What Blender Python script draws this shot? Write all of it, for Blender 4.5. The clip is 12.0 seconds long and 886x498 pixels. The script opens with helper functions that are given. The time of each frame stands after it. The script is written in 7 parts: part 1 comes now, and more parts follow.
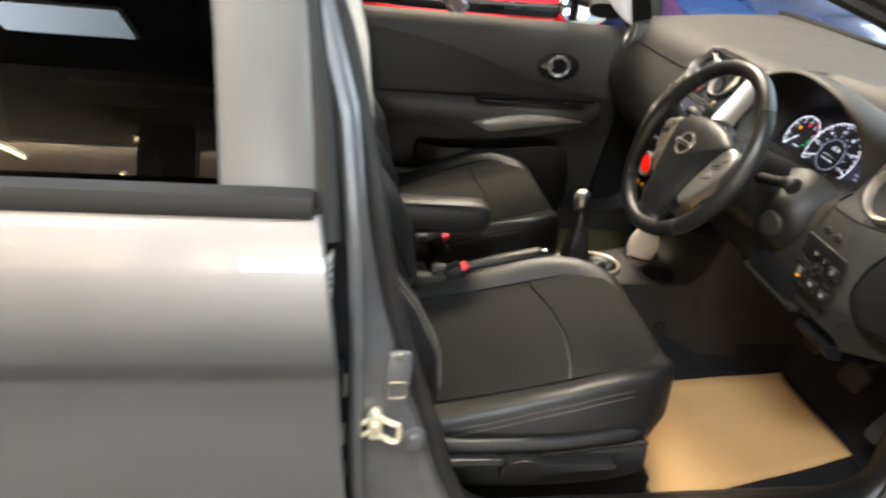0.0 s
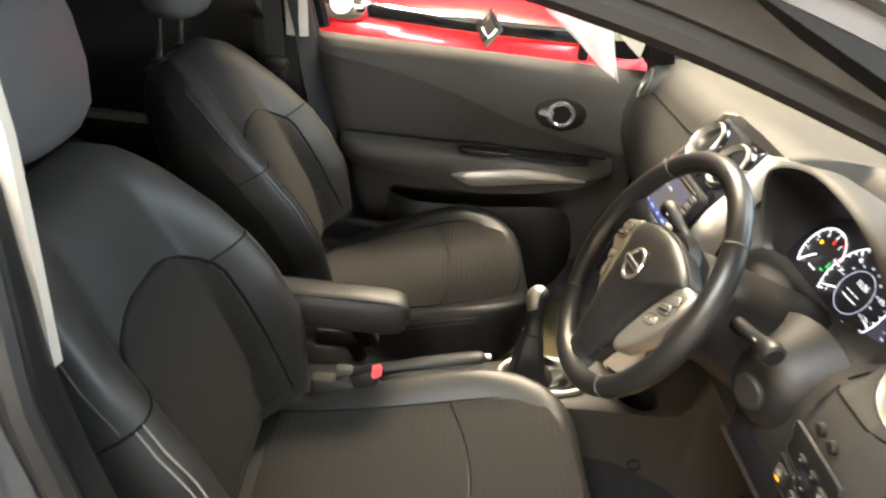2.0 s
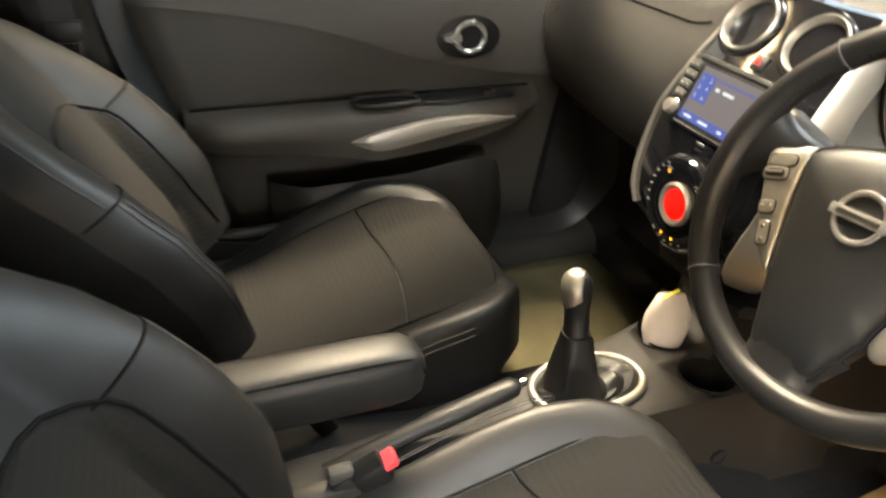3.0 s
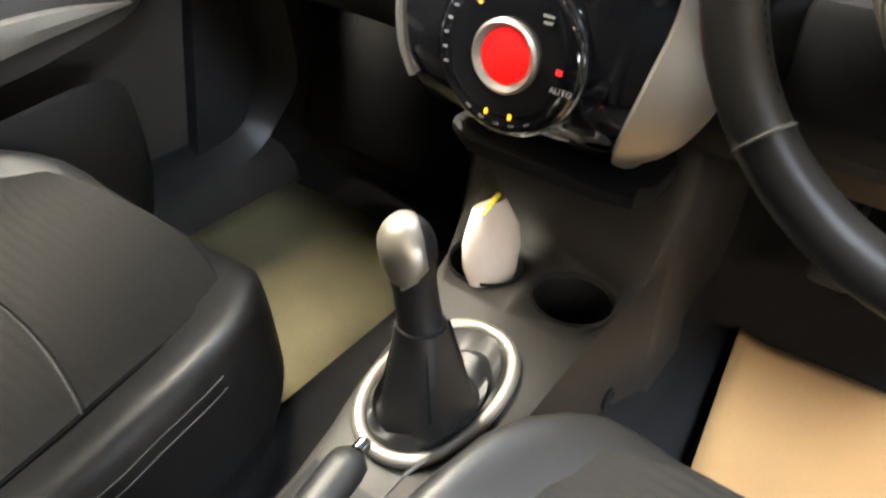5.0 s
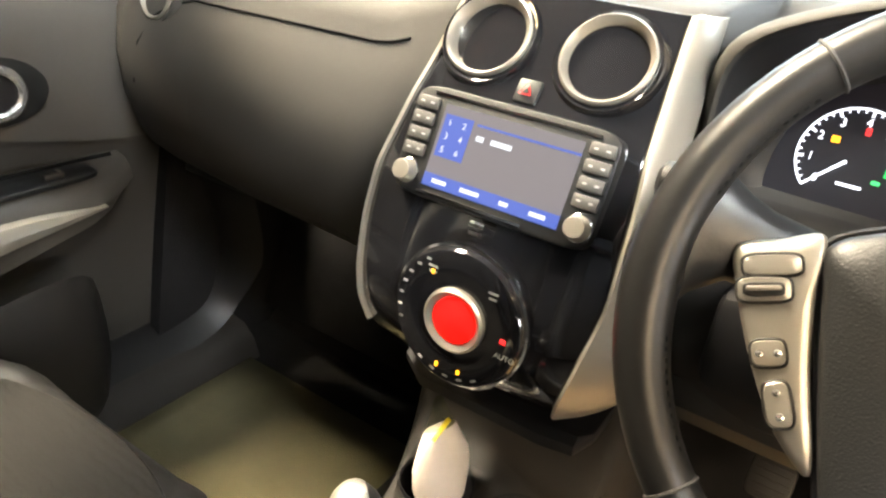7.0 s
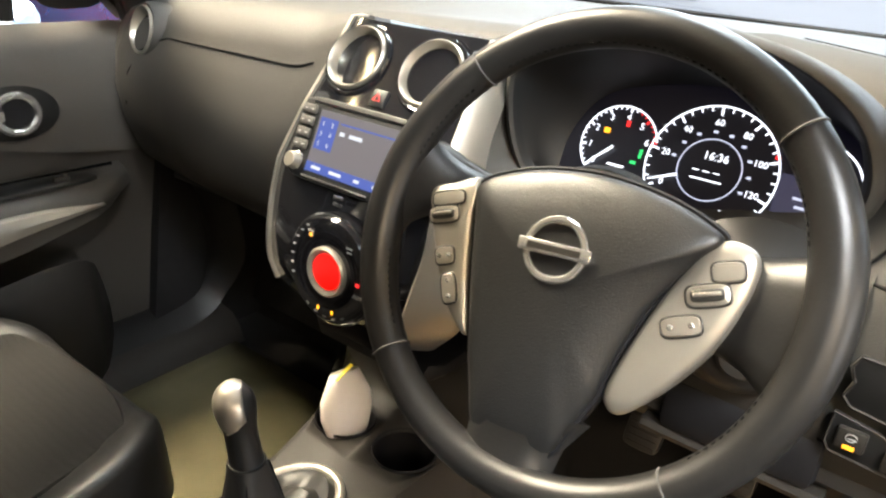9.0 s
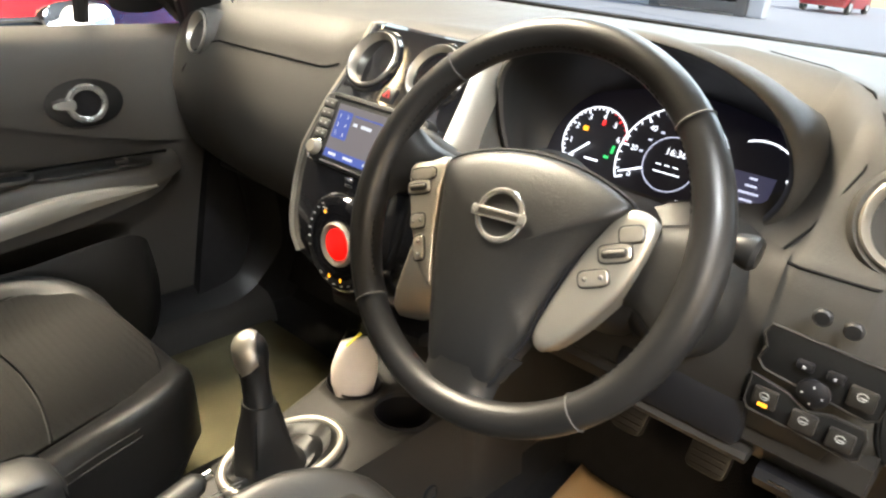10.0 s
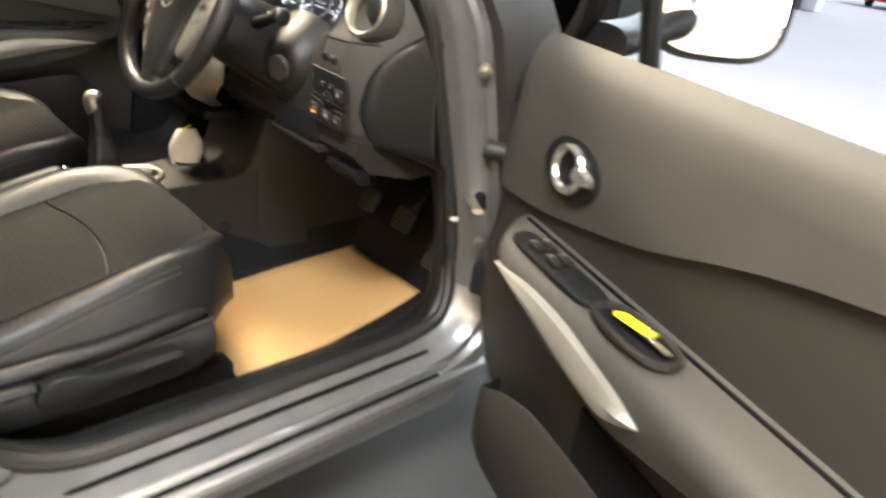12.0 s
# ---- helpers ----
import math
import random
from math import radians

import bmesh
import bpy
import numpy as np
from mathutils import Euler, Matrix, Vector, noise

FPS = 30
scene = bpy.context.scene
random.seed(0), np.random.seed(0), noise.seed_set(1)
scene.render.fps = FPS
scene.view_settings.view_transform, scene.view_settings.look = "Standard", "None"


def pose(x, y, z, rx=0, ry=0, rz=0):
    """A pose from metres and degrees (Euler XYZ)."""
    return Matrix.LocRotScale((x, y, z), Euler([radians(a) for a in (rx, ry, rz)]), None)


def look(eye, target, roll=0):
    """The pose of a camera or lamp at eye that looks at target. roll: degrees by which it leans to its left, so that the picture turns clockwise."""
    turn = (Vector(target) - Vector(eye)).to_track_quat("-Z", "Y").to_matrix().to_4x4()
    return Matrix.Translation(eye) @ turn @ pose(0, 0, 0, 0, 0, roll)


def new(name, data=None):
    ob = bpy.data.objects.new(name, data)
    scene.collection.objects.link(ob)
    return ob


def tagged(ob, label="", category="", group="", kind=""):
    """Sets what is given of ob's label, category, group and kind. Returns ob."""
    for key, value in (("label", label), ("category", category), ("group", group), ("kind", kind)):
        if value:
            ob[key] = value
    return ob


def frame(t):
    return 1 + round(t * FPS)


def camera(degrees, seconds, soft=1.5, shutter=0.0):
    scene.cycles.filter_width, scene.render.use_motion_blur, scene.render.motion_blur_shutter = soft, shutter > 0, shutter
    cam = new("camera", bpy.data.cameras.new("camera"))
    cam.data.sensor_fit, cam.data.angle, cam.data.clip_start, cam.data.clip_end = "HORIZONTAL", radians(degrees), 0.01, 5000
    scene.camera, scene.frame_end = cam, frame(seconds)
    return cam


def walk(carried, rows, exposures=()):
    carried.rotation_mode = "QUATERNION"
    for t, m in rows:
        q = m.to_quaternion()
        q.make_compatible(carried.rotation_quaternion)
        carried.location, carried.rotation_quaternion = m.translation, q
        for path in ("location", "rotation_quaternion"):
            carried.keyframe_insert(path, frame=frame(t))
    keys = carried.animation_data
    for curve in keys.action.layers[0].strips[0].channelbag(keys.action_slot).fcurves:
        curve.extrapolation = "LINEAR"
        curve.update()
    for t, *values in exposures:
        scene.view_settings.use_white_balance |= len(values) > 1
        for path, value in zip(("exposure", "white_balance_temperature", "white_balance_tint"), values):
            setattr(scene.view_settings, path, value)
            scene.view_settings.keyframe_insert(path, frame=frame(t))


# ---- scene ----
cam = camera(64.8, 12.0, soft=2.3, shutter=0.3)
PATH = [
    (0, (-0.055, -1.432, 1.366), (0.296, 0.287, 0.405), 7.1),
    (0.5, (0.137, -1.32, 1.354), (0.626, 0.336, 0.345), 10.1),
    (1, (0.239, -1.227, 1.353), (0.589, 0.414, 0.264), 12.2),
    (1.5, (0.312, -1.187, 1.382), (0.443, 0.494, 0.307), 10.2),
    (2, (0.29, -1.092, 1.395), (0.406, 0.653, 0.424), 7.9),
    (2.5, (0.135, -0.879, 1.323), (0.387, 0.834, 0.321), 4.8),
    (2.7, (0.097, -0.786, 1.286), (0.508, 0.894, 0.281), 4.1),
    (4.3, (0.182, -0.312, 1.012), (1.296, 0.676, -0.323), -1.2),
    (4.5, (0.189, -0.29, 0.997), (1.405, 0.647, -0.286), 0.1),
    (5, (0.234, -0.265, 1.01), (1.576, 0.619, -0.181), 3.9),
    (5.5, (0.254, -0.26, 1.035), (1.7, 0.592, -0.054), 6.2),
    (6, (0.262, -0.256, 1.059), (1.763, 0.59, 0.044), 7.0),
    (6.5, (0.262, -0.245, 1.095), (1.792, 0.608, 0.13), 7.5),
    (6.7, (0.26, -0.241, 1.108), (1.798, 0.635, 0.177), 7.4),
    (8.3, (0.201, -0.429, 1.155), (1.729, 0.589, 0.362), 4.3),
    (8.5, (0.206, -0.456, 1.157), (1.728, 0.562, 0.351), 4.1),
    (9, (0.2, -0.514, 1.161), (1.685, 0.547, 0.342), 4.7),
    (9.5, (0.18, -0.566, 1.163), (1.619, 0.564, 0.355), 5.4),
    (10, (0.158, -0.634, 1.173), (1.557, 0.549, 0.372), 5.4),
    (10.5, (0.148, -0.75, 1.182), (1.457, 0.533, 0.382), 5.0),
    (11, (0.129, -0.957, 1.191), (1.326, 0.427, 0.385), 4.3),
    (11.5, (0.104, -1.226, 1.181), (1.301, 0.147, 0.357), 4.7),
    (12, (0.095, -1.515, 1.155), (1.38, -0.247, 0.293), 8.0),
]
EXPOSURES = [(0.0, 0.02, 6250, 10), (0.5, 0.38, 6150, 10), (1.0, 0.66, 5900, 10), (1.5, 0.78, 6000, 10), (2.0, 0.80, 6750, 10), (2.7, 0.80, 7000, 10), (4.5, 1.00, 5950, 10), (5.5, 1.22, 5800, 10), (6.5, 1.4, 6600, 10), (8.5, 0.90, 6450, 10), (10.5, 0.86, 6450, 10), (11.4, 0.92, 6250, 10), (12.0, 0.6, 6550, 10)]
walk(cam, [(t, look(eye, target, roll)) for t, eye, target, roll in PATH], EXPOSURES)

# ---- light ----
world = bpy.data.worlds.new("sky")
world.use_nodes = True
scene.world = world
wn = world.node_tree
sky = wn.nodes.new("ShaderNodeTexSky")
sky.sky_type = "NISHITA"
sky.sun_disc = False
sky.sun_elevation, sky.sun_rotation = radians(48), radians(70)
wn.links.new(sky.outputs[0], wn.nodes["Background"].inputs[0])
wn.nodes["Background"].inputs[1].default_value = 0.15
sun = new("sun", bpy.data.lights.new("sun", "SUN"))
sun.data.energy, sun.data.angle, sun.data.color = 3.2, radians(0.6), (1.0, 0.95, 0.88)
sun.matrix_world = look((0, 0, 0), (-0.28, 0.75, -0.9))


def area_lamp(name, place, aim, sx, sy, watts, colour):
    ob = new(name, bpy.data.lights.new(name, "AREA"))
    ob.data.shape, ob.data.size, ob.data.size_y = "RECTANGLE", sx, sy
    ob.data.energy, ob.data.color = watts, colour
    ob.matrix_world = look(place, aim)
    return ob


# ---- materials ----
def surf(name, base, rough, metal=0.0, var=0.12, var_scale=9.0, grain=700.0, bump=0.15, coat=0.0, rough_var=0.08, spec=0.5):
    """A surface with soft variation at two scales and a fine grain."""
    m = bpy.data.materials.new(name)
    m.use_nodes = True
    nt = m.node_tree
    b = nt.nodes["Principled BSDF"]
    tc = nt.nodes.new("ShaderNodeTexCoord")
    big, fine = nt.nodes.new("ShaderNodeTexNoise"), nt.nodes.new("ShaderNodeTexNoise")
    big.inputs["Scale"].default_value, big.inputs["Detail"].default_value = var_scale, 5.0
    fine.inputs["Scale"].default_value, fine.inputs["Detail"].default_value = grain, 2.0
    for n in (big, fine):
        nt.links.new(tc.outputs["Object"], n.inputs["Vector"])
    mix = nt.nodes.new("ShaderNodeMix")
    mix.data_type = "RGBA"
    mix.inputs[6].default_value = (*[c * (1 - var) for c in base], 1)
    mix.inputs[7].default_value = (*[min(1, c * (1 + var)) for c in base], 1)
    nt.links.new(big.outputs[0], mix.inputs[0])
    nt.links.new(mix.outputs[2], b.inputs["Base Color"])
    rr = nt.nodes.new("ShaderNodeMapRange")
    rr.inputs["To Min"].default_value, rr.inputs["To Max"].default_value = max(0.02, rough - rough_var), min(1, rough + rough_var)
    nt.links.new(big.outputs[0], rr.inputs[0])
    nt.links.new(rr.outputs[0], b.inputs["Roughness"])
    b.inputs["Metallic"].default_value = metal
    b.inputs["Coat Weight"].default_value = coat
    b.inputs["Specular IOR Level"].default_value = spec
    if bump:
        bp = nt.nodes.new("ShaderNodeBump")
        bp.inputs["Strength"].default_value, bp.inputs["Distance"].default_value = bump, 0.001
        nt.links.new(fine.outputs[0], bp.inputs["Height"])
        nt.links.new(bp.outputs[0], b.inputs["Normal"])
    return m


def leather(name, base, rough):
    m = surf(name, base, rough, var=0.2, var_scale=14, grain=10, bump=0, rough_var=0.1, spec=0.28)
    nt = m.node_tree
    b = nt.nodes["Principled BSDF"]
    tc = next(n for n in nt.nodes if n.type == "TEX_COORD")
    vor, wr = nt.nodes.new("ShaderNodeTexVoronoi"), nt.nodes.new("ShaderNodeTexNoise")
    vor.inputs["Scale"].default_value, wr.inputs["Scale"].default_value = 420, 26
    wr.inputs["Detail"].default_value = 4
    for n in (vor, wr):
        nt.links.new(tc.outputs["Object"], n.inputs["Vector"])
    b1, b2 = nt.nodes.new("ShaderNodeBump"), nt.nodes.new("ShaderNodeBump")
    b1.inputs["Strength"].default_value, b1.inputs["Distance"].default_value = 0.10, 0.0005
    b2.inputs["Strength"].default_value, b2.inputs["Distance"].default_value = 0.16, 0.005
    nt.links.new(vor.outputs["Distance"], b1.inputs["Height"])
    nt.links.new(wr.outputs[0], b2.inputs["Height"])
    nt.links.new(b2.outputs[0], b1.inputs["Normal"])
    nt.links.new(b1.outputs[0], b.inputs["Normal"])
    return m


def ribbed_cloth(name, base, across, relief):
    """Woven cloth with fine ribs; across: the axis that the ribs step along."""
    m = surf(name, base, 0.9, var=0.2, var_scale=20, grain=10, bump=0, spec=0.12)
    nt = m.node_tree
    b = nt.nodes["Principled BSDF"]
    tc = next(n for n in nt.nodes if n.type == "TEX_COORD")
    wv = nt.nodes.new("ShaderNodeTexWave")
    wv.bands_direction = across
    wv.inputs["Scale"].default_value, wv.inputs["Distortion"].default_value = 30, 2.2
    wv.inputs["Detail"].default_value, wv.inputs["Detail Scale"].default_value = 2, 2.5
    nt.links.new(tc.outputs["Object"], wv.inputs["Vector"])
    bp = nt.nodes.new("ShaderNodeBump")
    bp.inputs["Strength"].default_value, bp.inputs["Distance"].default_value = relief, 0.0016
    nt.links.new(wv.outputs["Fac"], bp.inputs["Height"])
    nt.links.new(bp.outputs[0], b.inputs["Normal"])
    return m


def glow(name, colour, strength, base=(0.02, 0.02, 0.02)):
    m = bpy.data.materials.new(name)
    m.use_nodes = True
    b = m.node_tree.nodes["Principled BSDF"]
    b.inputs["Base Color"].default_value = (*base, 1)
    b.inputs["Emission Color"].default_value = (*colour, 1)
    b.inputs["Emission Strength"].default_value = strength
    b.inputs["Roughness"].default_value = 0.3
    return m


def glass(name, tint=(1, 1, 1), rough=0.0, gloss=0.08):
    m = bpy.data.materials.new(name)
    m.use_nodes = True
    nt = m.node_tree
    out = nt.nodes["Material Output"]
    nt.nodes.remove(nt.nodes["Principled BSDF"])
    tr, gl, mx, fr = (nt.nodes.new("ShaderNode" + k) for k in ("BsdfTransparent", "BsdfGlossy", "MixShader", "LayerWeight"))
    tr.inputs[0].default_value = (*tint, 1)
    gl.inputs["Roughness"].default_value = rough
    fr.inputs["Blend"].default_value = gloss
    nt.links.new(fr.outputs["Facing"], mx.inputs[0])
    nt.links.new(tr.outputs[0], mx.inputs[1])
    nt.links.new(gl.outputs[0], mx.inputs[2])
    nt.links.new(mx.outputs[0], out.inputs[0])
    return m


LEATHER = leather("black leather", (0.0100, 0.0097, 0.0094), 0.46)
HEAD_LEATHER = leather("matt headrest leather", (0.055, 0.054, 0.055), 0.55)
WHEEL_LEATHER = leather("worn wheel leather", (0.0088, 0.0085, 0.0082), 0.38)
CLOTH_Y = ribbed_cloth("ribbed charcoal cloth", (0.0095, 0.0090, 0.0082), "X", 0.34)
CLOTH_Z = ribbed_cloth("ribbed charcoal back cloth", (0.0095, 0.0090, 0.0082), "Z", 0.16)
SOFT = surf("charcoal soft door plastic", (0.050, 0.0465, 0.041), 0.60, grain=900, bump=0.35, rough_var=0.06, spec=0.22)
# same soft plastic as the doors, darkened to take light off the dash
SOFT_DIM = surf("charcoal soft plastic dimmed for the dash", (0.029, 0.0272, 0.024), 0.58, grain=900, bump=0.35, rough_var=0.06, spec=0.22)
CONSOLE = surf("charcoal console plastic", (0.0155, 0.0140, 0.0122), 0.54, grain=800, bump=0.3, spec=0.28)
HARD = surf("charcoal hard plastic", (0.0165, 0.0150, 0.0132), 0.52, grain=800, bump=0.3, spec=0.2)
PAD = surf("charcoal wheel pad", (0.0095, 0.0096, 0.0098), 0.38, grain=900, bump=0.35, rough_var=0.05, spec=0.34)
# door plastic again, darkened for the shade below the crease
SOFT_SHADE = surf("charcoal door plastic darkened for shade", (0.028, 0.0255, 0.022), 0.58, grain=900, bump=0.35, spec=0.28)
KEYGREY = surf("grey radio keys", (0.040, 0.038, 0.034), 0.5, grain=900, bump=0.1)
DARK = surf("black plastic", (0.0085, 0.0085, 0.0085), 0.44, grain=900, bump=0.2, spec=0.24)
# near-black for some black parts and for shade painted into recesses
VOID = surf("near-black plastic and recess shade", (0.005, 0.005, 0.006), 0.6, grain=500, bump=0.1, spec=0.2)
RUBBER = surf("black rubber", (0.016, 0.015, 0.014), 0.55, grain=500, bump=0.2, spec=0.3)
PIANO = surf("piano black gloss", (0.006, 0.006, 0.007), 0.08, var=0.1, grain=60, bump=0.0, coat=0.6, rough_var=0.03)
SATIN = surf("satin silver paint", (0.29, 0.268, 0.228), 0.38, metal=0.75, var=0.05, bump=0.05, grain=1200)
CHROME = surf("chrome", (0.75, 0.75, 0.76), 0.10, metal=1.0, var=0.03, bump=0.0, rough_var=0.04)
STEEL = surf("plated steel", (0.45, 0.42, 0.34), 0.35, metal=0.9, var=0.2, var_scale=60, bump=0.1)
PAINT = surf("grey metallic car paint", (0.30, 0.295, 0.292), 0.46, metal=0.9, var=0.05, grain=1800, bump=0.02, coat=1.0, rough_var=0.03)
JAMB = surf("grey painted door jamb", (0.125, 0.123, 0.122), 0.36, metal=0.4, var=0.25, var_scale=18, grain=900, bump=0.06, coat=0.3)
# jamb paint darkened to carry the shade inside the hinge pocket
JAMB_SHADE = surf("painted hinge pocket darkened for shade", (0.036, 0.033, 0.030), 0.45, metal=0.2, var=0.3, var_scale=22, grain=900, bump=0.08)
CARPET = surf("dark carpet", (0.0105, 0.0103, 0.0105), 0.95, var=0.35, var_scale=40, grain=420, bump=0.9, spec=0.04)
FLOORMAT = surf("olive grey floor mat", (0.095, 0.085, 0.047), 0.95, var=0.3, var_scale=16, grain=380, bump=0.9, spec=0.15)
KRAFT = surf("brown kraft paper", (0.30, 0.18, 0.075), 0.78, var=0.06, var_scale=12, grain=260, bump=0.12, spec=0.25)
CREAM = surf("pale grey trim", (0.42, 0.39, 0.33), 0.6, grain=700, bump=0.2)
HEADLINER = surf("pale grey headliner cloth", (0.42, 0.40, 0.36), 0.95, grain=600, bump=0.3)
SEAM = surf("dark seam", (0.006, 0.006, 0.006), 0.95, bump=0.1, spec=0.05)
STITCH = surf("grey stitching thread", (0.028, 0.027, 0.025), 0.7, grain=900, bump=0.3)
STRIKER = surf("pale plated striker", (0.66, 0.61, 0.44), 0.36, metal=0.5, var=0.2, var_scale=60, bump=0.1)
# lighter copy of the thread, for where light catches it
LIT_STITCH = surf("stitching thread, lit copy", (0.15, 0.14, 0.12), 0.7, grain=900, bump=0.3)
PALE = surf("pale plastic", (0.62, 0.58, 0.52), 0.5, bump=0.1)
WHITE = surf("white label", (0.75, 0.75, 0.70), 0.6, var=0.05, bump=0.05)
GLASS = glass("clear glass", (0.93, 0.96, 0.95))
DARKGLASS = glass("privacy glass", (0.05, 0.05, 0.055), gloss=0.34)
PILLAR_FILM = surf("satin grey pillar film", (0.10, 0.098, 0.094), 0.32, var=0.1, grain=900, bump=0.05)
BLADE = surf("pale satin trim paint", (0.31, 0.29, 0.25), 0.38, metal=0.55, var=0.05, bump=0.05, grain=1200)
BRIGHT = surf("bright plated badge", (0.74, 0.73, 0.70), 0.24, metal=0.9, var=0.05, bump=0.0)
SMOKE = glass("smoky pane", (0.16, 0.19, 0.23))
MIRROR = surf("mirror", (0.92, 0.93, 0.94), 0.02, metal=1.0, var=0.0, bump=0.0, rough_var=0.0)
RED_GLOW = glow("lit red", (1.0, 0.004, 0.001), 0.75, (0.5, 0.01, 0.01))
RED_LAMP = glow("small red lamp", (1.0, 0.02, 0.02), 1.0)
AMBER = glow("amber lamp", (1.0, 0.38, 0.01), 1.8)
GREEN = glow("green lamp", (0.03, 0.7, 0.15), 1.0)
ICE = glow("white dial light", (0.86, 0.90, 1.0), 1.6)
ICE_DIM = glow("dim dial light", (0.55, 0.58, 0.75), 0.9)
DIALFACE = glow("dial face", (0.010, 0.009, 0.020), 0.12, (0.006, 0.006, 0.008))
SCREEN = glow("lit display", (0.100, 0.088, 0.102), 0.8)
SCREEN_BLUE = glow("blue display bar", (0.012, 0.06, 0.38), 0.7)
SCREEN_TEXT = glow("display lettering", (0.85, 0.9, 1.0), 0.6)
DIM_SYMBOL = surf("faint symbol print", (0.26, 0.26, 0.25), 0.5, bump=0)
SYMBOL = surf("white symbol print", (0.55, 0.55, 0.52), 0.5, bump=0)
CONCRETE = surf("dark polished floor", (0.035, 0.034, 0.032), 0.75, var=0.35, var_scale=1.6, grain=90, bump=0.25, spec=0.2)
APRON = surf("pale concrete apron", (0.42, 0.43, 0.45), 0.8, var=0.1, var_scale=0.8, grain=60, bump=0.3)
WALL = surf("painted wall", (0.60, 0.56, 0.50), 0.8, var=0.12, var_scale=0.7, grain=80, bump=0.2)
ROOFING = surf("dark ceiling sheet", (0.10, 0.10, 0.105), 0.8, var=0.15, var_scale=0.8, grain=60, bump=0.2)
RED_PAINT = surf("red car paint", (0.55, 0.006, 0.012), 0.35, var=0.05, grain=1500, bump=0.0, coat=0.3, spec=0.25)
BLUE_PAINT = surf("dark blue car paint", (0.012, 0.030, 0.10), 0.25, var=0.05, grain=1500, bump=0.0, coat=0.9)
WHITE_PAINT = surf("white van paint", (0.75, 0.76, 0.78), 0.3, var=0.03, grain=1500, bump=0.0, coat=0.6)
YELLOW = surf("yellow plastic tag", (0.75, 0.62, 0.02), 0.45, bump=0.05)
PINK = surf("red buckle button", (0.75, 0.06, 0.07), 0.4, bump=0.05)
POUCH = surf("white plastic pouch", (0.52, 0.475, 0.43), 0.38, var=0.12, var_scale=40, grain=120, bump=0.4)
CLEAR_FILM = glass("clear film", (0.85, 0.86, 0.78), 0.12)
FILM_WHITE = glass("milky film", (0.75, 0.72, 0.72), 0.15)
nt = FILM_WHITE.node_tree
milk, blend = nt.nodes.new("ShaderNodeBsdfDiffuse"), nt.nodes.new("ShaderNodeMixShader")
milk.inputs[0].default_value = (0.7, 0.68, 0.68, 1)
blend.inputs[0].default_value = 0.55
nt.links.new(next(n for n in nt.nodes if n.type == "MIX_SHADER" and n is not blend).outputs[0], blend.inputs[1])
nt.links.new(milk.outputs[0], blend.inputs[2])
nt.links.new(blend.outputs[0], nt.nodes["Material Output"].inputs[0])
TUBE_WARM = glow("warm strip lamp", (1.0, 0.72, 0.38), 50.0, (0.8, 0.8, 0.8))
TUBE_COOL = glow("cool roof light", (0.80, 0.92, 1.0), 14.0, (0.8, 0.8, 0.8))


# ---- building helpers ----
def root(name, label, category, place=(0, 0, 0), group="", kind=""):
    """The empty at a thing's base, under which its parts stand."""
    ob = new(name)
    ob.empty_display_size = 0.05
    ob.location = place
    return tagged(ob, label, category, group, kind)


def finish(bm, sharp=38):
    bmesh.ops.remove_doubles(bm, verts=bm.verts, dist=1e-5)
    bmesh.ops.recalc_face_normals(bm, faces=bm.faces)
    for f in bm.faces:
        f.smooth = True
    for e in bm.edges:
        if len(e.link_faces) == 2 and e.calc_face_angle(0) > radians(sharp):
            e.smooth = False


def part(name, bm, material, parent=None, label="", sharp=38):
    """Links a bmesh, in world coordinates, as one mesh under a thing or a part."""
    finish(bm, sharp)
    me = bpy.data.meshes.new(name)
    bm.to_mesh(me)
    bm.free()
    me.materials.append(material)
    ob = new(name, me)
    if parent is not None:
        ob.parent = parent
        if parent.type == "EMPTY":
            ob.matrix_parent_inverse = Matrix.Translation(-Vector(parent.location))
    if label:
        ob["label"] = label
    return ob


def V(*a):
    return Vector(a)


def curve(points, n, closed=False):
    """n points along a smooth curve through the given ones."""
    p = [Vector(q) for q in points]
    m = len(p)
    spans = m if closed else m - 1
    out = []
    for k in range(n):
        t = k / (n if closed else n - 1) * spans
        i = min(int(t), spans - 1)
        f = t - i
        g = (lambda j: p[j % m]) if closed else (lambda j: p[max(0, min(m - 1, j))])
        a, b, c, d = g(i - 1), g(i), g(i + 1), g(i + 2)
        out.append(0.5 * ((2 * b) + (c - a) * f + (2 * a - 5 * b + 4 * c - d) * f * f + (3 * b - a - 3 * c + d) * f ** 3))
    return out


def lerp(table, x):
    """Straight-line lookup in a table of (x, y)."""
    return float(np.interp(x, [a for a, _ in table], [b for _, b in table]))


def smooth(table, x, w=0.02):
    return sum(lerp(table, x + k * w) for k in (-2, -1, 0, 1, 2)) / 5


def loft(rings, closed=True, caps=True, loop=False, bm=None):
    """Skin over rings of equally many points. closed: each ring is closed; loop: the last ring joins the first."""
    bm = bm or bmesh.new()
    vs = [[bm.verts.new(p) for p in r] for r in rings]
    m = len(vs[0])
    for i in range(len(vs) if loop else len(vs) - 1):
        a, b = vs[i], vs[(i + 1) % len(vs)]
        for j in range(m if closed else m - 1):
            bm.faces.new((a[j], a[(j + 1) % m], b[(j + 1) % m], b[j]))
    if caps and closed and not loop:
        bm.faces.new(vs[0])
        bm.faces.new(vs[-1][::-1])
    return bm


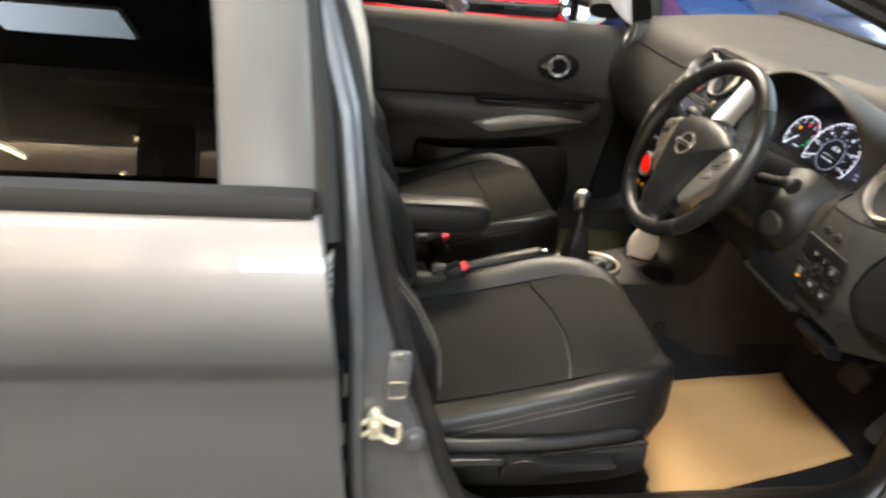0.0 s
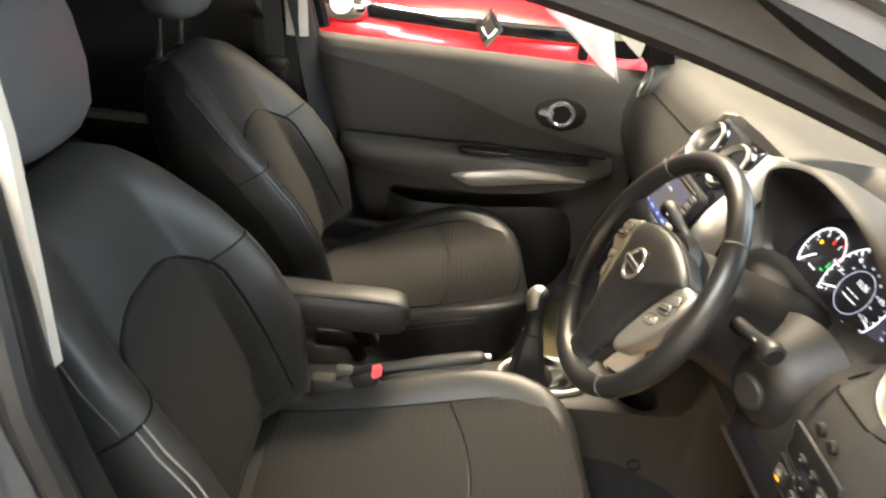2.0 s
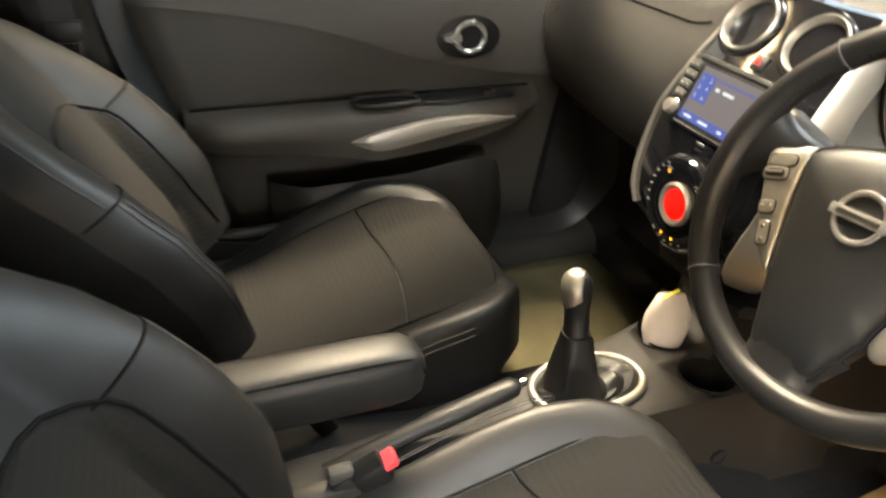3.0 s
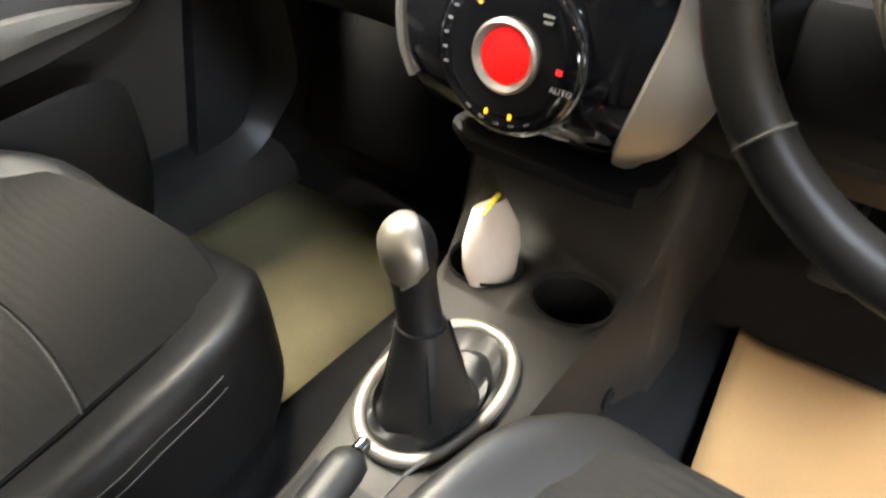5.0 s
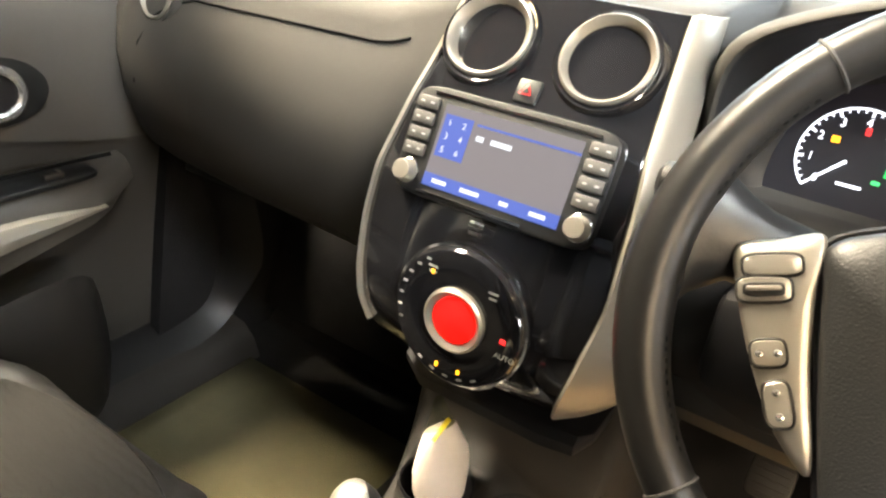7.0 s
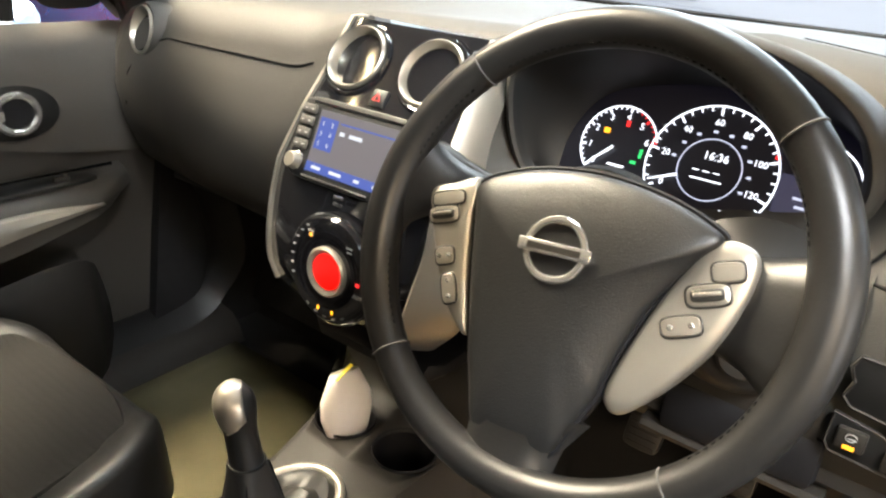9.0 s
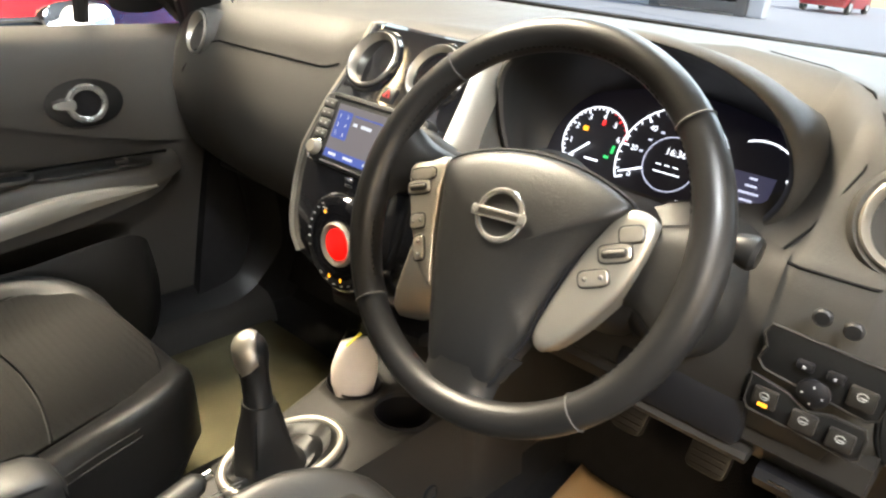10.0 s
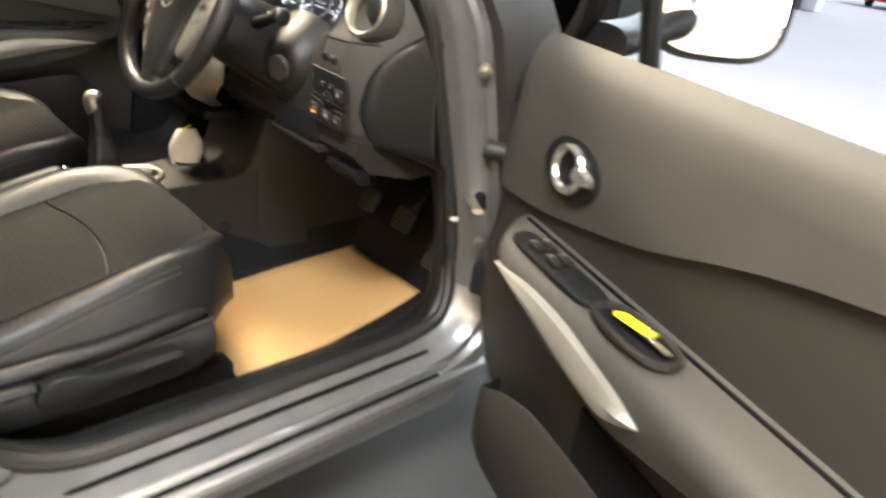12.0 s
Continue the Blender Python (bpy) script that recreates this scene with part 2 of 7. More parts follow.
def tube(points, radius, segs=8, closed=False, flat=1.0, bm=None):
    """A round bar along points; radius may be a list. flat squeezes it across."""
    p = [Vector(q) for q in points]
    n = len(p)
    rings = []
    side = None
    for i in range(n):
        a, b = (p[i - 1], p[(i + 1) % n]) if closed else (p[max(0, i - 1)], p[min(n - 1, i + 1)])
        d = (b - a).normalized()
        if side is None:
            side = d.cross(V(0, 0, 1) if abs(d.z) < 0.9 else V(1, 0, 0)).normalized()
        side = (side - d * side.dot(d)).normalized()
        up = side.cross(d)
        r = radius[i] if isinstance(radius, (list, tuple)) else radius
        rings.append([p[i] + side * r * math.cos(k * math.tau / segs) + up * r * flat * math.sin(k * math.tau / segs) for k in range(segs)])
    return loft(rings, loop=closed, bm=bm)


def box(c, s, bevel=0.0, rot=None, segs=2, bm=None):
    """A box of size s at c with rounded edges."""
    b = bmesh.new()
    bmesh.ops.create_cube(b, size=1.0, matrix=Matrix.Diagonal((*s, 1)))
    if bevel:
        bmesh.ops.bevel(b, geom=b.edges[:], offset=bevel, segments=segs, affect="EDGES", profile=0.5)
    bmesh.ops.transform(b, matrix=Matrix.Translation(c) @ (rot.to_4x4() if rot else Matrix()), verts=b.verts)
    return merge(bm, b)


def merge(into, b):
    if into is None:
        return b
    me = bpy.data.meshes.new("tmp")
    b.to_mesh(me)
    b.free()
    into.from_mesh(me)
    bpy.data.meshes.remove(me)
    return into


def slab(outline, m, depth, bevel=0.0, segs=2, bm=None):
    """A plate from a flat outline (x, y), lying in the plane of the pose m, depth thick towards +z of it."""
    b = bmesh.new()
    vs = [b.verts.new((x, y, 0)) for x, y in outline]
    f = b.faces.new(vs)
    top = bmesh.ops.extrude_face_region(b, geom=[f])
    tv = [v for v in top["geom"] if isinstance(v, bmesh.types.BMVert)]
    bmesh.ops.translate(b, verts=tv, vec=(0, 0, depth))
    if bevel:
        es = [e for e in b.edges if all(v in tv for v in e.verts)]
        bmesh.ops.bevel(b, geom=es, offset=bevel, segments=segs, affect="EDGES", profile=0.5)
    bmesh.ops.transform(b, matrix=m, verts=b.verts)
    return merge(bm, b)


def turned(profile, m, segs=28, bm=None):
    """A body turned round the z of the pose m from (radius, height) pairs."""
    b = bmesh.new()
    rings = [[m @ V(r * math.cos(k * math.tau / segs), r * math.sin(k * math.tau / segs), h) for k in range(segs)] for r, h in profile]
    big = max(r for r, _ in profile)
    loft(rings, caps=False, bm=b)
    for ring, (r, _) in ((0, profile[0]), (len(rings) - 1, profile[-1])):
        if r < 0.36 * big:
            b.verts.ensure_lookup_table()
            b.faces.new([b.verts[ring * segs + k] for k in range(segs)])
    return merge(bm, b)


def sheet(f, us, vs, bm=None):
    """A surface f(u, v) over a net."""
    return loft([[f(u, v) for v in vs] for u in us], closed=False, caps=False, bm=bm)


def thick(ob, t, offset=-1.0):
    mod = ob.modifiers.new("thickness", "SOLIDIFY")
    mod.thickness, mod.offset = t, offset
    return ob


def span(a, b, n):
    return [a + (b - a) * k / (n - 1) for k in range(n)]


def ellipse(a, b, n=28, cx=0.0, cy=0.0, power=2.0):
    out = []
    for k in range(n):
        c, s = math.cos(k * math.tau / n), math.sin(k * math.tau / n)
        out.append((cx + a * math.copysign(abs(c) ** (2 / power), c), cy + b * math.copysign(abs(s) ** (2 / power), s)))
    return out


def lettering(text, size, m, material, parent, name="lettering"):
    """Words in the built-in font, flat in the plane of the pose m, as a mesh."""
    cu = bpy.data.curves.new("words", "FONT")
    cu.body, cu.size, cu.align_x, cu.align_y, cu.resolution_u = text, size, "CENTER", "CENTER", 2
    tmp = new("words", cu)
    me = bpy.data.meshes.new_from_object(tmp.evaluated_get(bpy.context.evaluated_depsgraph_get()))
    bpy.data.objects.remove(tmp)
    me.transform(m)
    me.materials.clear()
    me.materials.append(material)
    ob = new(name, me)
    ob.parent = parent
    if parent.type == "EMPTY":
        ob.matrix_parent_inverse = Matrix.Translation(-Vector(parent.location))
    return ob


def facing(place, normal, up=(0, 0, 1)):
    """A pose at place whose z is the normal, whose y is nearest to up."""
    z = Vector(normal).normalized()
    x = Vector(up).cross(z).normalized()
    y = z.cross(x)
    return Matrix.Translation(place) @ Matrix((x, y, z)).transposed().to_4x4()


def cut(ob, tool):
    """Takes the closed bmesh tool out of ob, for good."""
    finish(tool)
    me = bpy.data.meshes.new("tool")
    tool.to_mesh(me)
    tool.free()
    t = new("tool", me)
    mod = ob.modifiers.new("hole", "BOOLEAN")
    mod.operation, mod.object, mod.solver = "DIFFERENCE", t, "EXACT"
    bpy.context.view_layer.update()
    done = bpy.data.meshes.new_from_object(ob.evaluated_get(bpy.context.evaluated_depsgraph_get()))
    ob.modifiers.remove(mod)
    ob.data = done
    bpy.data.objects.remove(t)


# ---- hall ----
def hall():
    tagged(part("ground", box((10, -5, -0.06), (70, 70, 0.1)), APRON), "pale concrete apron outside the hall", "ground", kind="structure")
    tagged(part("floor", box((-1.5, -5.7, -0.02), (13.0, 28.6, 0.06)), CONCRETE), "dark polished concrete hall floor", "floor", kind="structure")
    tagged(part("ceiling", box((-1.5, -0.2, 3.75), (13.0, 17.6, 0.12)), ROOFING), "dark sheet ceiling of the hall", "ceiling", kind="structure")
    tagged(part("ceiling_back", box((-1.5, -14.5, 3.745), (13.0, 11.0, 0.12)), WALL), "pale painted ceiling of the hall's far bay", "ceiling", kind="structure")
    for name, c, s in (
        ("wall_back", (-8.1, -5.7, 1.85), (0.2, 28.8, 3.7)),
        ("wall_far", (-1.5, 8.6, 1.85), (13.0, 0.2, 3.7)),
        ("wall_near", (-5.2, -20.0, 1.85), (5.6, 0.2, 3.7)),
        ("wall_near_end", (4.75, -20.0, 1.85), (0.5, 0.2, 3.7)),
        ("wall_near_lintel", (1.05, -20.0, 3.4), (6.9, 0.2, 0.6)),
        ("wall_front", (5.1, 6.9, 1.85), (0.2, 3.2, 3.7)),
        ("wall_side", (5.1, -14.0, 1.85), (0.2, 11.8, 3.7)),
        ("wall_lintel", (5.1, -1.4, 3.45), (0.2, 13.4, 0.5)),
        ("pillar", (-2.55, -12.2, 1.85), (0.9, 0.5, 3.7)),
    ):
        tagged(part(name, box(c, s), WALL), "pale painted block wall of the hall", "wall", kind="structure")
    for x, y, along in ((-3.17, -13.2, 1), (-5.8, -14.2, 1), (-0.4, -13.2, 1), (2.6, -13.2, 1), (-4.4, -17.0, 1), (0.4, -17.0, 1), (-3.0, -3.8, 0), (0.6, -4.2, 0), (0.75, 1.85, 0), (-1.5, 3.2, 0), (1.0, 5.6, 0)):
        lamp = root("strip_light", "warm fluorescent strip light under the ceiling", "ceiling light", (x, y, 3.66), "strip lights")
        d = V(0, 0.65, 0) if along else V(0.65, 0, 0)
        part("housing", box((x, y, 3.665), (0.16, 1.4, 0.05) if along else (1.4, 0.16, 0.05), 0.01), WHITE, lamp)
        part("tube", tube([V(x, y, 3.61) - d, V(x, y, 3.61) + d], 0.035, 10), TUBE_WARM, lamp)
    for x, y, sx, sy in ((-2.65, -7.35, 1.25, 0.7), (2.3, 0.0, 0.7, 1.6), (-0.9, -2.2, 1.6, 0.65)):
        lamp = root("roof_light", "cool white panel light in the ceiling", "ceiling light", (x, y, 3.68), "roof lights")
        part("frame", box((x, y, 3.68), (sx + 0.1, sy + 0.1, 0.03), 0.005), WHITE, lamp)
        part("panel", box((x, y, 3.655), (sx, sy, 0.02)), TUBE_COOL, lamp)


hall()
area_lamp("roof_panel_lamp", (-0.9, -2.2, 3.6), (-0.6, -1.6, 0), 1.6, 0.65, 310, (0.95, 0.97, 0.97))
area_lamp("front_panel_lamp", (2.3, 0.0, 3.6), (1.2, -0.1, 0.9), 0.7, 1.6, 85, (0.88, 0.95, 1.0))
area_lamp("warm_strip_lamp", (-3.6, -4.0, 3.5), (0.6, -0.6, 0.8), 3.0, 0.8, 230, (1.0, 0.76, 0.48))
area_lamp("warm_strip_lamp_far", (0.75, 1.85, 3.55), (0.45, 0.55, 0.6), 1.4, 0.6, 560, (1.0, 0.86, 0.64))
area_lamp("front_opening_light", (4.9, -0.8, 2.75), (0.0, -0.2, 1.05), 9.0, 1.0, 320, (0.76, 0.89, 1.0))
area_lamp("side_opening_light", (1.05, -19.7, 1.6), (0.6, 0.0, 1.0), 6.4, 2.6, 1200, (0.97, 0.97, 0.98))
area_lamp("warm_strip_lamp_deep", (-1.5, -13.5, 3.5), (-1.5, -17.0, 0), 8.0, 2.0, 8500, (1.0, 0.80, 0.55))

# ---- car body ----
# the edge of a front door's opening, as (x, z), from the sill's middle forward and round
OPENING = [(0.55, 0.416), (0.74, 0.416), (0.875, 0.420), (0.955, 0.447), (0.990, 0.53), (0.974, 0.64), (0.940, 0.755), (0.893, 0.91), (0.850, 1.04),
           (0.787, 1.15), (0.705, 1.228), (0.58, 1.275), (0.43, 1.315), (0.25, 1.345), (0.08, 1.355), (-0.04, 1.335), (-0.062, 1.27),
           (-0.032, 1.19), (0.0, 1.06), (0.038, 0.88), (0.072, 0.77), (0.114, 0.655), (0.148, 0.55), (0.195, 0.465), (0.28, 0.422), (0.40, 0.416)]


def lean(z):
    """How far the side of the car leans in above the belt."""
    return 0.0 if z < 1.0 else 0.30 * (z - 1.0)


def ring_at(offset, w, side, n=140):
    """The opening's edge moved outward by offset, at the half width w."""
    p = curve([(x, z, 0) for x, z in OPENING], n, True)
    out = []
    for i in range(n):
        d = (p[(i + 1) % n] - p[i - 1]).normalized()
        q = p[i] + V(d.y, -d.x, 0) * offset
        inset = 0.030 * min(1, max(0, (q.x - 0.66) / 0.16)) * min(1, max(0, (0.72 - w) / 0.03)) * min(1, max(0, (q.y - 0.44) / 0.08))
        out.append(V(q.x, side * (w - inset - lean(q.y)), q.y))
    return out


def car_body():
    car = root("hatchback_shell", "grey metallic hatchback body shell with an open driver's door", "car", (0, 0, 0))
    for side in (-1, 1):
        seal = ring_at(0.0, 0.690, side)
        part("door_seal", tube(seal, 0.0125, 8, True), RUBBER, car, "black rubber door seal")
        part("inner_trim", loft([ring_at(0.006, 0.688, side), ring_at(-0.008, 0.675, side), ring_at(-0.009, 0.662, side), ring_at(0.004, 0.63, side), ring_at(0.03, 0.60, side)], caps=False), DARK, car, "black trim round the door opening")
        def shut(offset, w, back=0.0):
            """The jamb's line at an offset, set back by the rear pillar."""
            return [V(p.x, p.y - side * back * min(1, max(0, (0.30 - p.x) / 0.1)) * min(1, max(0, (p.z - 0.44) / 0.06)), p.z) for p in ring_at(offset, w, side)]

        part("door_jamb", loft([shut(0.008, 0.684), shut(0.014, 0.700), shut(0.030, 0.712), shut(0.040, 0.728, 0.013), shut(0.046, 0.742, 0.026), shut(0.062, 0.744, 0.030), shut(0.068, 0.757, 0.048), shut(0.10, 0.762, 0.062), shut(0.13, 0.74, 0.045)], caps=False), JAMB, car, "painted door jamb with steps")
        seal_x = lambda z: lerp([(0.45, 0.215), (0.465, 0.195), (0.55, 0.148), (0.655, 0.114), (0.77, 0.072), (0.88, 0.038), (1.06, 0.0), (1.19, -0.032), (1.27, -0.062), (1.36, -0.075)], z)
        edge_x = lambda z: lerp([(0.40, 0.040), (0.55, 0.014), (0.68, 0.004), (0.86, -0.002), (0.96, -0.008), (1.12, -0.026), (1.27, -0.070), (1.36, -0.090)], z)
        heights = span(0.45, 1.36, 24)
        part("pillar_face", loft([[V(seal_x(z) - 0.012, side * (0.700 - lean(z)), z), V(seal_x(z) - 0.020, side * (0.711 - lean(z)), z), V((seal_x(z) - 0.02) * 0.6 + edge_x(z) * 0.4, side * (0.716 - lean(z)), z), V(edge_x(z) + 0.012, side * (0.718 - lean(z)), z), V(edge_x(z) + 0.006, side * (0.722 - lean(z)), z)] for z in heights], closed=False, caps=False), JAMB, car, "grey painted pillar face")
        part("pillar_edge", loft([[V(edge_x(z) + dx, side * (w - lean(z)), z) for dx, w in ((0.007, 0.718), (0.005, 0.736), (0.001, 0.747), (-0.007, 0.750), (-0.013, 0.744), (-0.015, 0.70))] for z in heights], closed=False, caps=False), PAINT, car, "bright painted edge of the door pillar")
        # near-black sheet closes the gap and paints its shade
        part("pillar_gap_shade", loft([[V(edge_x(z) + dx, side * (w - lean(z)), z) for dx, w in ((-0.012, 0.728), (-0.05, 0.726), (-0.10, 0.726))] for z in heights], closed=False, caps=False), VOID, car, "near-black sheet for the shade before the rear door")
        rocker = [(0.745, 0.362), (0.768, 0.352), (0.771, 0.338), (0.755, 0.315), (0.70, 0.27), (0.66, 0.17)]
        part("sill_skin", loft([[V(x, side * w, z) for w, z in rocker] for x in span(-0.1, 1.05, 6)], closed=False, caps=False), PAINT, car)
        if side > 0:
            part("a_pillar_trim", loft([[V(x, w + a, z + b) for a, b in ((-0.035, -0.035), (-0.05, 0.01), (-0.035, 0.05), (0.03, 0.05), (0.035, -0.02))]
                                        for x, w, z in ((0.80, 0.60, 1.075), (0.76, 0.59, 1.105), (0.70, 0.575, 1.16), (0.58, 0.56, 1.235), (0.36, 0.535, 1.33), (0.12, 0.52, 1.375))]), CREAM, car, "pale grey windscreen pillar trim")
        else:
            part("a_pillar_trim", loft([[V(x + 0.11, -(w + a + 0.015), z + b + 0.035) for a, b in ((0.045, -0.02), (0.04, 0.01), (0.05, 0.03), (0.075, 0.03), (0.085, -0.01))]
                                        for x, w, z in ((0.845, 0.585, 1.0), (0.78, 0.585, 1.085), (0.70, 0.575, 1.16), (0.58, 0.56, 1.235), (0.36, 0.535, 1.33), (0.12, 0.52, 1.375))]), DARK, car, "dark windscreen pillar edge")
        part("b_pillar_trim", loft([[V(x + a, side * (w + b), z) for a, b in ((-0.06, 0.02), (-0.05, -0.012), (-0.013, -0.010), (0.0, 0.0), (-0.002, 0.010))]
                                    for x, w, z in ((0.013, 0.620, 0.985), (0.012, 0.619, 1.01), (0.008, 0.614, 1.08), (-0.004, 0.598, 1.18), (-0.035, 0.570, 1.30), (-0.050, 0.55, 1.36))]), CREAM, car, "pale upper door pillar trim")
        part("b_pillar_lower_trim", loft([[V(x + a, side * (w + b), z) for a, b in ((-0.15, 0.03), (-0.14, -0.03), (-0.04, -0.03), (-0.015, 0.0), (-0.015, 0.03))]
                                          for x, w, z in ((0.19, 0.63, 0.44), (0.135, 0.64, 0.56), (0.085, 0.645, 0.70), (0.035, 0.645, 0.88), (0.022, 0.642, 1.012))]), HARD, car, "charcoal lower door pillar trim")
        part("sill_trim", loft([[V(x, side * w, z) for w, z in ((0.56, 0.335), (0.575, 0.37), (0.60, 0.392), (0.64, 0.398), (0.665, 0.405), (0.67, 0.36))] for x in span(-0.2, 1.0, 8)], caps=True), HARD, car, "charcoal plastic sill trim")
        for w, z in ((0.742, 0.366), (0.768, 0.353)):
            part("sill_ridge", tube([V(x, side * w, z) for x in span(-0.05, 0.93, 5)], 0.0075, 8), PAINT, car, "painted sill ridge")
        for w, z in ((0.716, 0.388), (0.756, 0.358)):
            part("sill_groove", tube([V(x, side * w, z + 0.004) for x in span(0.0, 0.90, 5)], 0.0040, 6), SEAM, car, "dark groove along the sill")
        part("rear_side", box((-1.35, side * 0.74, 0.9), (1.0, 0.05, 1.1)), PAINT, car)
    part("floor_pan", sheet(lambda x, y: V(x, y, 0.333 if x < 1.10 else 0.333 + (x - 1.10) * 1.15), [-1.7, -0.6, 0.2, 0.7, 1.04, 1.10, 1.2, 1.36], span(-0.66, 0.66, 9)), CARPET, car, "dark carpet on the floor")
    part("footwell_side", loft([[V(x, y, z) for x, z in ((0.985, 0.335), (0.985, 0.5), (0.95, 0.80), (1.36, 0.80), (1.36, 0.335))] for y in (-0.665, -0.64)]), CARPET, car)
    part("footwell_side_far", loft([[V(x, y, z) for x, z in ((0.84, 0.335), (0.86, 0.5), (0.90, 0.80), (1.36, 0.80), (1.36, 0.335))] for y in (0.665, 0.64)]), CARPET, car)
    part("tunnel", loft([[V(x, y, z) for y, z in ((-0.17, 0.33), (-0.135, 0.44), (-0.10, 0.47), (0.09, 0.47), (0.13, 0.44), (0.17, 0.33))] for x in (-1.6, 0.5, 0.9, 1.34)]), CARPET, car, "dark carpeted tunnel")
    part("firewall", box((1.37, 0, 0.72), (0.04, 1.34, 0.72)), CARPET, car)
    part("cowl", loft([[V(x, y, z) for x, z in ((1.34, 1.050), (1.42, 1.070), (1.50, 1.05), (1.50, 0.96), (1.34, 0.96))] for y in span(-0.68, 0.68, 7)]), DARK, car, "black cowl below the windscreen")
    part("rear_bulkhead", box((-1.84, 0, 0.85), (0.05, 1.4, 1.1)), DARK, car)
    roof = [[V(x, y * (1 - 0.1 * abs(x + 0.6) / 2), 1.37 + 0.14 * (1 - (y / 0.62) ** 4) * (1 - 0.15 * abs(x + 0.5))) for y in span(-0.60, 0.60, 13)] for x in span(-1.8, 0.30, 8)]
    thick(part("roof_skin", loft(roof, closed=False, caps=False), PAINT, car), 0.01)
    part("headliner", loft([[p - V(0, 0, 0.03) for p in r] for r in roof], closed=False, caps=False), HEADLINER, car)
    ws = part("windscreen", sheet(lambda u, v: V(1.40 - 1.12 * u - 0.05 * (v ** 2), v * (0.66 - 0.10 * u), 1.068 + 0.392 * u - 0.03 * v * v), span(0, 1, 6), span(-1, 1, 9)), GLASS, car, "clear windscreen")
    ws.visible_shadow = False
    wb = part("rear_window", sheet(lambda u, v: V(-1.86 + 0.12 * u, v * 0.58, 1.02 + 0.40 * u), span(0, 1, 2), span(-1, 1, 2)), DARKGLASS, car)
    # latch loop and its fixings on the driver's pillar
    st = part("striker", loft([[V(0.026 + c * k, -0.719 - h, 0.697 + d * k) for c, d in ellipse(0.011, 0.027, 20, power=2.6)] for k, h in ((1.0, 0.0), (1.0, 0.008), (0.85, 0.012))]), STRIKER, car, "pale plated door striker")
    part("striker_boss", turned([(0.008, 0), (0.008, 0.010), (0.005, 0.013), (0.001, 0.013)], facing((0.024, -0.726, 0.700), (0.1, -1, 0)), 14), STRIKER, st)
    part("striker_loop", tube(curve([(0.026, -0.727, 0.684), (0.046, -0.742, 0.683), (0.056, -0.744, 0.686), (0.056, -0.744, 0.710), (0.048, -0.742, 0.713), (0.026, -0.727, 0.714)], 20), 0.0042, 8), STRIKER, st, "pale striker loop")
    part("striker_loop", tube(curve([(0.022, -0.727, 0.690), (0.010, -0.736, 0.688), (0.003, -0.738, 0.692), (0.003, -0.738, 0.706), (0.010, -0.736, 0.711), (0.022, -0.727, 0.710)], 16), 0.0034, 8), STRIKER, st)
    part("pillar_bolt", turned([(0.021, 0), (0.021, 0.004), (0.014, 0.006), (0.013, 0.014), (0.006, 0.015)], facing((0.082, -0.713, 0.658), (0.3, -1, 0)), 12), JAMB, car, "painted pillar bolt")
    part("pillar_plug", loft([[V(0.052 + a * k, -0.7155 - h, 0.770 + b * k) for a, b in ellipse(0.018, 0.044, 20, power=5)] for k, h in ((1.0, 0.0), (0.97, 0.003), (0.9, 0.0045))]), JAMB, car, "pressed plate above the striker")
    part("plug_rim", tube([V(0.052 + a, -0.7205, 0.752 + b) for a, b in ellipse(0.0125, 0.0135, 24, power=6)], 0.0018, 6, True), STEEL, car, "bright square rim on the pressed plate")
    part("pillar_screw", turned([(0.006, 0), (0.006, 0.005), (0.002, 0.006)], facing((0.051, -0.7165, 0.806), (0.2, -1, 0)), 10), STEEL, car)
    for z in (0.936, 0.62):
        part("hinge_bolt", turned([(0.013, 0), (0.013, 0.004), (0.008, 0.005), (0.008, 0.011), (0.003, 0.012)], facing((0.925 + (0.936 - z) * 0.17, -0.735, z), (-0.2, -1, 0)), 12), STEEL, car)
    part("check_strap", tube(curve([(0.975, -0.700, 0.694), (0.955, -0.722, 0.699), (0.925, -0.758, 0.708), (0.895, -0.795, 0.718)], 8), 0.010, 8, flat=0.5), STEEL, car, "plated door check strap")
    part("seal_clip", box((0.972, -0.668, 0.640), (0.016, 0.010, 0.008), 0.002), PALE, car, "pale seal clip")
    liner = [(0.988, 0.50), (0.984, 0.58), (0.965, 0.68), (0.938, 0.78), (0.904, 0.90), (0.872, 1.0), (0.842, 1.07), (0.792, 1.15), (0.712, 1.225)]
    side_of = lambda pairs: loft([[V(x + a, -(w - lean(z)), z) for a, w in pairs] for x, z in liner])
    part("front_jamb", side_of(((0.004, 0.664), (0.008, 0.69), (0.014, 0.706), (0.023, 0.714), (0.027, 0.729), (0.040, 0.733), (0.044, 0.744), (0.048, 0.70))), JAMB, car, "grey painted front door jamb")
    # shade of the hinge pocket is put into its darker colour
    part("hinge_gap", side_of(((0.046, 0.70), (0.047, 0.768), (0.18, 0.775), (0.18, 0.70))), JAMB_SHADE, car, "painted hinge pocket darkened for shade")
    # solid block; near-black colour paints the slot's shade
    part("strap_slot", box((0.985, -0.712, 0.694), (0.02, 0.030, 0.034), 0.005), VOID, car, "near-black block for the shade in the check strap's slot")
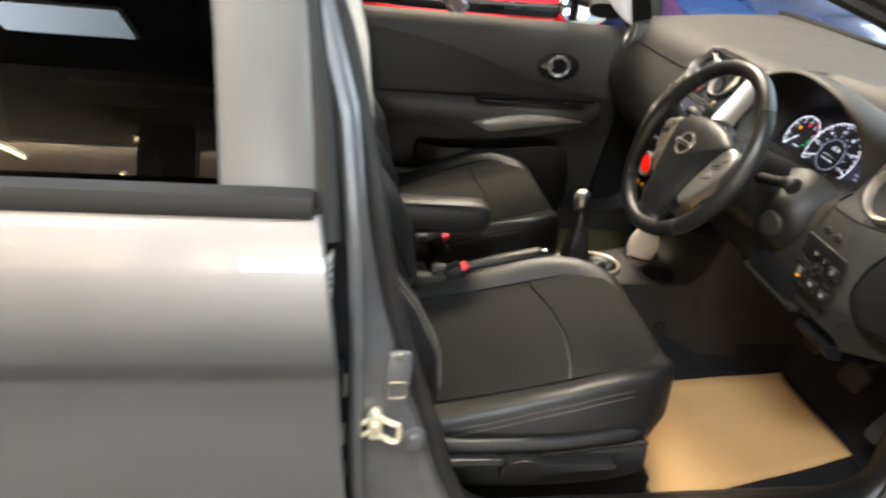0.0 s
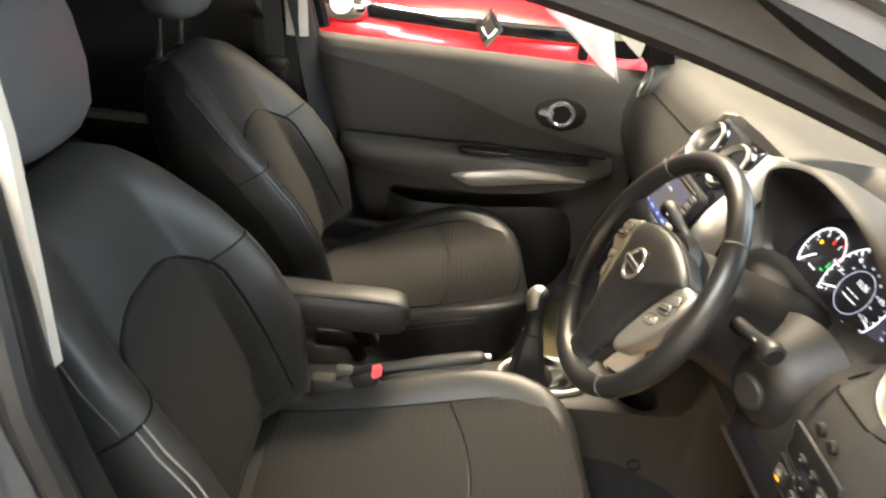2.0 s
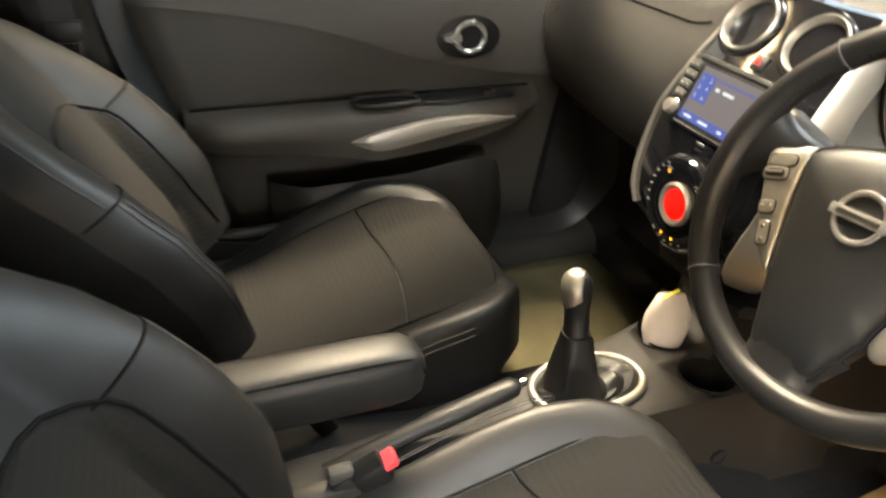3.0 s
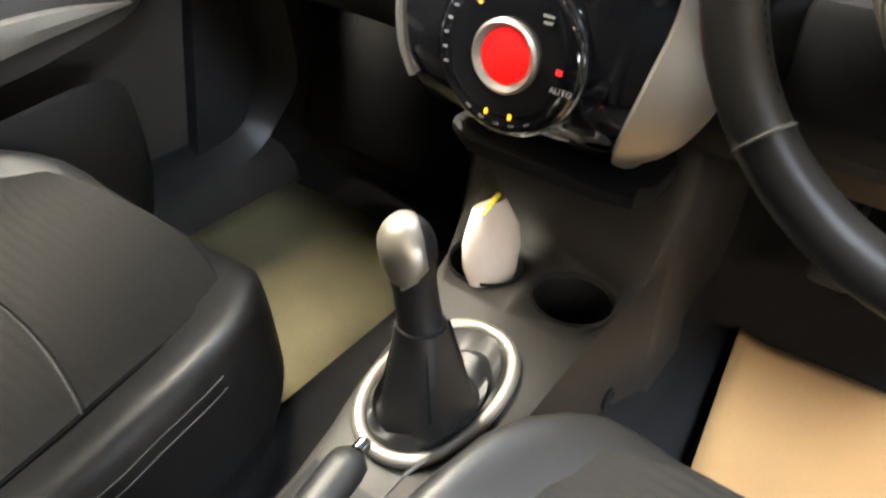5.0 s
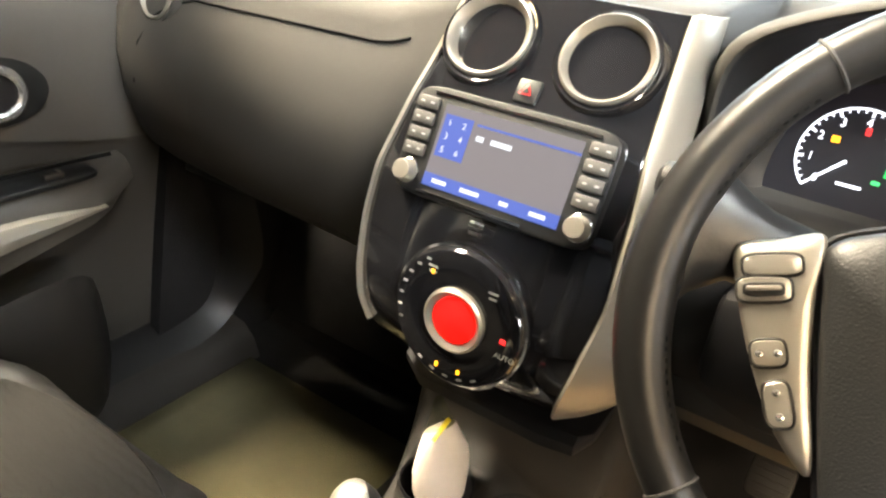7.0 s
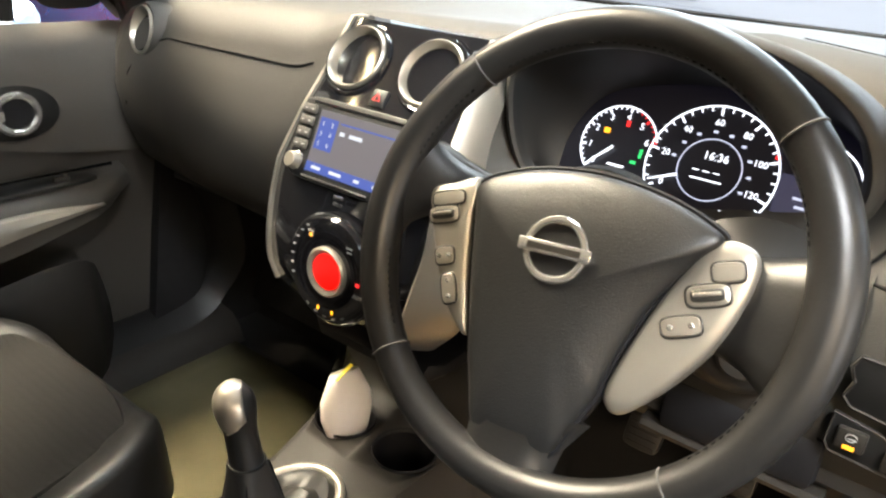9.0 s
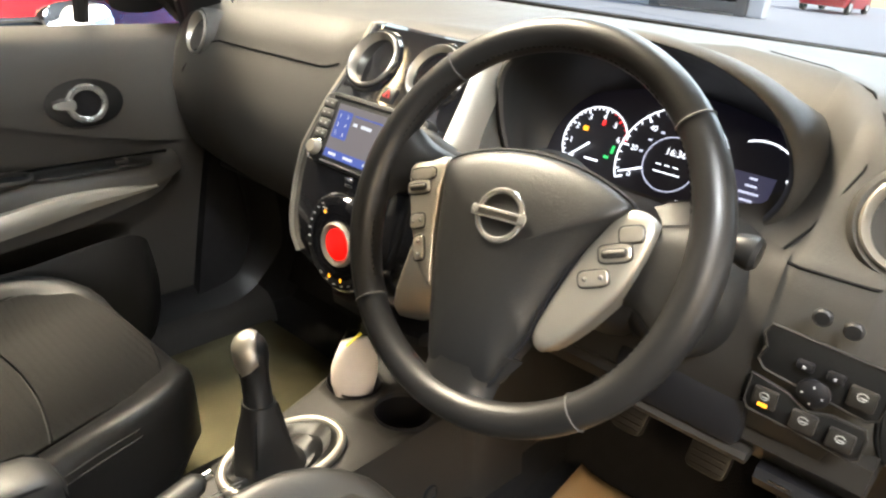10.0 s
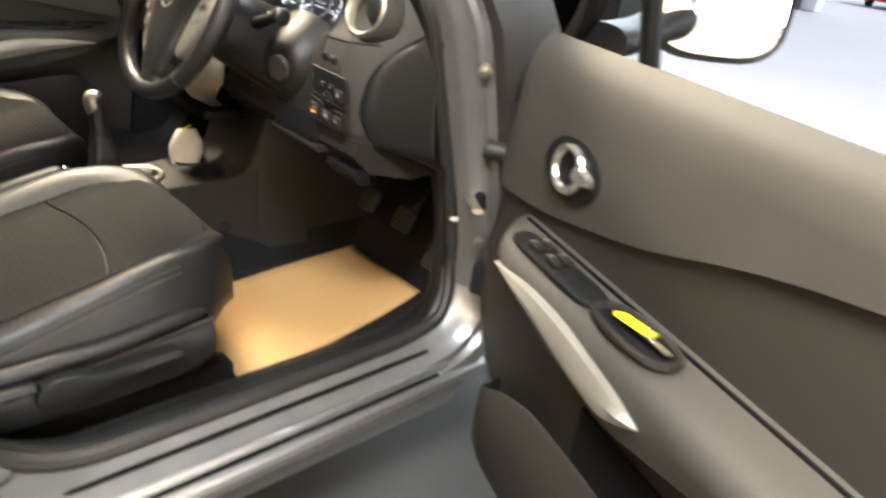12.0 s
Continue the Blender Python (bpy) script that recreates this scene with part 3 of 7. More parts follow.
    part("wiring_boot", tube(curve([(0.96, -0.73, 0.80), (0.985, -0.77, 0.798), (1.0, -0.81, 0.80), (1.005, -0.84, 0.80)], 14), [0.016, 0.019, 0.016, 0.019, 0.016, 0.019, 0.016, 0.019, 0.016, 0.019, 0.016, 0.019, 0.016, 0.016], 12), RUBBER, car, "ribbed rubber wiring boot")
    for z in (0.92, 0.55):
        part("door_hinge", box((0.995, -0.765, z), (0.05, 0.07, 0.065), 0.008, Euler((0, 0, 0.4)).to_matrix()), DARK, car, "dark door hinge")
    return car


car_body()


# ---- doors ----
CREASE = [(0.04, 0.945), (0.22, 0.92), (0.30, 0.903), (0.40, 0.878), (0.55, 0.822), (0.66, 0.80), (0.764, 0.775), (1.0, 0.757)]
PANEL_W = [(0.33, 0.672), (0.5, 0.658), (0.70, 0.652), (0.76, 0.648), (0.86, 0.641), (0.94, 0.643), (0.972, 0.650), (0.990, 0.662), (1.000, 0.676)]


def front_edge(z):
    return lerp([(0.33, 0.84), (0.44, 0.93), (0.53, 0.975), (0.64, 0.968), (0.75, 0.945), (0.91, 0.915), (1.01, 0.905)], z)


def rear_edge(z):
    return lerp([(0.33, 0.30), (0.42, 0.26), (0.465, 0.18), (0.55, 0.135), (0.655, 0.105), (0.77, 0.07), (0.88, 0.045), (1.01, 0.015)], z)


def car_door(side, label, driver):
    door = root("side_door", label, "car door", (1.03, side * 0.71, 0.7), "front doors")
    P = lambda x, w, z: V(x, side * w, z)

    def rows(lo, hi, n, shift):
        out = []
        for k in range(n):
            f = k / (n - 1)
            ring = []
            for j in range(31):
                u = j / 30
                x = 0.03 + u * 0.95
                z = lo(x) + (hi(x) - lo(x)) * f
                x = rear_edge(z) + (front_edge(z) - rear_edge(z)) * u
                z = lo(x) + (hi(x) - lo(x)) * f
                edge = max(0, 1 - min(u, 1 - u) / 0.03)
                ring.append(P(x, lerp(PANEL_W, z - lift * (z > 0.9)) + shift + 0.02 * edge * edge, z))
            out.append(ring)
        return out

    lift = 0.02 if driver else -0.012
    top = lambda x: 1.000 + lift
    crease = lambda x: smooth(CREASE, x, 0.03)
    up = rows(crease, top, 12, 0.0)
    up.append([P(p.x, 0.695, 0.990 + lift) for p in up[-1]])
    first = [V(p.x, p.y + side * 0.012, p.z - 0.002) for p in up[0]]
    part("upper_panel", loft([first] + up, closed=False, caps=False), SOFT, door, "charcoal soft-touch upper door panel")
    # darker colour carries the shade of the downward-facing lower panel
    part("lower_panel", loft(rows(lambda x: 0.35, lambda x: crease(x) + 0.004, 12, 0.010), closed=False, caps=False), SOFT_SHADE, door, "lower door panel coloured darker for shade under the crease")
    # armrest
    arm = []
    for x in span(0.10, 0.82, 25):
        f = smooth([(0.09, 0.2), (0.14, 0.92), (0.2, 1), (0.74, 1), (0.79, 0.7), (0.83, 0.15)], x, 0.01)
        out = 0.652 - 0.084 * f
        zt = 0.752
        zb = lerp([(0.1, 0.69), (0.3, 0.672), (0.455, 0.64), (0.6, 0.655), (0.75, 0.69), (0.83, 0.72)], x)
        arm.append([P(x, w, z) for w, z in ((0.666, zt), (out + 0.035, zt - 0.002), (out + 0.014, zt - 0.008), (out + 0.004, zt - 0.018), (out, zt - 0.034),
                                            (out + 0.002, (zt + zb) / 2 - 0.01), (out + 0.014, zb), (0.666, zb - 0.02))])
    part("armrest", loft(arm), SOFT, door, "padded armrest")
    part("armrest_gap", tube([P(x, 0.644, 0.7525) for x in span(0.11, 0.80, 14)], 0.0030, 6), SEAM, door)
    blade_top = curve([(0.395, 0.0, 0.692), (0.43, 0.0, 0.704), (0.48, 0.0, 0.714), (0.56, 0.0, 0.724), (0.65, 0.0, 0.724), (0.742, 0.0, 0.713)], 22)
    blade_low = curve([(0.395, 0.0, 0.690), (0.425, 0.0, 0.678), (0.455, 0.0, 0.671), (0.52, 0.0, 0.680), (0.62, 0.0, 0.697), (0.742, 0.0, 0.711)], 22)
    rings = []
    for a, b in zip(blade_top, blade_low):
        d = 0.010 * min(1, (a.z - b.z) / 0.02) + 0.002
        w = 0.568 - 0.004 * math.sin(math.pi * (a.x - 0.39) / 0.36)
        mid = (a + b) / 2
        rings.append([P(a.x, w + 0.012, a.z + 0.002), P(a.x, w - d * 0.6, a.z), P(mid.x, w - d, mid.z + 0.002), P(b.x, w - d * 0.5, b.z), P(b.x, w + 0.012, b.z - 0.002)])
    part("trim_blade", loft(rings), BLADE, door, "satin silver trim blade")
    sw = part("switch_panel", slab(ellipse(0.105, 0.024, 28, power=4), facing(P(0.645, 0.605, 0.7505), (0, -side * 0.05, 1), (0, side, 0)), 0.006, 0.003), DARK, door, "black window switch panel")
    for k in range(4 if driver else 1):
        part("switch", box(P(0.69 - 0.045 * (k // 2), 0.597 + 0.018 * (k % 2), 0.760), (0.026, 0.013, 0.010), 0.003), HARD, sw)
        part("switch_mark", box(P(0.698 - 0.045 * (k // 2), 0.597 + 0.018 * (k % 2), 0.7655), (0.004, 0.008, 0.001)), SATIN, sw)
    rim = [P(0.475 + a, 0.608 + b, 0.755) for a, b in ellipse(0.066, 0.028, 32, power=2.6)]
    cup = part("pull_cup", tube(rim, 0.0055, 8, True), HARD, door, "oval pull cup rim")
    # flat near-black plate in place of the cup's shaded depth
    part("cup_floor", slab(ellipse(0.064, 0.026, 28, power=2.6), facing(P(0.475, 0.608, 0.7515), (0, 0, 1), (0, 1, 0)), 0.002), VOID, cup)
    # map pocket
    lip = [(0.10, 0.575), (0.50, 0.574), (0.58, 0.570), (0.66, 0.542), (0.72, 0.505), (0.775, 0.465), (0.80, 0.45)] if driver else [(0.10, 0.600), (0.50, 0.612), (0.64, 0.630), (0.69, 0.626), (0.725, 0.603), (0.745, 0.565), (0.757, 0.515), (0.765, 0.46)]
    end = 0.80 if driver else 0.765
    pocket = []
    for x in span(0.24, end, 26):
        z1 = smooth(lip, x, 0.008)
        f = smooth([(0.22, 0.3), (0.30, 1), (end - 0.10, 1), (end - 0.04, 0.8), (end, 0.1)], x, 0.01)
        w = 0.665 - 0.105 * f
        pocket.append([P(x, w + 0.012, 0.37), P(x, w + 0.002, 0.40), P(x, w, (z1 + 0.4) / 2), P(x, w + 0.002, z1 - 0.006), P(x, w + 0.006, z1), P(x, w + 0.010, z1 - 0.006), P(x, w + 0.012, 0.42)])
    part("map_pocket", loft(pocket), HARD, door, "charcoal map pocket")
    # near-black box set behind the pocket to paint its inner shade
    part("pocket_shade", box(P(0.44, 0.653, 0.48), (0.28, 0.006, 0.16), 0.002), VOID, door)
    # release handle
    hp = facing(P(0.71 if driver else 0.657, 0.642, 0.865 if driver else 0.861), (0, -side, 0.08), (0, 0, 1))
    bz = part("handle_bezel", slab(ellipse(0.068, 0.043, 30), hp, 0.004, 0.003), DARK, door, "oval black handle recess")
    part("handle_ring", tube([hp @ V(a, b, 0.008) for a, b in ellipse(0.031, 0.029, 28)], 0.0065, 9, True), BRIGHT, bz, "chrome release handle ring")
    part("handle_lever", loft([[hp @ V(side * x, y * h, z) for y, z in ((-1, 0.006), (-0.6, 0.015), (0.6, 0.015), (1, 0.006))] for x, h in ((-0.058, 0.006), (-0.045, 0.011), (-0.028, 0.014), (-0.02, 0.010))]), BRIGHT, bz)
    # near-black disc paints the shade behind the handle ring
    part("handle_void", slab(ellipse(0.024, 0.023, 20), hp, 0.0055), VOID, bz)
    # shell, outer skin, frame
    zt = 0.995 if driver else 0.952
    prof = [(0.30, 0.745), (0.40, 0.775), (0.60, 0.790), (0.80, 0.795), (0.835, 0.800), (0.86, 0.812), (0.89, 0.810), (zt - 0.03, 0.795), (zt, 0.770)]
    skin = part("outer_skin", sheet(lambda z, u: P(rear_edge(z) - 0.03 + (front_edge(z) + 0.09 - rear_edge(z)) * u, lerp(prof, z), z), [z for z, _ in prof], span(0, 1, 9)), PAINT, door, "grey metallic outer skin")
    edge = [(front_edge(z), z) for z in span(0.36, zt - 0.006, 10)] + [(rear_edge(z), z) for z in span(zt - 0.006, 0.36, 10)]
    part("door_edge", loft([[P(x + (0.03 if x > 0.5 else -0.02) * f, w, z) for x, z in edge] for w, f in ((0.676, 0.0), (0.70, 0.3), (0.735, 0.4), (0.755, 1.2), (0.785, 1.4))], caps=False), JAMB, door, "painted door edge")
    frame_pts = [(0.895, 1.0), (0.842, 1.055), (0.775, 1.165), (0.69, 1.24), (0.58, 1.29), (0.43, 1.33), (0.25, 1.36), (0.08, 1.37), (-0.03, 1.35), (-0.05, 1.28), (-0.015, 1.18), (0.01, 1.08), (0.03, 0.99)]
    part("window_frame", tube([P(q.x, 0.722 - lean(q.y), q.y) for q in curve([(x, z, 0) for x, z in frame_pts], 60)], 0.017, 8, flat=1.3), DARK, door, "black window frame")
    part("frame_post", tube([P(0.70, 0.722, 0.99), P(0.682, 0.722 - lean(1.24), 1.24)], 0.014, 8), DARK, door)
    qg = part("quarter_glass", sheet(lambda u, v: P(0.70 + (0.18 - 0.17 * v) * u, 0.722 - lean(1.0 + 0.23 * v), 1.0 + 0.23 * v), span(0, 1, 2), span(0, 1, 3)), GLASS, door)
    qg.visible_shadow = False
    if not driver:
        wg = part("window_glass", sheet(lambda u, v: P(0.02 + 0.67 * u - 0.03 * v, 0.722 - lean(1.0 + 0.34 * v), 1.0 + 0.34 * v - 0.07 * u * v), span(0, 1, 3), span(0, 1, 3)), GLASS, door)
        wg.visible_shadow = False
    part("belt_strip", tube([P(x, 0.710, 0.984 + lift) for x in span(0.03, 0.70, 5)], 0.009, 6), RUBBER, door)
    # mirror
    mc = P(0.78, 0.888, 1.078)
    mp = facing(mc, (-1, -side * 0.28, 0.02))
    mh = part("mirror_housing", loft([[mp @ V(a * k, b * k, z) for a, b in ellipse(0.105, 0.072, 28, power=3.2)] for k, z in ((0.90, 0.006), (0.985, 0.012), (1.0, 0.0), (0.97, -0.04), (0.80, -0.08), (0.45, -0.10))]), DARK, door, "dark door mirror housing")
    part("mirror_glass", slab(ellipse(0.094, 0.062, 28, power=3.2), mp @ Matrix.Translation((0, 0, 0.008)), 0.003), MIRROR, mh, "door mirror glass")
    part("mirror_arm", loft([[P(xc + a, w, z + b) for a, b in ellipse(ha, hb, 20, power=2.6)] for w, xc, z, ha, hb in ((0.71, 0.80, 1.025, 0.055, 0.022), (0.735, 0.80, 1.028, 0.05, 0.021), (0.77, 0.805, 1.036, 0.042, 0.02), (0.81, 0.81, 1.05, 0.04, 0.024), (0.85, 0.815, 1.06, 0.035, 0.03))]), DARK, mh, "black mirror arm")
    if driver:
        door.matrix_basis = Matrix.Translation((1.03, -0.71, 0.7)) @ Euler((0, 0, radians(70))).to_matrix().to_4x4()
    return door


car_door(1, "closed passenger door with charcoal panel and silver blade", False)
car_door(-1, "open driver's door with charcoal panel and silver blade", True)


def rear_door(side):
    door = root("side_door", "closed rear door in grey metallic paint" if side < 0 else "closed rear door with dark inner panel", "car door", (-0.55, side * 0.76, 0.3), "rear doors")
    P = lambda x, w, z: V(x, side * w, z)
    fe = lambda z: lerp([(0.25, 0.02), (0.45, 0.01), (0.65, -0.02), (0.73, -0.024), (0.90, -0.038), (1.0, -0.05), (1.05, -0.06)], z)
    prof = [(0.25, 0.745), (0.35, 0.775), (0.55, 0.787), (0.75, 0.790), (0.825, 0.793), (0.842, 0.797), (0.856, 0.806), (0.875, 0.812), (0.92, 0.811), (0.97, 0.803), (1.01, 0.792), (1.036, 0.778)]
    part("outer_skin", sheet(lambda z, x: P(fe(z) + x, lerp(prof, z), z), [z for z, _ in prof], [0, -0.01, -0.2, -0.5, -0.8, -1.0]), PAINT, door, "grey metallic outer skin")
    part("skin_fold", loft([[P(fe(z), lerp(prof, z), z), P(fe(z) + 0.004, lerp(prof, z) - 0.004, z), P(fe(z) + 0.002, lerp(prof, z) - 0.012, z), P(fe(z) - 0.012, lerp(prof, z) - 0.02, z), P(fe(z) - 0.02, 0.70, z)] for z in span(0.25, 1.036, 12)], closed=False, caps=False), JAMB, door, "folded painted door edge")
    part("window_ledge", loft([[P(x, w, z) for w, z in ((0.785, 1.034), (0.788, 1.044), (0.783, 1.058), (0.768, 1.062), (0.76, 1.04))] for x in (-0.062, -0.4, -1.05)]), RUBBER, door, "black window weatherstrip")
    part("frame_cover", loft([[P(x + dx, w, z) for dx, w in ((-0.155, 0.776 - lean(z)), (-0.145, 0.782 - lean(z)), (-0.07, 0.782 - lean(z)), (-0.06, 0.774 - lean(z)), (-0.07, 0.74 - lean(z)), (-0.15, 0.74 - lean(z)))] for x, z in ((0.0, 1.055), (-0.005, 1.2), (-0.02, 1.4))]), PILLAR_FILM, door, "satin grey window pillar cover")
    part("rubber_lip", tube([P(-0.046, 0.765, 1.0), P(-0.053, 0.764 - lean(1.1), 1.1), P(-0.075, 0.765 - lean(1.25), 1.25), P(-0.11, 0.765 - lean(1.4), 1.4)], 0.014, 8), RUBBER, door)
    wg = part("window_glass", sheet(lambda x, z: P(x, 0.764 - lean(z), z), (-0.15, -1.05), span(1.05, 1.40, 4)), DARKGLASS, door, "dark privacy glass")
    part("inner_panel", sheet(lambda x, z: P(x, lerp(PANEL_W, z), z), (-0.10, -0.5, -0.95), span(0.40, 1.008, 8)), HARD, door, "charcoal inner panel")
    part("inner_blade", loft([[P(x, w, z) for w, z in ((0.64, 0.735), (0.60, 0.74), (0.595, 0.725), (0.64, 0.715))] for x in (-0.75, -0.5, -0.30)]), SATIN, door)
    part("inner_armrest", box(P(-0.55, 0.63, 0.70), (0.5, 0.07, 0.07), 0.02), HARD, door)
    if side < 0:
        tag = part("tyre_label", slab([(-0.011, -0.042), (0.011, -0.042), (0.011, 0.042), (-0.011, 0.042)], facing(P(-0.043, 0.752, 0.935), (1, -0.35, 0)), 0.001), WHITE, door, "white printed label with grey bars")
        for k in range(6):
            part("label_bar", slab([(-0.008, -0.002), (0.005 + 0.003 * (k % 2), -0.002), (0.005 + 0.003 * (k % 2), 0.001), (-0.008, 0.001)], facing(P(-0.0415, 0.7525, 0.965 - 0.011 * k), (1, -0.35, 0)), 0.0006), HARD, tag)
        for z in (0.72, 0.80):
            # near-black block paints the shade of a latch opening
            slot = part("latch_slot", box(P(-0.03, 0.755, z), (0.02, 0.03, 0.05), 0.004), VOID, door)
            part("latch_loop", tube(curve([P(-0.019, 0.764, z + 0.016), P(-0.018, 0.768, z - 0.012), P(-0.020, 0.758, z - 0.019), P(-0.021, 0.746, z - 0.016)], 10), 0.0022, 6), STEEL, slot, "bright latch bar")
        part("door_bumper", turned([(0.015, 0), (0.015, 0.006), (0.010, 0.012), (0.002, 0.013)], facing(P(-0.022, 0.750, 0.640), (1, -0.5, 0)), 16), RUBBER, door, "round rubber door bumper")


rear_door(-1)
rear_door(1)


# ---- seats ----
def cushion_height(x, y):
    """Height of a seat cushion's top, x forward, y from its middle."""
    z = smooth([(0.05, 0.517), (0.15, 0.527), (0.25, 0.542), (0.38, 0.569), (0.46, 0.589), (0.52, 0.602), (0.56, 0.608), (0.588, 0.606), (0.608, 0.592), (0.622, 0.564), (0.632, 0.525), (0.638, 0.49)], x, 0.005)
    a = abs(y)
    bol = 0.036 * max(0.0, math.sin(min(1, max(0, (a - 0.155) / 0.075)) * math.pi * 0.6)) * smooth([(0.05, 0.0), (0.14, 0.15), (0.23, 0.45), (0.33, 0.8), (0.43, 1.0), (0.51, 0.75), (0.6, 0.1)], x, 0.02)
    drop = 0.10 * max(0.0, (a - 0.212) / 0.038) ** 2.2
    return z + bol - min(drop, 0.12)


def half_width(x):
    return lerp([(0.05, 0.235), (0.15, 0.245), (0.38, 0.255), (0.46, 0.251), (0.525, 0.237), (0.56, 0.216), (0.592, 0.184), (0.618, 0.145), (0.638, 0.10)], x)


def back_at(s, y, d, recline):
    """A place in the backrest: s up along it, y across, d forward of its middle sheet."""
    t = radians(recline)
    return V(0.075 - math.sin(t) * s + math.cos(t) * d, y, 0.555 + math.cos(t) * s + math.sin(t) * d)


def back_half(s):
    return lerp([(0.0, 0.215), (0.10, 0.245), (0.25, 0.25), (0.34, 0.238), (0.42, 0.205), (0.47, 0.175), (0.50, 0.14), (0.52, 0.10)], s)


def back_front(s, y):
    h = back_half(s)
    a = abs(y) / h
    mid = lerp([(0, 0.02), (0.12, 0.035), (0.3, 0.03), (0.42, 0.02), (0.48, 0.005), (0.52, -0.03)], s)
    bol = lerp([(0, 0.066), (0.1, 0.080), (0.2, 0.076), (0.28, 0.058), (0.34, 0.040), (0.40, 0.02), (0.46, 0.004), (0.52, 0)], s)
    k = min(1, max(0, (a - 0.48) / 0.40))
    f = mid + bol * math.sin(k * math.pi * 0.60)
    return f - 0.05 * max(0, (a - 0.86) / 0.14) ** 2


def car_seat(yc, label, driver):
    seat = root("front_seat", label, "car seat", (0.3, yc, 0.34), "front seats")
    low = 0.0 if driver else -0.023

    def M(p):
        """From the seat's own axes to the car's; the passenger cushion is shorter and wider towards the tunnel."""
        if driver:
            return V(p.x, p.y + yc, p.z)
        k = min(1, max(0, (p.x - 0.22) / 0.26))
        return V(p.x - 0.028 * k, p.y * (1 + (0.085 * k if p.y < 0 else 0)) + yc, p.z)

    cushion_top = lambda x, y: cushion_height(x, y) + low - (0 if driver else 0.045 * max(0, (0.25 - x) / 0.2) * min(1, max(0, (y - 0.10) / 0.10)) - 0.026 * math.sin(math.pi * min(1, max(0, (y - 0.10) / 0.15))) * smooth([(0.18, 0), (0.33, 0.75), (0.45, 1.0), (0.53, 0.55), (0.6, 0)], x, 0.015))
    back_point = lambda s, y, d: back_at(s, y * (1 + 0.10 * max(0, 1 - s / 0.42)) if driver and y < 0 else y, d, 23.0 if driver else 27.5)
    rings = []
    for x in [0.05, 0.08, 0.11, 0.14, 0.17, 0.2, 0.23, 0.26, 0.29, 0.32, 0.35, 0.38, 0.405, 0.43, 0.455, 0.48, 0.50, 0.52, 0.55, 0.575, 0.595, 0.608, 0.618, 0.626, 0.632, 0.638]:
        h = half_width(x)
        zl = lerp([(0.05, 0.45), (0.5, 0.45), (0.58, 0.45), (0.62, 0.45)], x)
        ring = [M(V(x, h * c, max(cushion_top(x, 0.25 * c), zl + 0.02))) for c in [-math.cos(k / 56 * math.pi) for k in range(57)]]
        xl = x - 0.05 * max(0, (x - 0.50) / 0.138)
        ring += [M(V(xl, h - 0.004, zl)), M(V(xl, h * 0.6, zl - 0.02)), M(V(xl, -h * 0.6, zl - 0.02)), M(V(xl, -h + 0.004, zl))]
        rings.append(ring)
    cu = part("cushion", loft(rings), LEATHER, seat, "black leather seat cushion", sharp=60)
    # cloth centre of the cushion, in two fields parted by an arc
    arc = lambda y: 0.43 - 1.1 * y * y
    cloth = sheet(lambda u, v: M(V(0.10 + (arc(v) - 0.104) * u, v, cushion_top(0.10 + (arc(v) - 0.104) * u, v) + 0.0035 - (0.006 if u == 0 or abs(v) > 0.164 else 0))), [0, 0.012] + span(0.06, 0.94, 13) + [0.988, 1], [-0.165, -0.162] + span(-0.15, 0.15, 21) + [0.162, 0.165])
    part("cushion_cloth", cloth, CLOTH_Y, cu, "ribbed charcoal cloth centre")
    front = sheet(lambda u, v: M(V(arc(v) + (0.602 - 1.7 * v * v - arc(v)) * u, v, cushion_top(arc(v) + (0.602 - 1.7 * v * v - arc(v)) * u, v) + 0.0035 - (0.006 if u == 1 or abs(v) > 0.1645 else 0))), [0, 0.03] + span(0.1, 0.9, 9) + [0.97, 1], [-0.165, -0.162] + span(-0.15, 0.15, 21) + [0.162, 0.165])
    part("front_cloth", front, CLOTH_Y, cu, "ribbed charcoal cloth front")
    seams = bmesh.new()
    tube([M(V(arc(y), y, cushion_top(arc(y), y) + 0.0030)) for y in span(-0.164, 0.164, 17)], 0.0016, 6, bm=seams)
    for s in (-1, 1):
        tube([M(V(x, s * 0.166, cushion_top(x, s * 0.166) + 0.0003)) for x in span(0.1, 0.50, 16)], 0.0018, 6, bm=seams)
    part("seam", seams, SEAM, cu)
    for s in (-1, 1):
        for dz in (0.0, 0.010):
            part("stitching", tube([M(V(x, s * (half_width(x) - 0.012 + dz * 0.35), cushion_top(x, s * 0.205 * half_width(x) / 0.25) - 0.008 - dz)) for x in span(0.13, 0.485, 18)], 0.0008, 5), STITCH, cu, "pale stitching")
    # backrest
    rings = []
    for s in [0.0, 0.02, 0.04, 0.06, 0.08, 0.10, 0.125, 0.15, 0.175, 0.20, 0.22, 0.24, 0.26, 0.28, 0.30, 0.32, 0.34, 0.36, 0.38, 0.40, 0.43, 0.46, 0.485, 0.505, 0.518]:
        h = back_half(s)
        db = lerp([(0, -0.06), (0.1, -0.085), (0.35, -0.10), (0.45, -0.10), (0.50, -0.085), (0.52, -0.06)], s)
        ring = [M(back_point(s, y, back_front(s, y))) for y in [-h * math.cos(k / 64 * math.pi) for k in range(65)]]
        ring += [M(back_point(s, h * c, db * d)) for c, d in ((1.0, 0.35), (0.97, 0.75), (0.8, 1.0), (0.4, 1.02), (0, 1.02), (-0.4, 1.02), (-0.8, 1.0), (-0.97, 0.75), (-1.0, 0.35))]
        rings.append(ring)
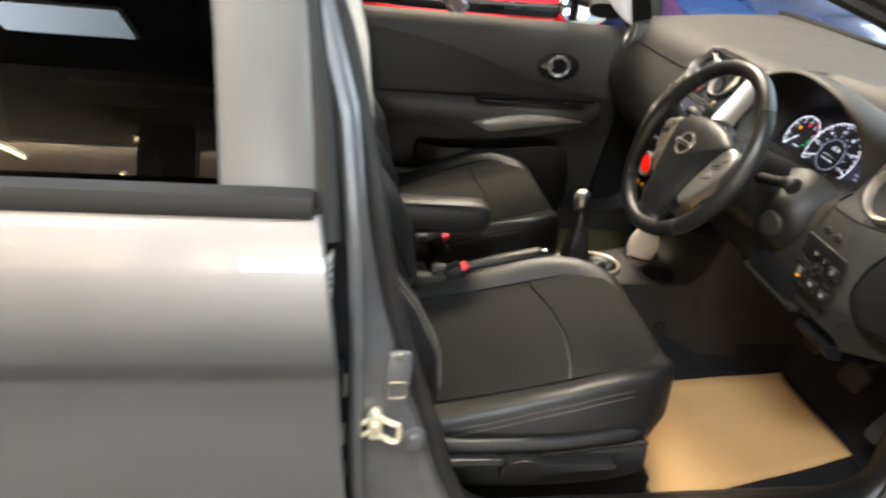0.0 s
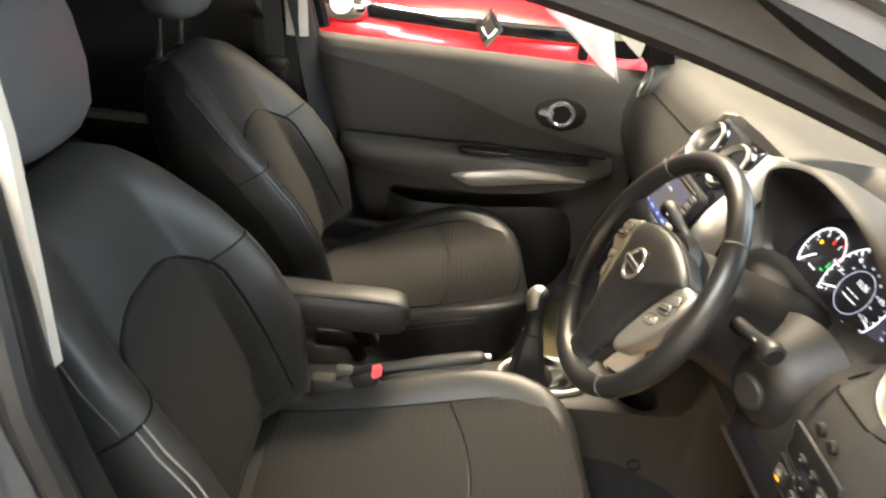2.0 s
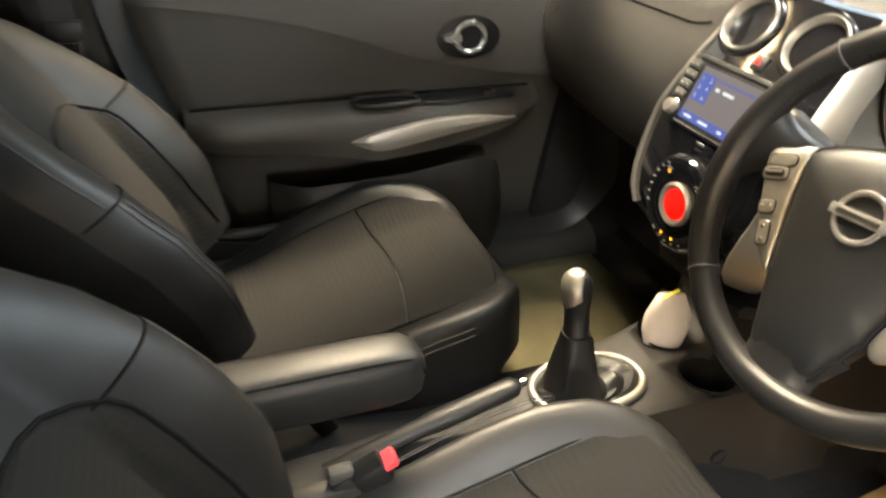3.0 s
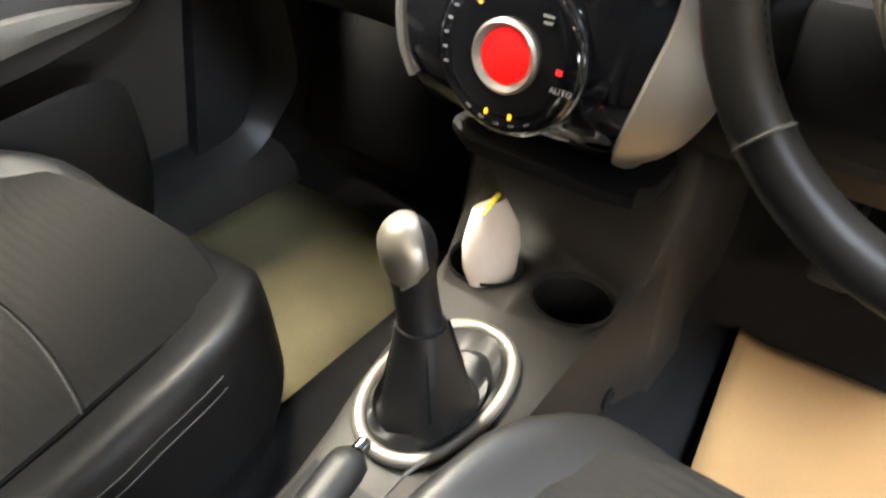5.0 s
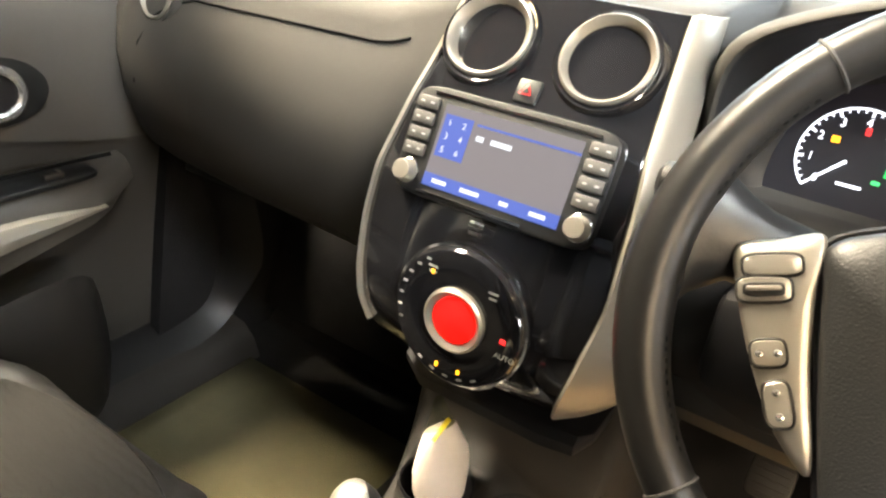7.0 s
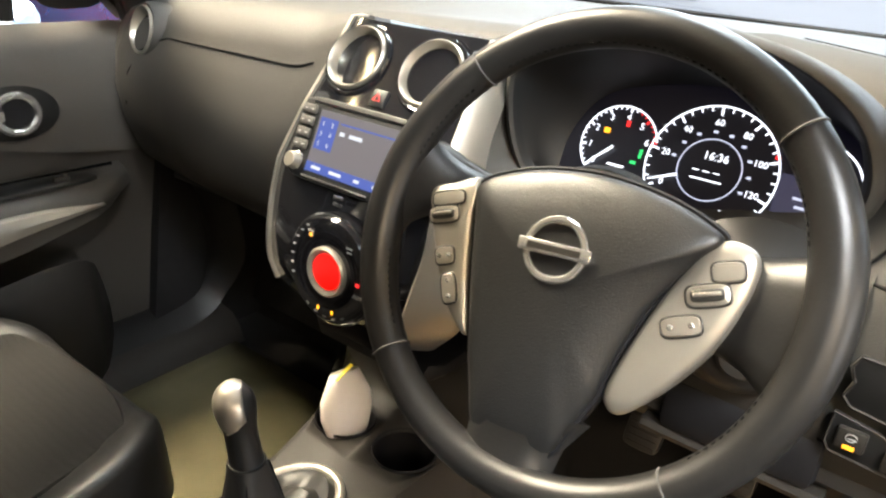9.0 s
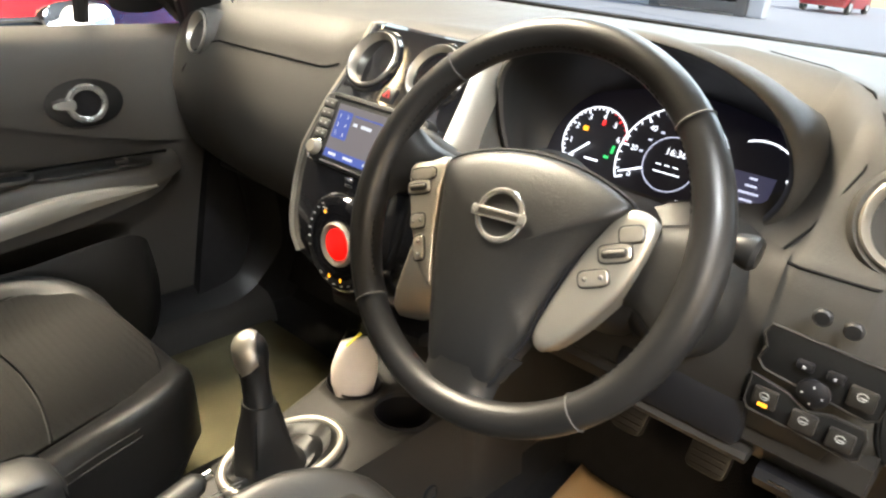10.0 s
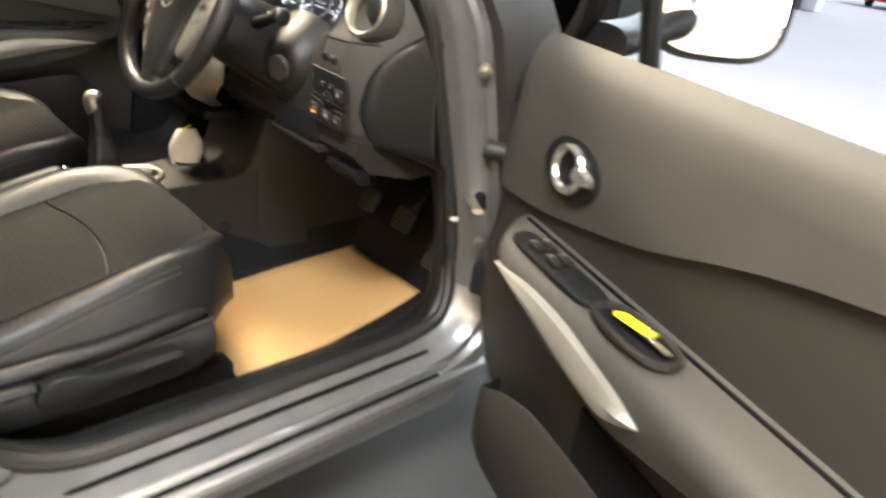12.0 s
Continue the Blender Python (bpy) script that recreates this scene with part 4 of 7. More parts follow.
    bk = part("backrest", loft(rings), LEATHER, seat, "black leather seat back", sharp=60)
    wid = lambda s: 0.145 * (1 - max(0, (s - 0.24) / 0.105) ** 2.4) ** 0.5 if s < 0.345 else 0.0
    ss = [0.02, 0.04, 0.06, 0.08, 0.1, 0.125, 0.15, 0.175, 0.2, 0.22, 0.24, 0.26, 0.28, 0.30, 0.32, 0.335, 0.342]
    pan = sheet(lambda s, v: M(back_point(s, v * wid(s), back_front(s, v * wid(s)) + 0.0035 - (0.006 if abs(v) > 0.99 or s > 0.341 else 0))), ss, span(-1, 1, 31))
    part("back_cloth", pan, CLOTH_Z, bk, "ribbed charcoal cloth back panel")
    seams = bmesh.new()
    edge = [(s, wid(s)) for s in ss]
    loop = [M(back_point(s, -w, back_front(s, -w) + 0.0)) for s, w in edge] + [M(back_point(s, w, back_front(s, w))) for s, w in edge[::-1]]
    tube(loop, 0.0026, 6, bm=seams)
    for sd in (-1, 1):
        tube([M(back_point(0.285, sd * y, back_front(0.285, sd * y) + 0.001)) for y in span(0.128, back_half(0.285) * 0.995, 10)], 0.0018, 5, bm=seams)
    part("seam", seams, SEAM, bk)
    for sd in (-1, 1):
        for q in (0.86, 0.895):
            # driver's outer bolster takes the lit copy of the thread
            part("stitching", tube([M(back_point(s, sd * back_half(s) * q, back_front(s, back_half(s) * q) + 0.001)) for s in span(0.02, 0.285, 16)], 0.0011, 5), LIT_STITCH if driver and sd < 0 else STITCH, bk, "pale stitching")
        part("stitching", tube([M(back_point(s, sd * back_half(s) * 0.93, back_front(s, back_half(s) * 0.93) + 0.0005)) for s in span(0.29, 0.46, 10)], 0.0014, 5), STITCH, bk, "pale stitching")
    # headrest
    rings = []
    hx, up, foot = (-0.155, 0.010, 1.013) if driver else (-0.195, 0.026, 0.978)
    for z, a, b in ((1.045, 0.030, 0.06), (1.050, 0.046, 0.098), (1.070, 0.056, 0.122), (1.12, 0.061, 0.132), (1.17, 0.059, 0.130), (1.215, 0.050, 0.118), (1.24, 0.038, 0.095), (1.25, 0.02, 0.06)):
        rings.append([V(hx - (z - 1.05) * 0.15 + c, yc + d, z + up) for c, d in ellipse(a, b, 26, power=2.7)])
    hd = part("headrest", loft(rings), HEAD_LEATHER, seat, "black leather headrest", sharp=60)
    for y in (-0.063, 0.063):
        part("post", tube([(hx - 0.027, yc + y, foot - 0.04), (hx - 0.015, yc + y, 1.06 + up)], 0.0058, 10), CHROME, hd, "chrome headrest post")
        part("collar", turned([(0.017, 0), (0.017, 0.008), (0.010, 0.014), (0.006, 0.014)], facing((hx - 0.022, yc + y, foot), (-0.15, 0, 1), (0, 1, 0)), 16), DARK, hd)
    # base
    side = -1 if driver else 1
    cov = []
    for x in span(0.06, 0.525, 16):
        zt = smooth([(0.05, 0.525), (0.12, 0.515), (0.22, 0.488), (0.34, 0.49), (0.46, 0.508), (0.55, 0.515)], x, 0.02)
        zb = smooth([(0.05, 0.44), (0.3, 0.415), (0.5, 0.425), (0.57, 0.47)], x, 0.02)
        cov.append([V(x, yc + side * w, z) for w, z in ((0.235, zt), (0.252, zt + 0.002), (0.262, zt - 0.008), (0.266, (zt + zb) / 2), (0.262, zb + 0.008), (0.25, zb), (0.235, zb))])
    sc = part("side_cover", loft(cov), DARK, seat, "black plastic seat side cover")
    # lighter bead added to draw a highlight along the cover
    part("cover_highlight", tube([r[1] + V(0, side * 0.004, 0.001) for r in cov], 0.0045, 8), HARD, sc, "bead added for the highlight along the cover's upper edge")
    part("cushion_roll", tube([V(x, yc + side * (half_width(x) + 0.004), lerp([(0.12, 0.515), (0.22, 0.512), (0.34, 0.520), (0.46, 0.532), (0.54, 0.525)], x)) for x in span(0.12, 0.52, 14)], [0.004] + [0.013] * 12 + [0.005], 10), LEATHER, cu, "leather roll along the cushion side")
    lever = [[V(x, yc + side * w, z + lerp([(0.25, 0), (0.36, 0.006), (0.5, 0.012)], x)) for w, z in ((0.262, 0.474 - h), (0.282, 0.472 - h), (0.288, 0.476), (0.284, 0.480 + h), (0.262, 0.482 + h))] for x, h in ((0.258, 0.006), (0.266, 0.018), (0.29, 0.024), (0.32, 0.018), (0.34, 0.009), (0.41, 0.008), (0.45, 0.007), (0.462, 0.002))]
    part("recline_lever", loft(lever), DARK, sc, "black seat height lever")
    part("tilt_lever", loft([[V(x, yc + side * w, z) for w, z in ((0.262, 0.492), (0.280, 0.492), (0.284, 0.499), (0.278, 0.506), (0.262, 0.506))] for x in (0.165, 0.175, 0.25, 0.258)]), DARK, sc)
    for y in (-0.2, 0.2):
        part("rail", box((0.30, yc + y, 0.365), (0.56, 0.045, 0.05), 0.006), DARK, seat, "black seat rail")
    part("frame", box((0.30, yc, 0.42), (0.46, 0.44, 0.07), 0.015), VOID, seat)
    if driver:
        ar = []
        for x in [0.0, 0.03, 0.1, 0.2, 0.27, 0.295, 0.308, 0.315]:
            e = lerp([(0.0, 0.9), (0.03, 1), (0.27, 1), (0.295, 0.93), (0.308, 0.75), (0.315, 0.4)], x)
            zm = lerp([(0.0, 0.70), (0.32, 0.698)], x)
            ar.append([V(x, -0.082 + a * e, zm + b * e) for a, b in ellipse(0.034, 0.037, 22, power=3.4)])
        part("armrest", loft(ar), LEATHER, seat, "black leather folding armrest", sharp=60)
        sm = bmesh.new()
        for y in (-0.108, -0.056):
            tube([(x, y, 0.7300) for x in span(0.0, 0.27, 8)] + [(0.294, y + 0.002, 0.7265), (0.307, y + 0.004, 0.716), (0.312, y + 0.006, 0.70)], 0.0018, 5, bm=sm)
        part("armrest_seam", sm, SEAM, seat)
    return seat


car_seat(-0.335, "driver's seat in black leather and ribbed cloth", True)
car_seat(0.335, "passenger seat in black leather and ribbed cloth", False)


def rear_bench():
    b = root("rear_bench", "dark rear bench seat behind the front seats", "car seat", (-0.9, 0, 0.34))
    part("bench_cushion", box((-0.78, 0, 0.47), (0.52, 1.22, 0.20), 0.05, segs=4), LEATHER, b)
    part("bench_back", box((-1.12, 0, 0.78), (0.16, 1.22, 0.62), 0.05, Euler((0, radians(-18), 0)).to_matrix(), 4), LEATHER, b)
    for y in (-0.36, 0.36):
        part("bench_headrest", box((-1.22, y, 1.12), (0.09, 0.26, 0.13), 0.035, segs=4), LEATHER, b)


rear_bench()


# ---- dashboard ----
DASH = {
    0.66: [(1.38, 1.070), (1.15, 1.054), (0.97, 1.035), (0.90, 1.028), (0.870, 1.01), (0.855, 0.985), (0.84, 0.95), (0.835, 0.90), (0.84, 0.84), (0.86, 0.78), (0.89, 0.745), (0.98, 0.73)],
    0.60: [(1.38, 1.073), (1.15, 1.064), (0.97, 1.045), (0.885, 1.037), (0.845, 1.015), (0.828, 0.985), (0.81, 0.95), (0.80, 0.90), (0.81, 0.84), (0.84, 0.775), (0.88, 0.74), (0.98, 0.725)],
    0.45: [(1.38, 1.075), (1.15, 1.069), (0.96, 1.052), (0.875, 1.043), (0.838, 1.015), (0.822, 0.988), (0.800, 0.95), (0.786, 0.90), (0.792, 0.84), (0.825, 0.77), (0.87, 0.735), (0.98, 0.72)],
    0.18: [(1.38, 1.075), (1.15, 1.074), (0.96, 1.060), (0.875, 1.055), (0.835, 1.028), (0.818, 0.993), (0.796, 0.95), (0.780, 0.90), (0.786, 0.84), (0.815, 0.77), (0.86, 0.73), (0.98, 0.72)],
    0.10: [(1.38, 1.075), (1.15, 1.076), (0.96, 1.066), (0.875, 1.070), (0.835, 1.058), (0.82, 1.02), (0.80, 0.97), (0.79, 0.90), (0.80, 0.84), (0.82, 0.77), (0.86, 0.72), (0.98, 0.70)],
    -0.12: [(1.38, 1.075), (1.15, 1.082), (0.97, 1.074), (0.885, 1.078), (0.845, 1.065), (0.83, 1.02), (0.815, 0.97), (0.80, 0.91), (0.795, 0.85), (0.79, 0.78), (0.80, 0.735), (0.98, 0.70)],
    -0.152: [(1.38, 1.075), (1.15, 1.084), (1.02, 1.078), (0.96, 1.082), (0.94, 1.06), (0.925, 1.01), (0.885, 0.955), (0.82, 0.925), (0.787, 0.87), (0.778, 0.81), (0.782, 0.755), (0.96, 0.725)],
    -0.20: [(1.38, 1.075), (1.15, 1.086), (1.03, 1.080), (0.97, 1.085), (0.945, 1.06), (0.93, 1.01), (0.89, 0.955), (0.82, 0.925), (0.785, 0.88), (0.772, 0.82), (0.775, 0.765), (0.95, 0.735)],
    -0.34: [(1.38, 1.075), (1.15, 1.092), (1.05, 1.090), (0.99, 1.095), (0.96, 1.07), (0.94, 1.01), (0.90, 0.955), (0.82, 0.925), (0.778, 0.89), (0.762, 0.83), (0.768, 0.775), (0.95, 0.745)],
    -0.46: [(1.38, 1.075), (1.15, 1.090), (1.02, 1.085), (0.95, 1.088), (0.92, 1.06), (0.90, 1.01), (0.86, 0.965), (0.80, 0.94), (0.768, 0.90), (0.757, 0.84), (0.765, 0.783), (0.95, 0.75)],
    -0.51: [(1.38, 1.075), (1.15, 1.086), (0.99, 1.080), (0.89, 1.080), (0.845, 1.055), (0.82, 1.01), (0.79, 0.965), (0.772, 0.945), (0.762, 0.90), (0.755, 0.84), (0.765, 0.785), (0.95, 0.75)],
    -0.575: [(1.38, 1.074), (1.15, 1.080), (0.98, 1.078), (0.875, 1.074), (0.832, 1.052), (0.808, 1.01), (0.783, 0.967), (0.770, 0.948), (0.760, 0.90), (0.756, 0.84), (0.768, 0.783), (0.95, 0.75)],
    -0.62: [(1.38, 1.073), (1.15, 1.074), (0.98, 1.068), (0.885, 1.066), (0.852, 1.045), (0.836, 1.01), (0.818, 0.97), (0.808, 0.95), (0.800, 0.90), (0.798, 0.84), (0.812, 0.78), (0.95, 0.74)],
    -0.668: [(1.38, 1.070), (1.15, 1.059), (1.0, 1.050), (0.94, 1.045), (0.912, 1.03), (0.902, 1.0), (0.895, 0.965), (0.890, 0.945), (0.888, 0.90), (0.890, 0.83), (0.90, 0.77), (0.98, 0.70)],
}


def dash_profile(y):
    keys = sorted(DASH)
    out = []
    for k in range(12):
        out.append((lerp([(q, DASH[q][k][0]) for q in keys], y), lerp([(q, DASH[q][k][1]) for q in keys], y)))
    return out


def dash_point(y, k):
    """A place on the dash at y, k along its profile from the windscreen down."""
    p = dash_profile(y)
    i = min(int(k), 10)
    f = k - i
    return V(p[i][0] * (1 - f) + p[i + 1][0] * f, y, p[i][1] * (1 - f) + p[i + 1][1] * f)


def vent(parent, place, normal, r, deep, name="air_vent", label="round air vent with satin ring", blades=4, up=(0, 0, 1), collar=SOFT_DIM):
    m = facing(place, normal, up)
    v = part(name, turned([(r * 1.34, -0.030), (r * 1.24, -0.003), (r * 1.14, 0.003), (r * 1.02, 0.002)], m, 40), collar, parent, label)
    part("ring", turned([(r * 1.04, -0.002), (r * 1.04, 0.005), (r * 0.99, 0.007), (r * 0.88, 0.002), (r * 0.82, -0.014)], m, 40), SATIN, v, "satin silver ring")
    part("throat", turned([(r * 0.83, -0.010), (r * 0.81, -deep - 0.01), (0.001, -deep - 0.01)], m, 30), VOID, v)
    t = r * 0.8
    for k in range(blades):
        y = t * (-0.66 + 1.32 * k / max(1, blades - 1))
        half = (t * t - y * y) ** 0.5 * 0.97
        part("blade", box(m @ V(0, y, -0.013), (half * 2, 0.003, 0.012), 0.001, (m.to_3x3() @ Euler((radians(28), 0, 0)).to_matrix())), DARK, v)
    if blades:
        part("divider", box(m @ V(0.0, 0, -0.009), (0.006, t * 1.9, 0.006), 0.001, m.to_3x3()), HARD, v)
    return v


def dashboard():
    d = root("dashboard", "charcoal dashboard with gloss black centre stack", "dashboard", (0.85, 0, 0.72))
    ys = sorted(set(list(DASH) + span(-0.66, 0.655, 60)))
    body = part("dash_body", loft([[dash_point(y, k) for k in (0, 0.5, 1, 1.5, 2, 2.5, 3, 3.5, 4, 4.5, 5, 5.5, 6, 6.5, 7, 7.5, 8, 8.5, 9, 9.5, 10, 10.5, 11)] for y in ys], closed=False, caps=False), SOFT_DIM, d, "charcoal soft dash moulding", sharp=70)
    gaps = []
    gaps.append(tube([dash_point(y, 5.0) + V(-0.001, 0, 0) for y in span(0.15, 0.47, 16)] + [dash_point(0.50, 5.2), dash_point(0.535, 5.7), dash_point(0.56, 6.5), dash_point(0.575, 7.5)], 0.0015, 6))
    gaps.append(tube([dash_point(y, 6.9) + V(-0.001, 0, 0) for y in span(-0.48, -0.615, 10)], 0.0015, 6))
    gaps.append(tube([dash_point(-0.36, 2.2), dash_point(-0.44, 2.6), dash_point(-0.50, 3.0), dash_point(-0.525, 3.6), dash_point(-0.525, 4.6), dash_point(-0.505, 5.8), dash_point(-0.487, 6.8)], 0.0015, 6))
    for g in gaps:
        part("panel_gap", g, SEAM, body)
    end_line = lambda k: smooth([(0.70, -0.667), (0.74, -0.645), (0.79, -0.612), (0.84, -0.601), (0.90, -0.609), (0.958, -0.637), (1.0, -0.664), (1.03, -0.667)], dash_point(-0.62, k).z, 0.01)
    part("end_cover", sheet(lambda k, f: dash_point(end_line(k) * (1 - f) - 0.667 * f, k) + V(-0.004 * min(1, f * 8), -0.003, 0), span(5.2, 10.8, 26), [0, 0.03, 0.12, 0.3, 0.5, 0.75, 1.0]), DARK, d, "rounded dark dash end cover")
    part("end_gap", tube([dash_point(end_line(k), k) + V(-0.001, 0, 0) for k in span(5.2, 10.8, 26)], 0.0022, 6), SEAM, d)
    part("lower_cover", sheet(lambda k, y: dash_point(y, k) + V(-0.0045, 0, 0), span(6.6, 10.6, 16), span(-0.500, -0.155, 14)), HARD, d, "darker cover below the column")
    part("knee_panel", loft([[V(x, y, z) for x, z in ((0.770, 0.795), (0.766, 0.77), (0.80, 0.735), (0.90, 0.71), (1.0, 0.72), (0.95, 0.78))] for y in (-0.615, -0.55, -0.40, -0.20, -0.14)]), HARD, d, "hard plastic knee panel")
    # solid block, coloured near-black as the cubby's inner shade
    part("cubby", box((0.769, -0.442, 0.788), (0.03, 0.135, 0.056), 0.010), VOID, d, "near-black block for the shade of an open cubby")
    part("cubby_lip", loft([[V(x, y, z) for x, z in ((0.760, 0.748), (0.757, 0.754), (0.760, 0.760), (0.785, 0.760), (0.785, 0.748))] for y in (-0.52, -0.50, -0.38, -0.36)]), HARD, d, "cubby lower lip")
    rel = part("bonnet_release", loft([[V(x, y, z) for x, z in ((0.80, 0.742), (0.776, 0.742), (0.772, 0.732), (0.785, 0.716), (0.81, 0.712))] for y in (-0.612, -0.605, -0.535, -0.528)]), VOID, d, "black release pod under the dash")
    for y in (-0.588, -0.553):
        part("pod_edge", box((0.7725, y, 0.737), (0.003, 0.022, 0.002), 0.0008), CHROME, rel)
    # solid block, its near-black colour stands in for shade by the column
    part("column_shade", box((0.792, -0.24, 0.845), (0.08, 0.09, 0.085), 0.012), VOID, d, "near-black block for the shade beside the column")
    part("glove_bottom", box((0.99, 0.37, 0.724), (0.20, 0.46, 0.012), 0.004), DARK, d)
    part("passenger_toe", box((1.14, 0.37, 0.58), (0.02, 0.5, 0.4), 0.004, Euler((0, radians(18), 0)).to_matrix()), CARPET, d)
    # vents at the ends
    ev = vent(d, (0.797, -0.580, 1.002), (-1, -0.10, 0.32), 0.0405, 0.012, blades=0)
    em = facing((0.797, -0.580, 1.002), (-1, -0.10, 0.32))
    part("flap", turned([(0.026, -0.016), (0.026, -0.011), (0.022, -0.007), (0.010, -0.004), (0.001, -0.0035)], em @ Euler((0.15, -0.2, 0)).to_matrix().to_4x4(), 30), DARK, ev, "round closed vent flap")
    for a in (35, 215):
        part("flap_pin", box(em @ V(0.029 * math.cos(radians(a)), 0.029 * math.sin(radians(a)), -0.011), (0.010, 0.006, 0.006), 0.002, em.to_3x3() @ Euler((0, 0, radians(a))).to_matrix()), HARD, ev)
    vent(d, (0.822, 0.536, 0.991), (-1, 0.15, 0.25), 0.036, 0.012, blades=3)
    # blank round cover on the knee side
    cm = facing((0.727, -0.437, 0.879), (-1, -0.35, -0.10))
    part("column_surround", turned([(0.085, -0.075), (0.062, -0.035), (0.046, -0.010), (0.034, -0.002), (0.025, -0.001), (0.001, -0.001)], cm, 32), DARK, d, "rounded surround below the column")
    part("round_cover", turned([(0.023, -0.002), (0.023, 0.003), (0.020, 0.006), (0.001, 0.0065)], cm, 28), HARD, d, "round blanking cover")
    # start button
    sb = part("start_button", turned([(0.0142, -0.01), (0.0142, 0.004), (0.0122, 0.006), (0.0122, 0.003)], facing((0.776, -0.178, 0.899), (-1, 0, 0.25)), 24), SATIN, d, "start button with lit red cap")
    part("button_cap", turned([(0.0117, 0), (0.0117, 0.006), (0.0105, 0.0075), (0.001, 0.008)], facing((0.776, -0.178, 0.899), (-1, 0, 0.25)), 22), RED_GLOW, sb)
    part("button_lamp", box((0.775, -0.180, 0.9145), (0.003, 0.004, 0.003)), AMBER, sb)
    return d


dashboard()


def switch_panel():
    p = root("switch_panel", "driver's switch panel with mirror joystick and buttons", "switch panel", (0.757, -0.56, 0.83))
    m = facing((0.752, -0.556, 0.858), (-1, -0.02, -0.04))
    # flat coordinates: across to the right, up
    top = [(-0.045, 0.022), (-0.05, 0.034), (-0.046, 0.044), (0.046, 0.040), (0.052, 0.030), (0.050, -0.004), (0.042, -0.010), (0.012, -0.006), (0.0, -0.016), (-0.012, -0.004), (-0.042, 0.0), (-0.049, 0.008)]
    low = [(-0.050, -0.008), (-0.018, -0.014), (0.0, -0.024), (0.018, -0.018), (0.044, -0.018), (0.047, -0.026), (0.046, -0.046), (0.040, -0.051), (-0.046, -0.044), (-0.051, -0.036)]
    part("upper_plate", slab(top, m, 0.004, 0.002), DARK, p)
    part("lower_plate", slab(low, m, 0.004, 0.002), DARK, p)
    for pts in (top, low):
        part("bezel", tube([m @ V(x, y, 0.004) for x, y in pts], 0.0013, 6, True), HARD, p, "thin raised bezel")
    j = part("joystick", turned([(0.0135, 0.003), (0.0135, 0.007), (0.010, 0.010), (0.001, 0.011)], m @ Matrix.Translation((0, -0.003, 0)), 22), VOID, p, "mirror joystick")
    for a in range(4):
        part("arrow_mark", box(m @ V(0.008 * math.cos(a * math.pi / 2), -0.003 + 0.008 * math.sin(a * math.pi / 2), 0.0105), (0.0014, 0.0014, 0.001), 0, m.to_3x3()), DIM_SYMBOL, j)
    for x in (-0.012, 0.012):
        part("selector", box(m @ V(x, 0.019, 0.006), (0.014, 0.009, 0.006), 0.002, m.to_3x3()), VOID, p)
        part("selector_mark", box(m @ V(x, 0.019, 0.0095), (0.0022, 0.0022, 0.001), 0, m.to_3x3()), DIM_SYMBOL, p)
    for x, y, lit in ((-0.034, -0.026, True), (0.0, -0.033, False), (0.030, -0.035, False), (0.034, 0.010, False)):
        b = part("button", box(m @ V(x, y, 0.006), (0.021, 0.019, 0.006), 0.002, m.to_3x3()), HARD, p, "square push button")
        part("symbol", tube([m @ V(x + 0.004 * math.cos(t), y + 0.003 + 0.0035 * math.sin(t), 0.0093) for t in span(0.3, 5.5, 10)], 0.0004, 5), DIM_SYMBOL, b)
        part("symbol_bar", box(m @ V(x + 0.001, y + 0.002, 0.0092), (0.006, 0.0009, 0.0006), 0, m.to_3x3()), DIM_SYMBOL, b)
        if lit:
            part("lamp", box(m @ V(x, y - 0.006, 0.0093), (0.008, 0.003, 0.001), 0, m.to_3x3()), AMBER, b, "amber lamp")
    for x, y in ((-0.012, 0.064), (0.012, 0.062)):
        part("trip_button", turned([(0.0078, 0), (0.0078, 0.003), (0.006, 0.005), (0.001, 0.0052)], m @ Matrix.Translation((x, y, 0)), 16), DARK, p, "small round button")


switch_panel()


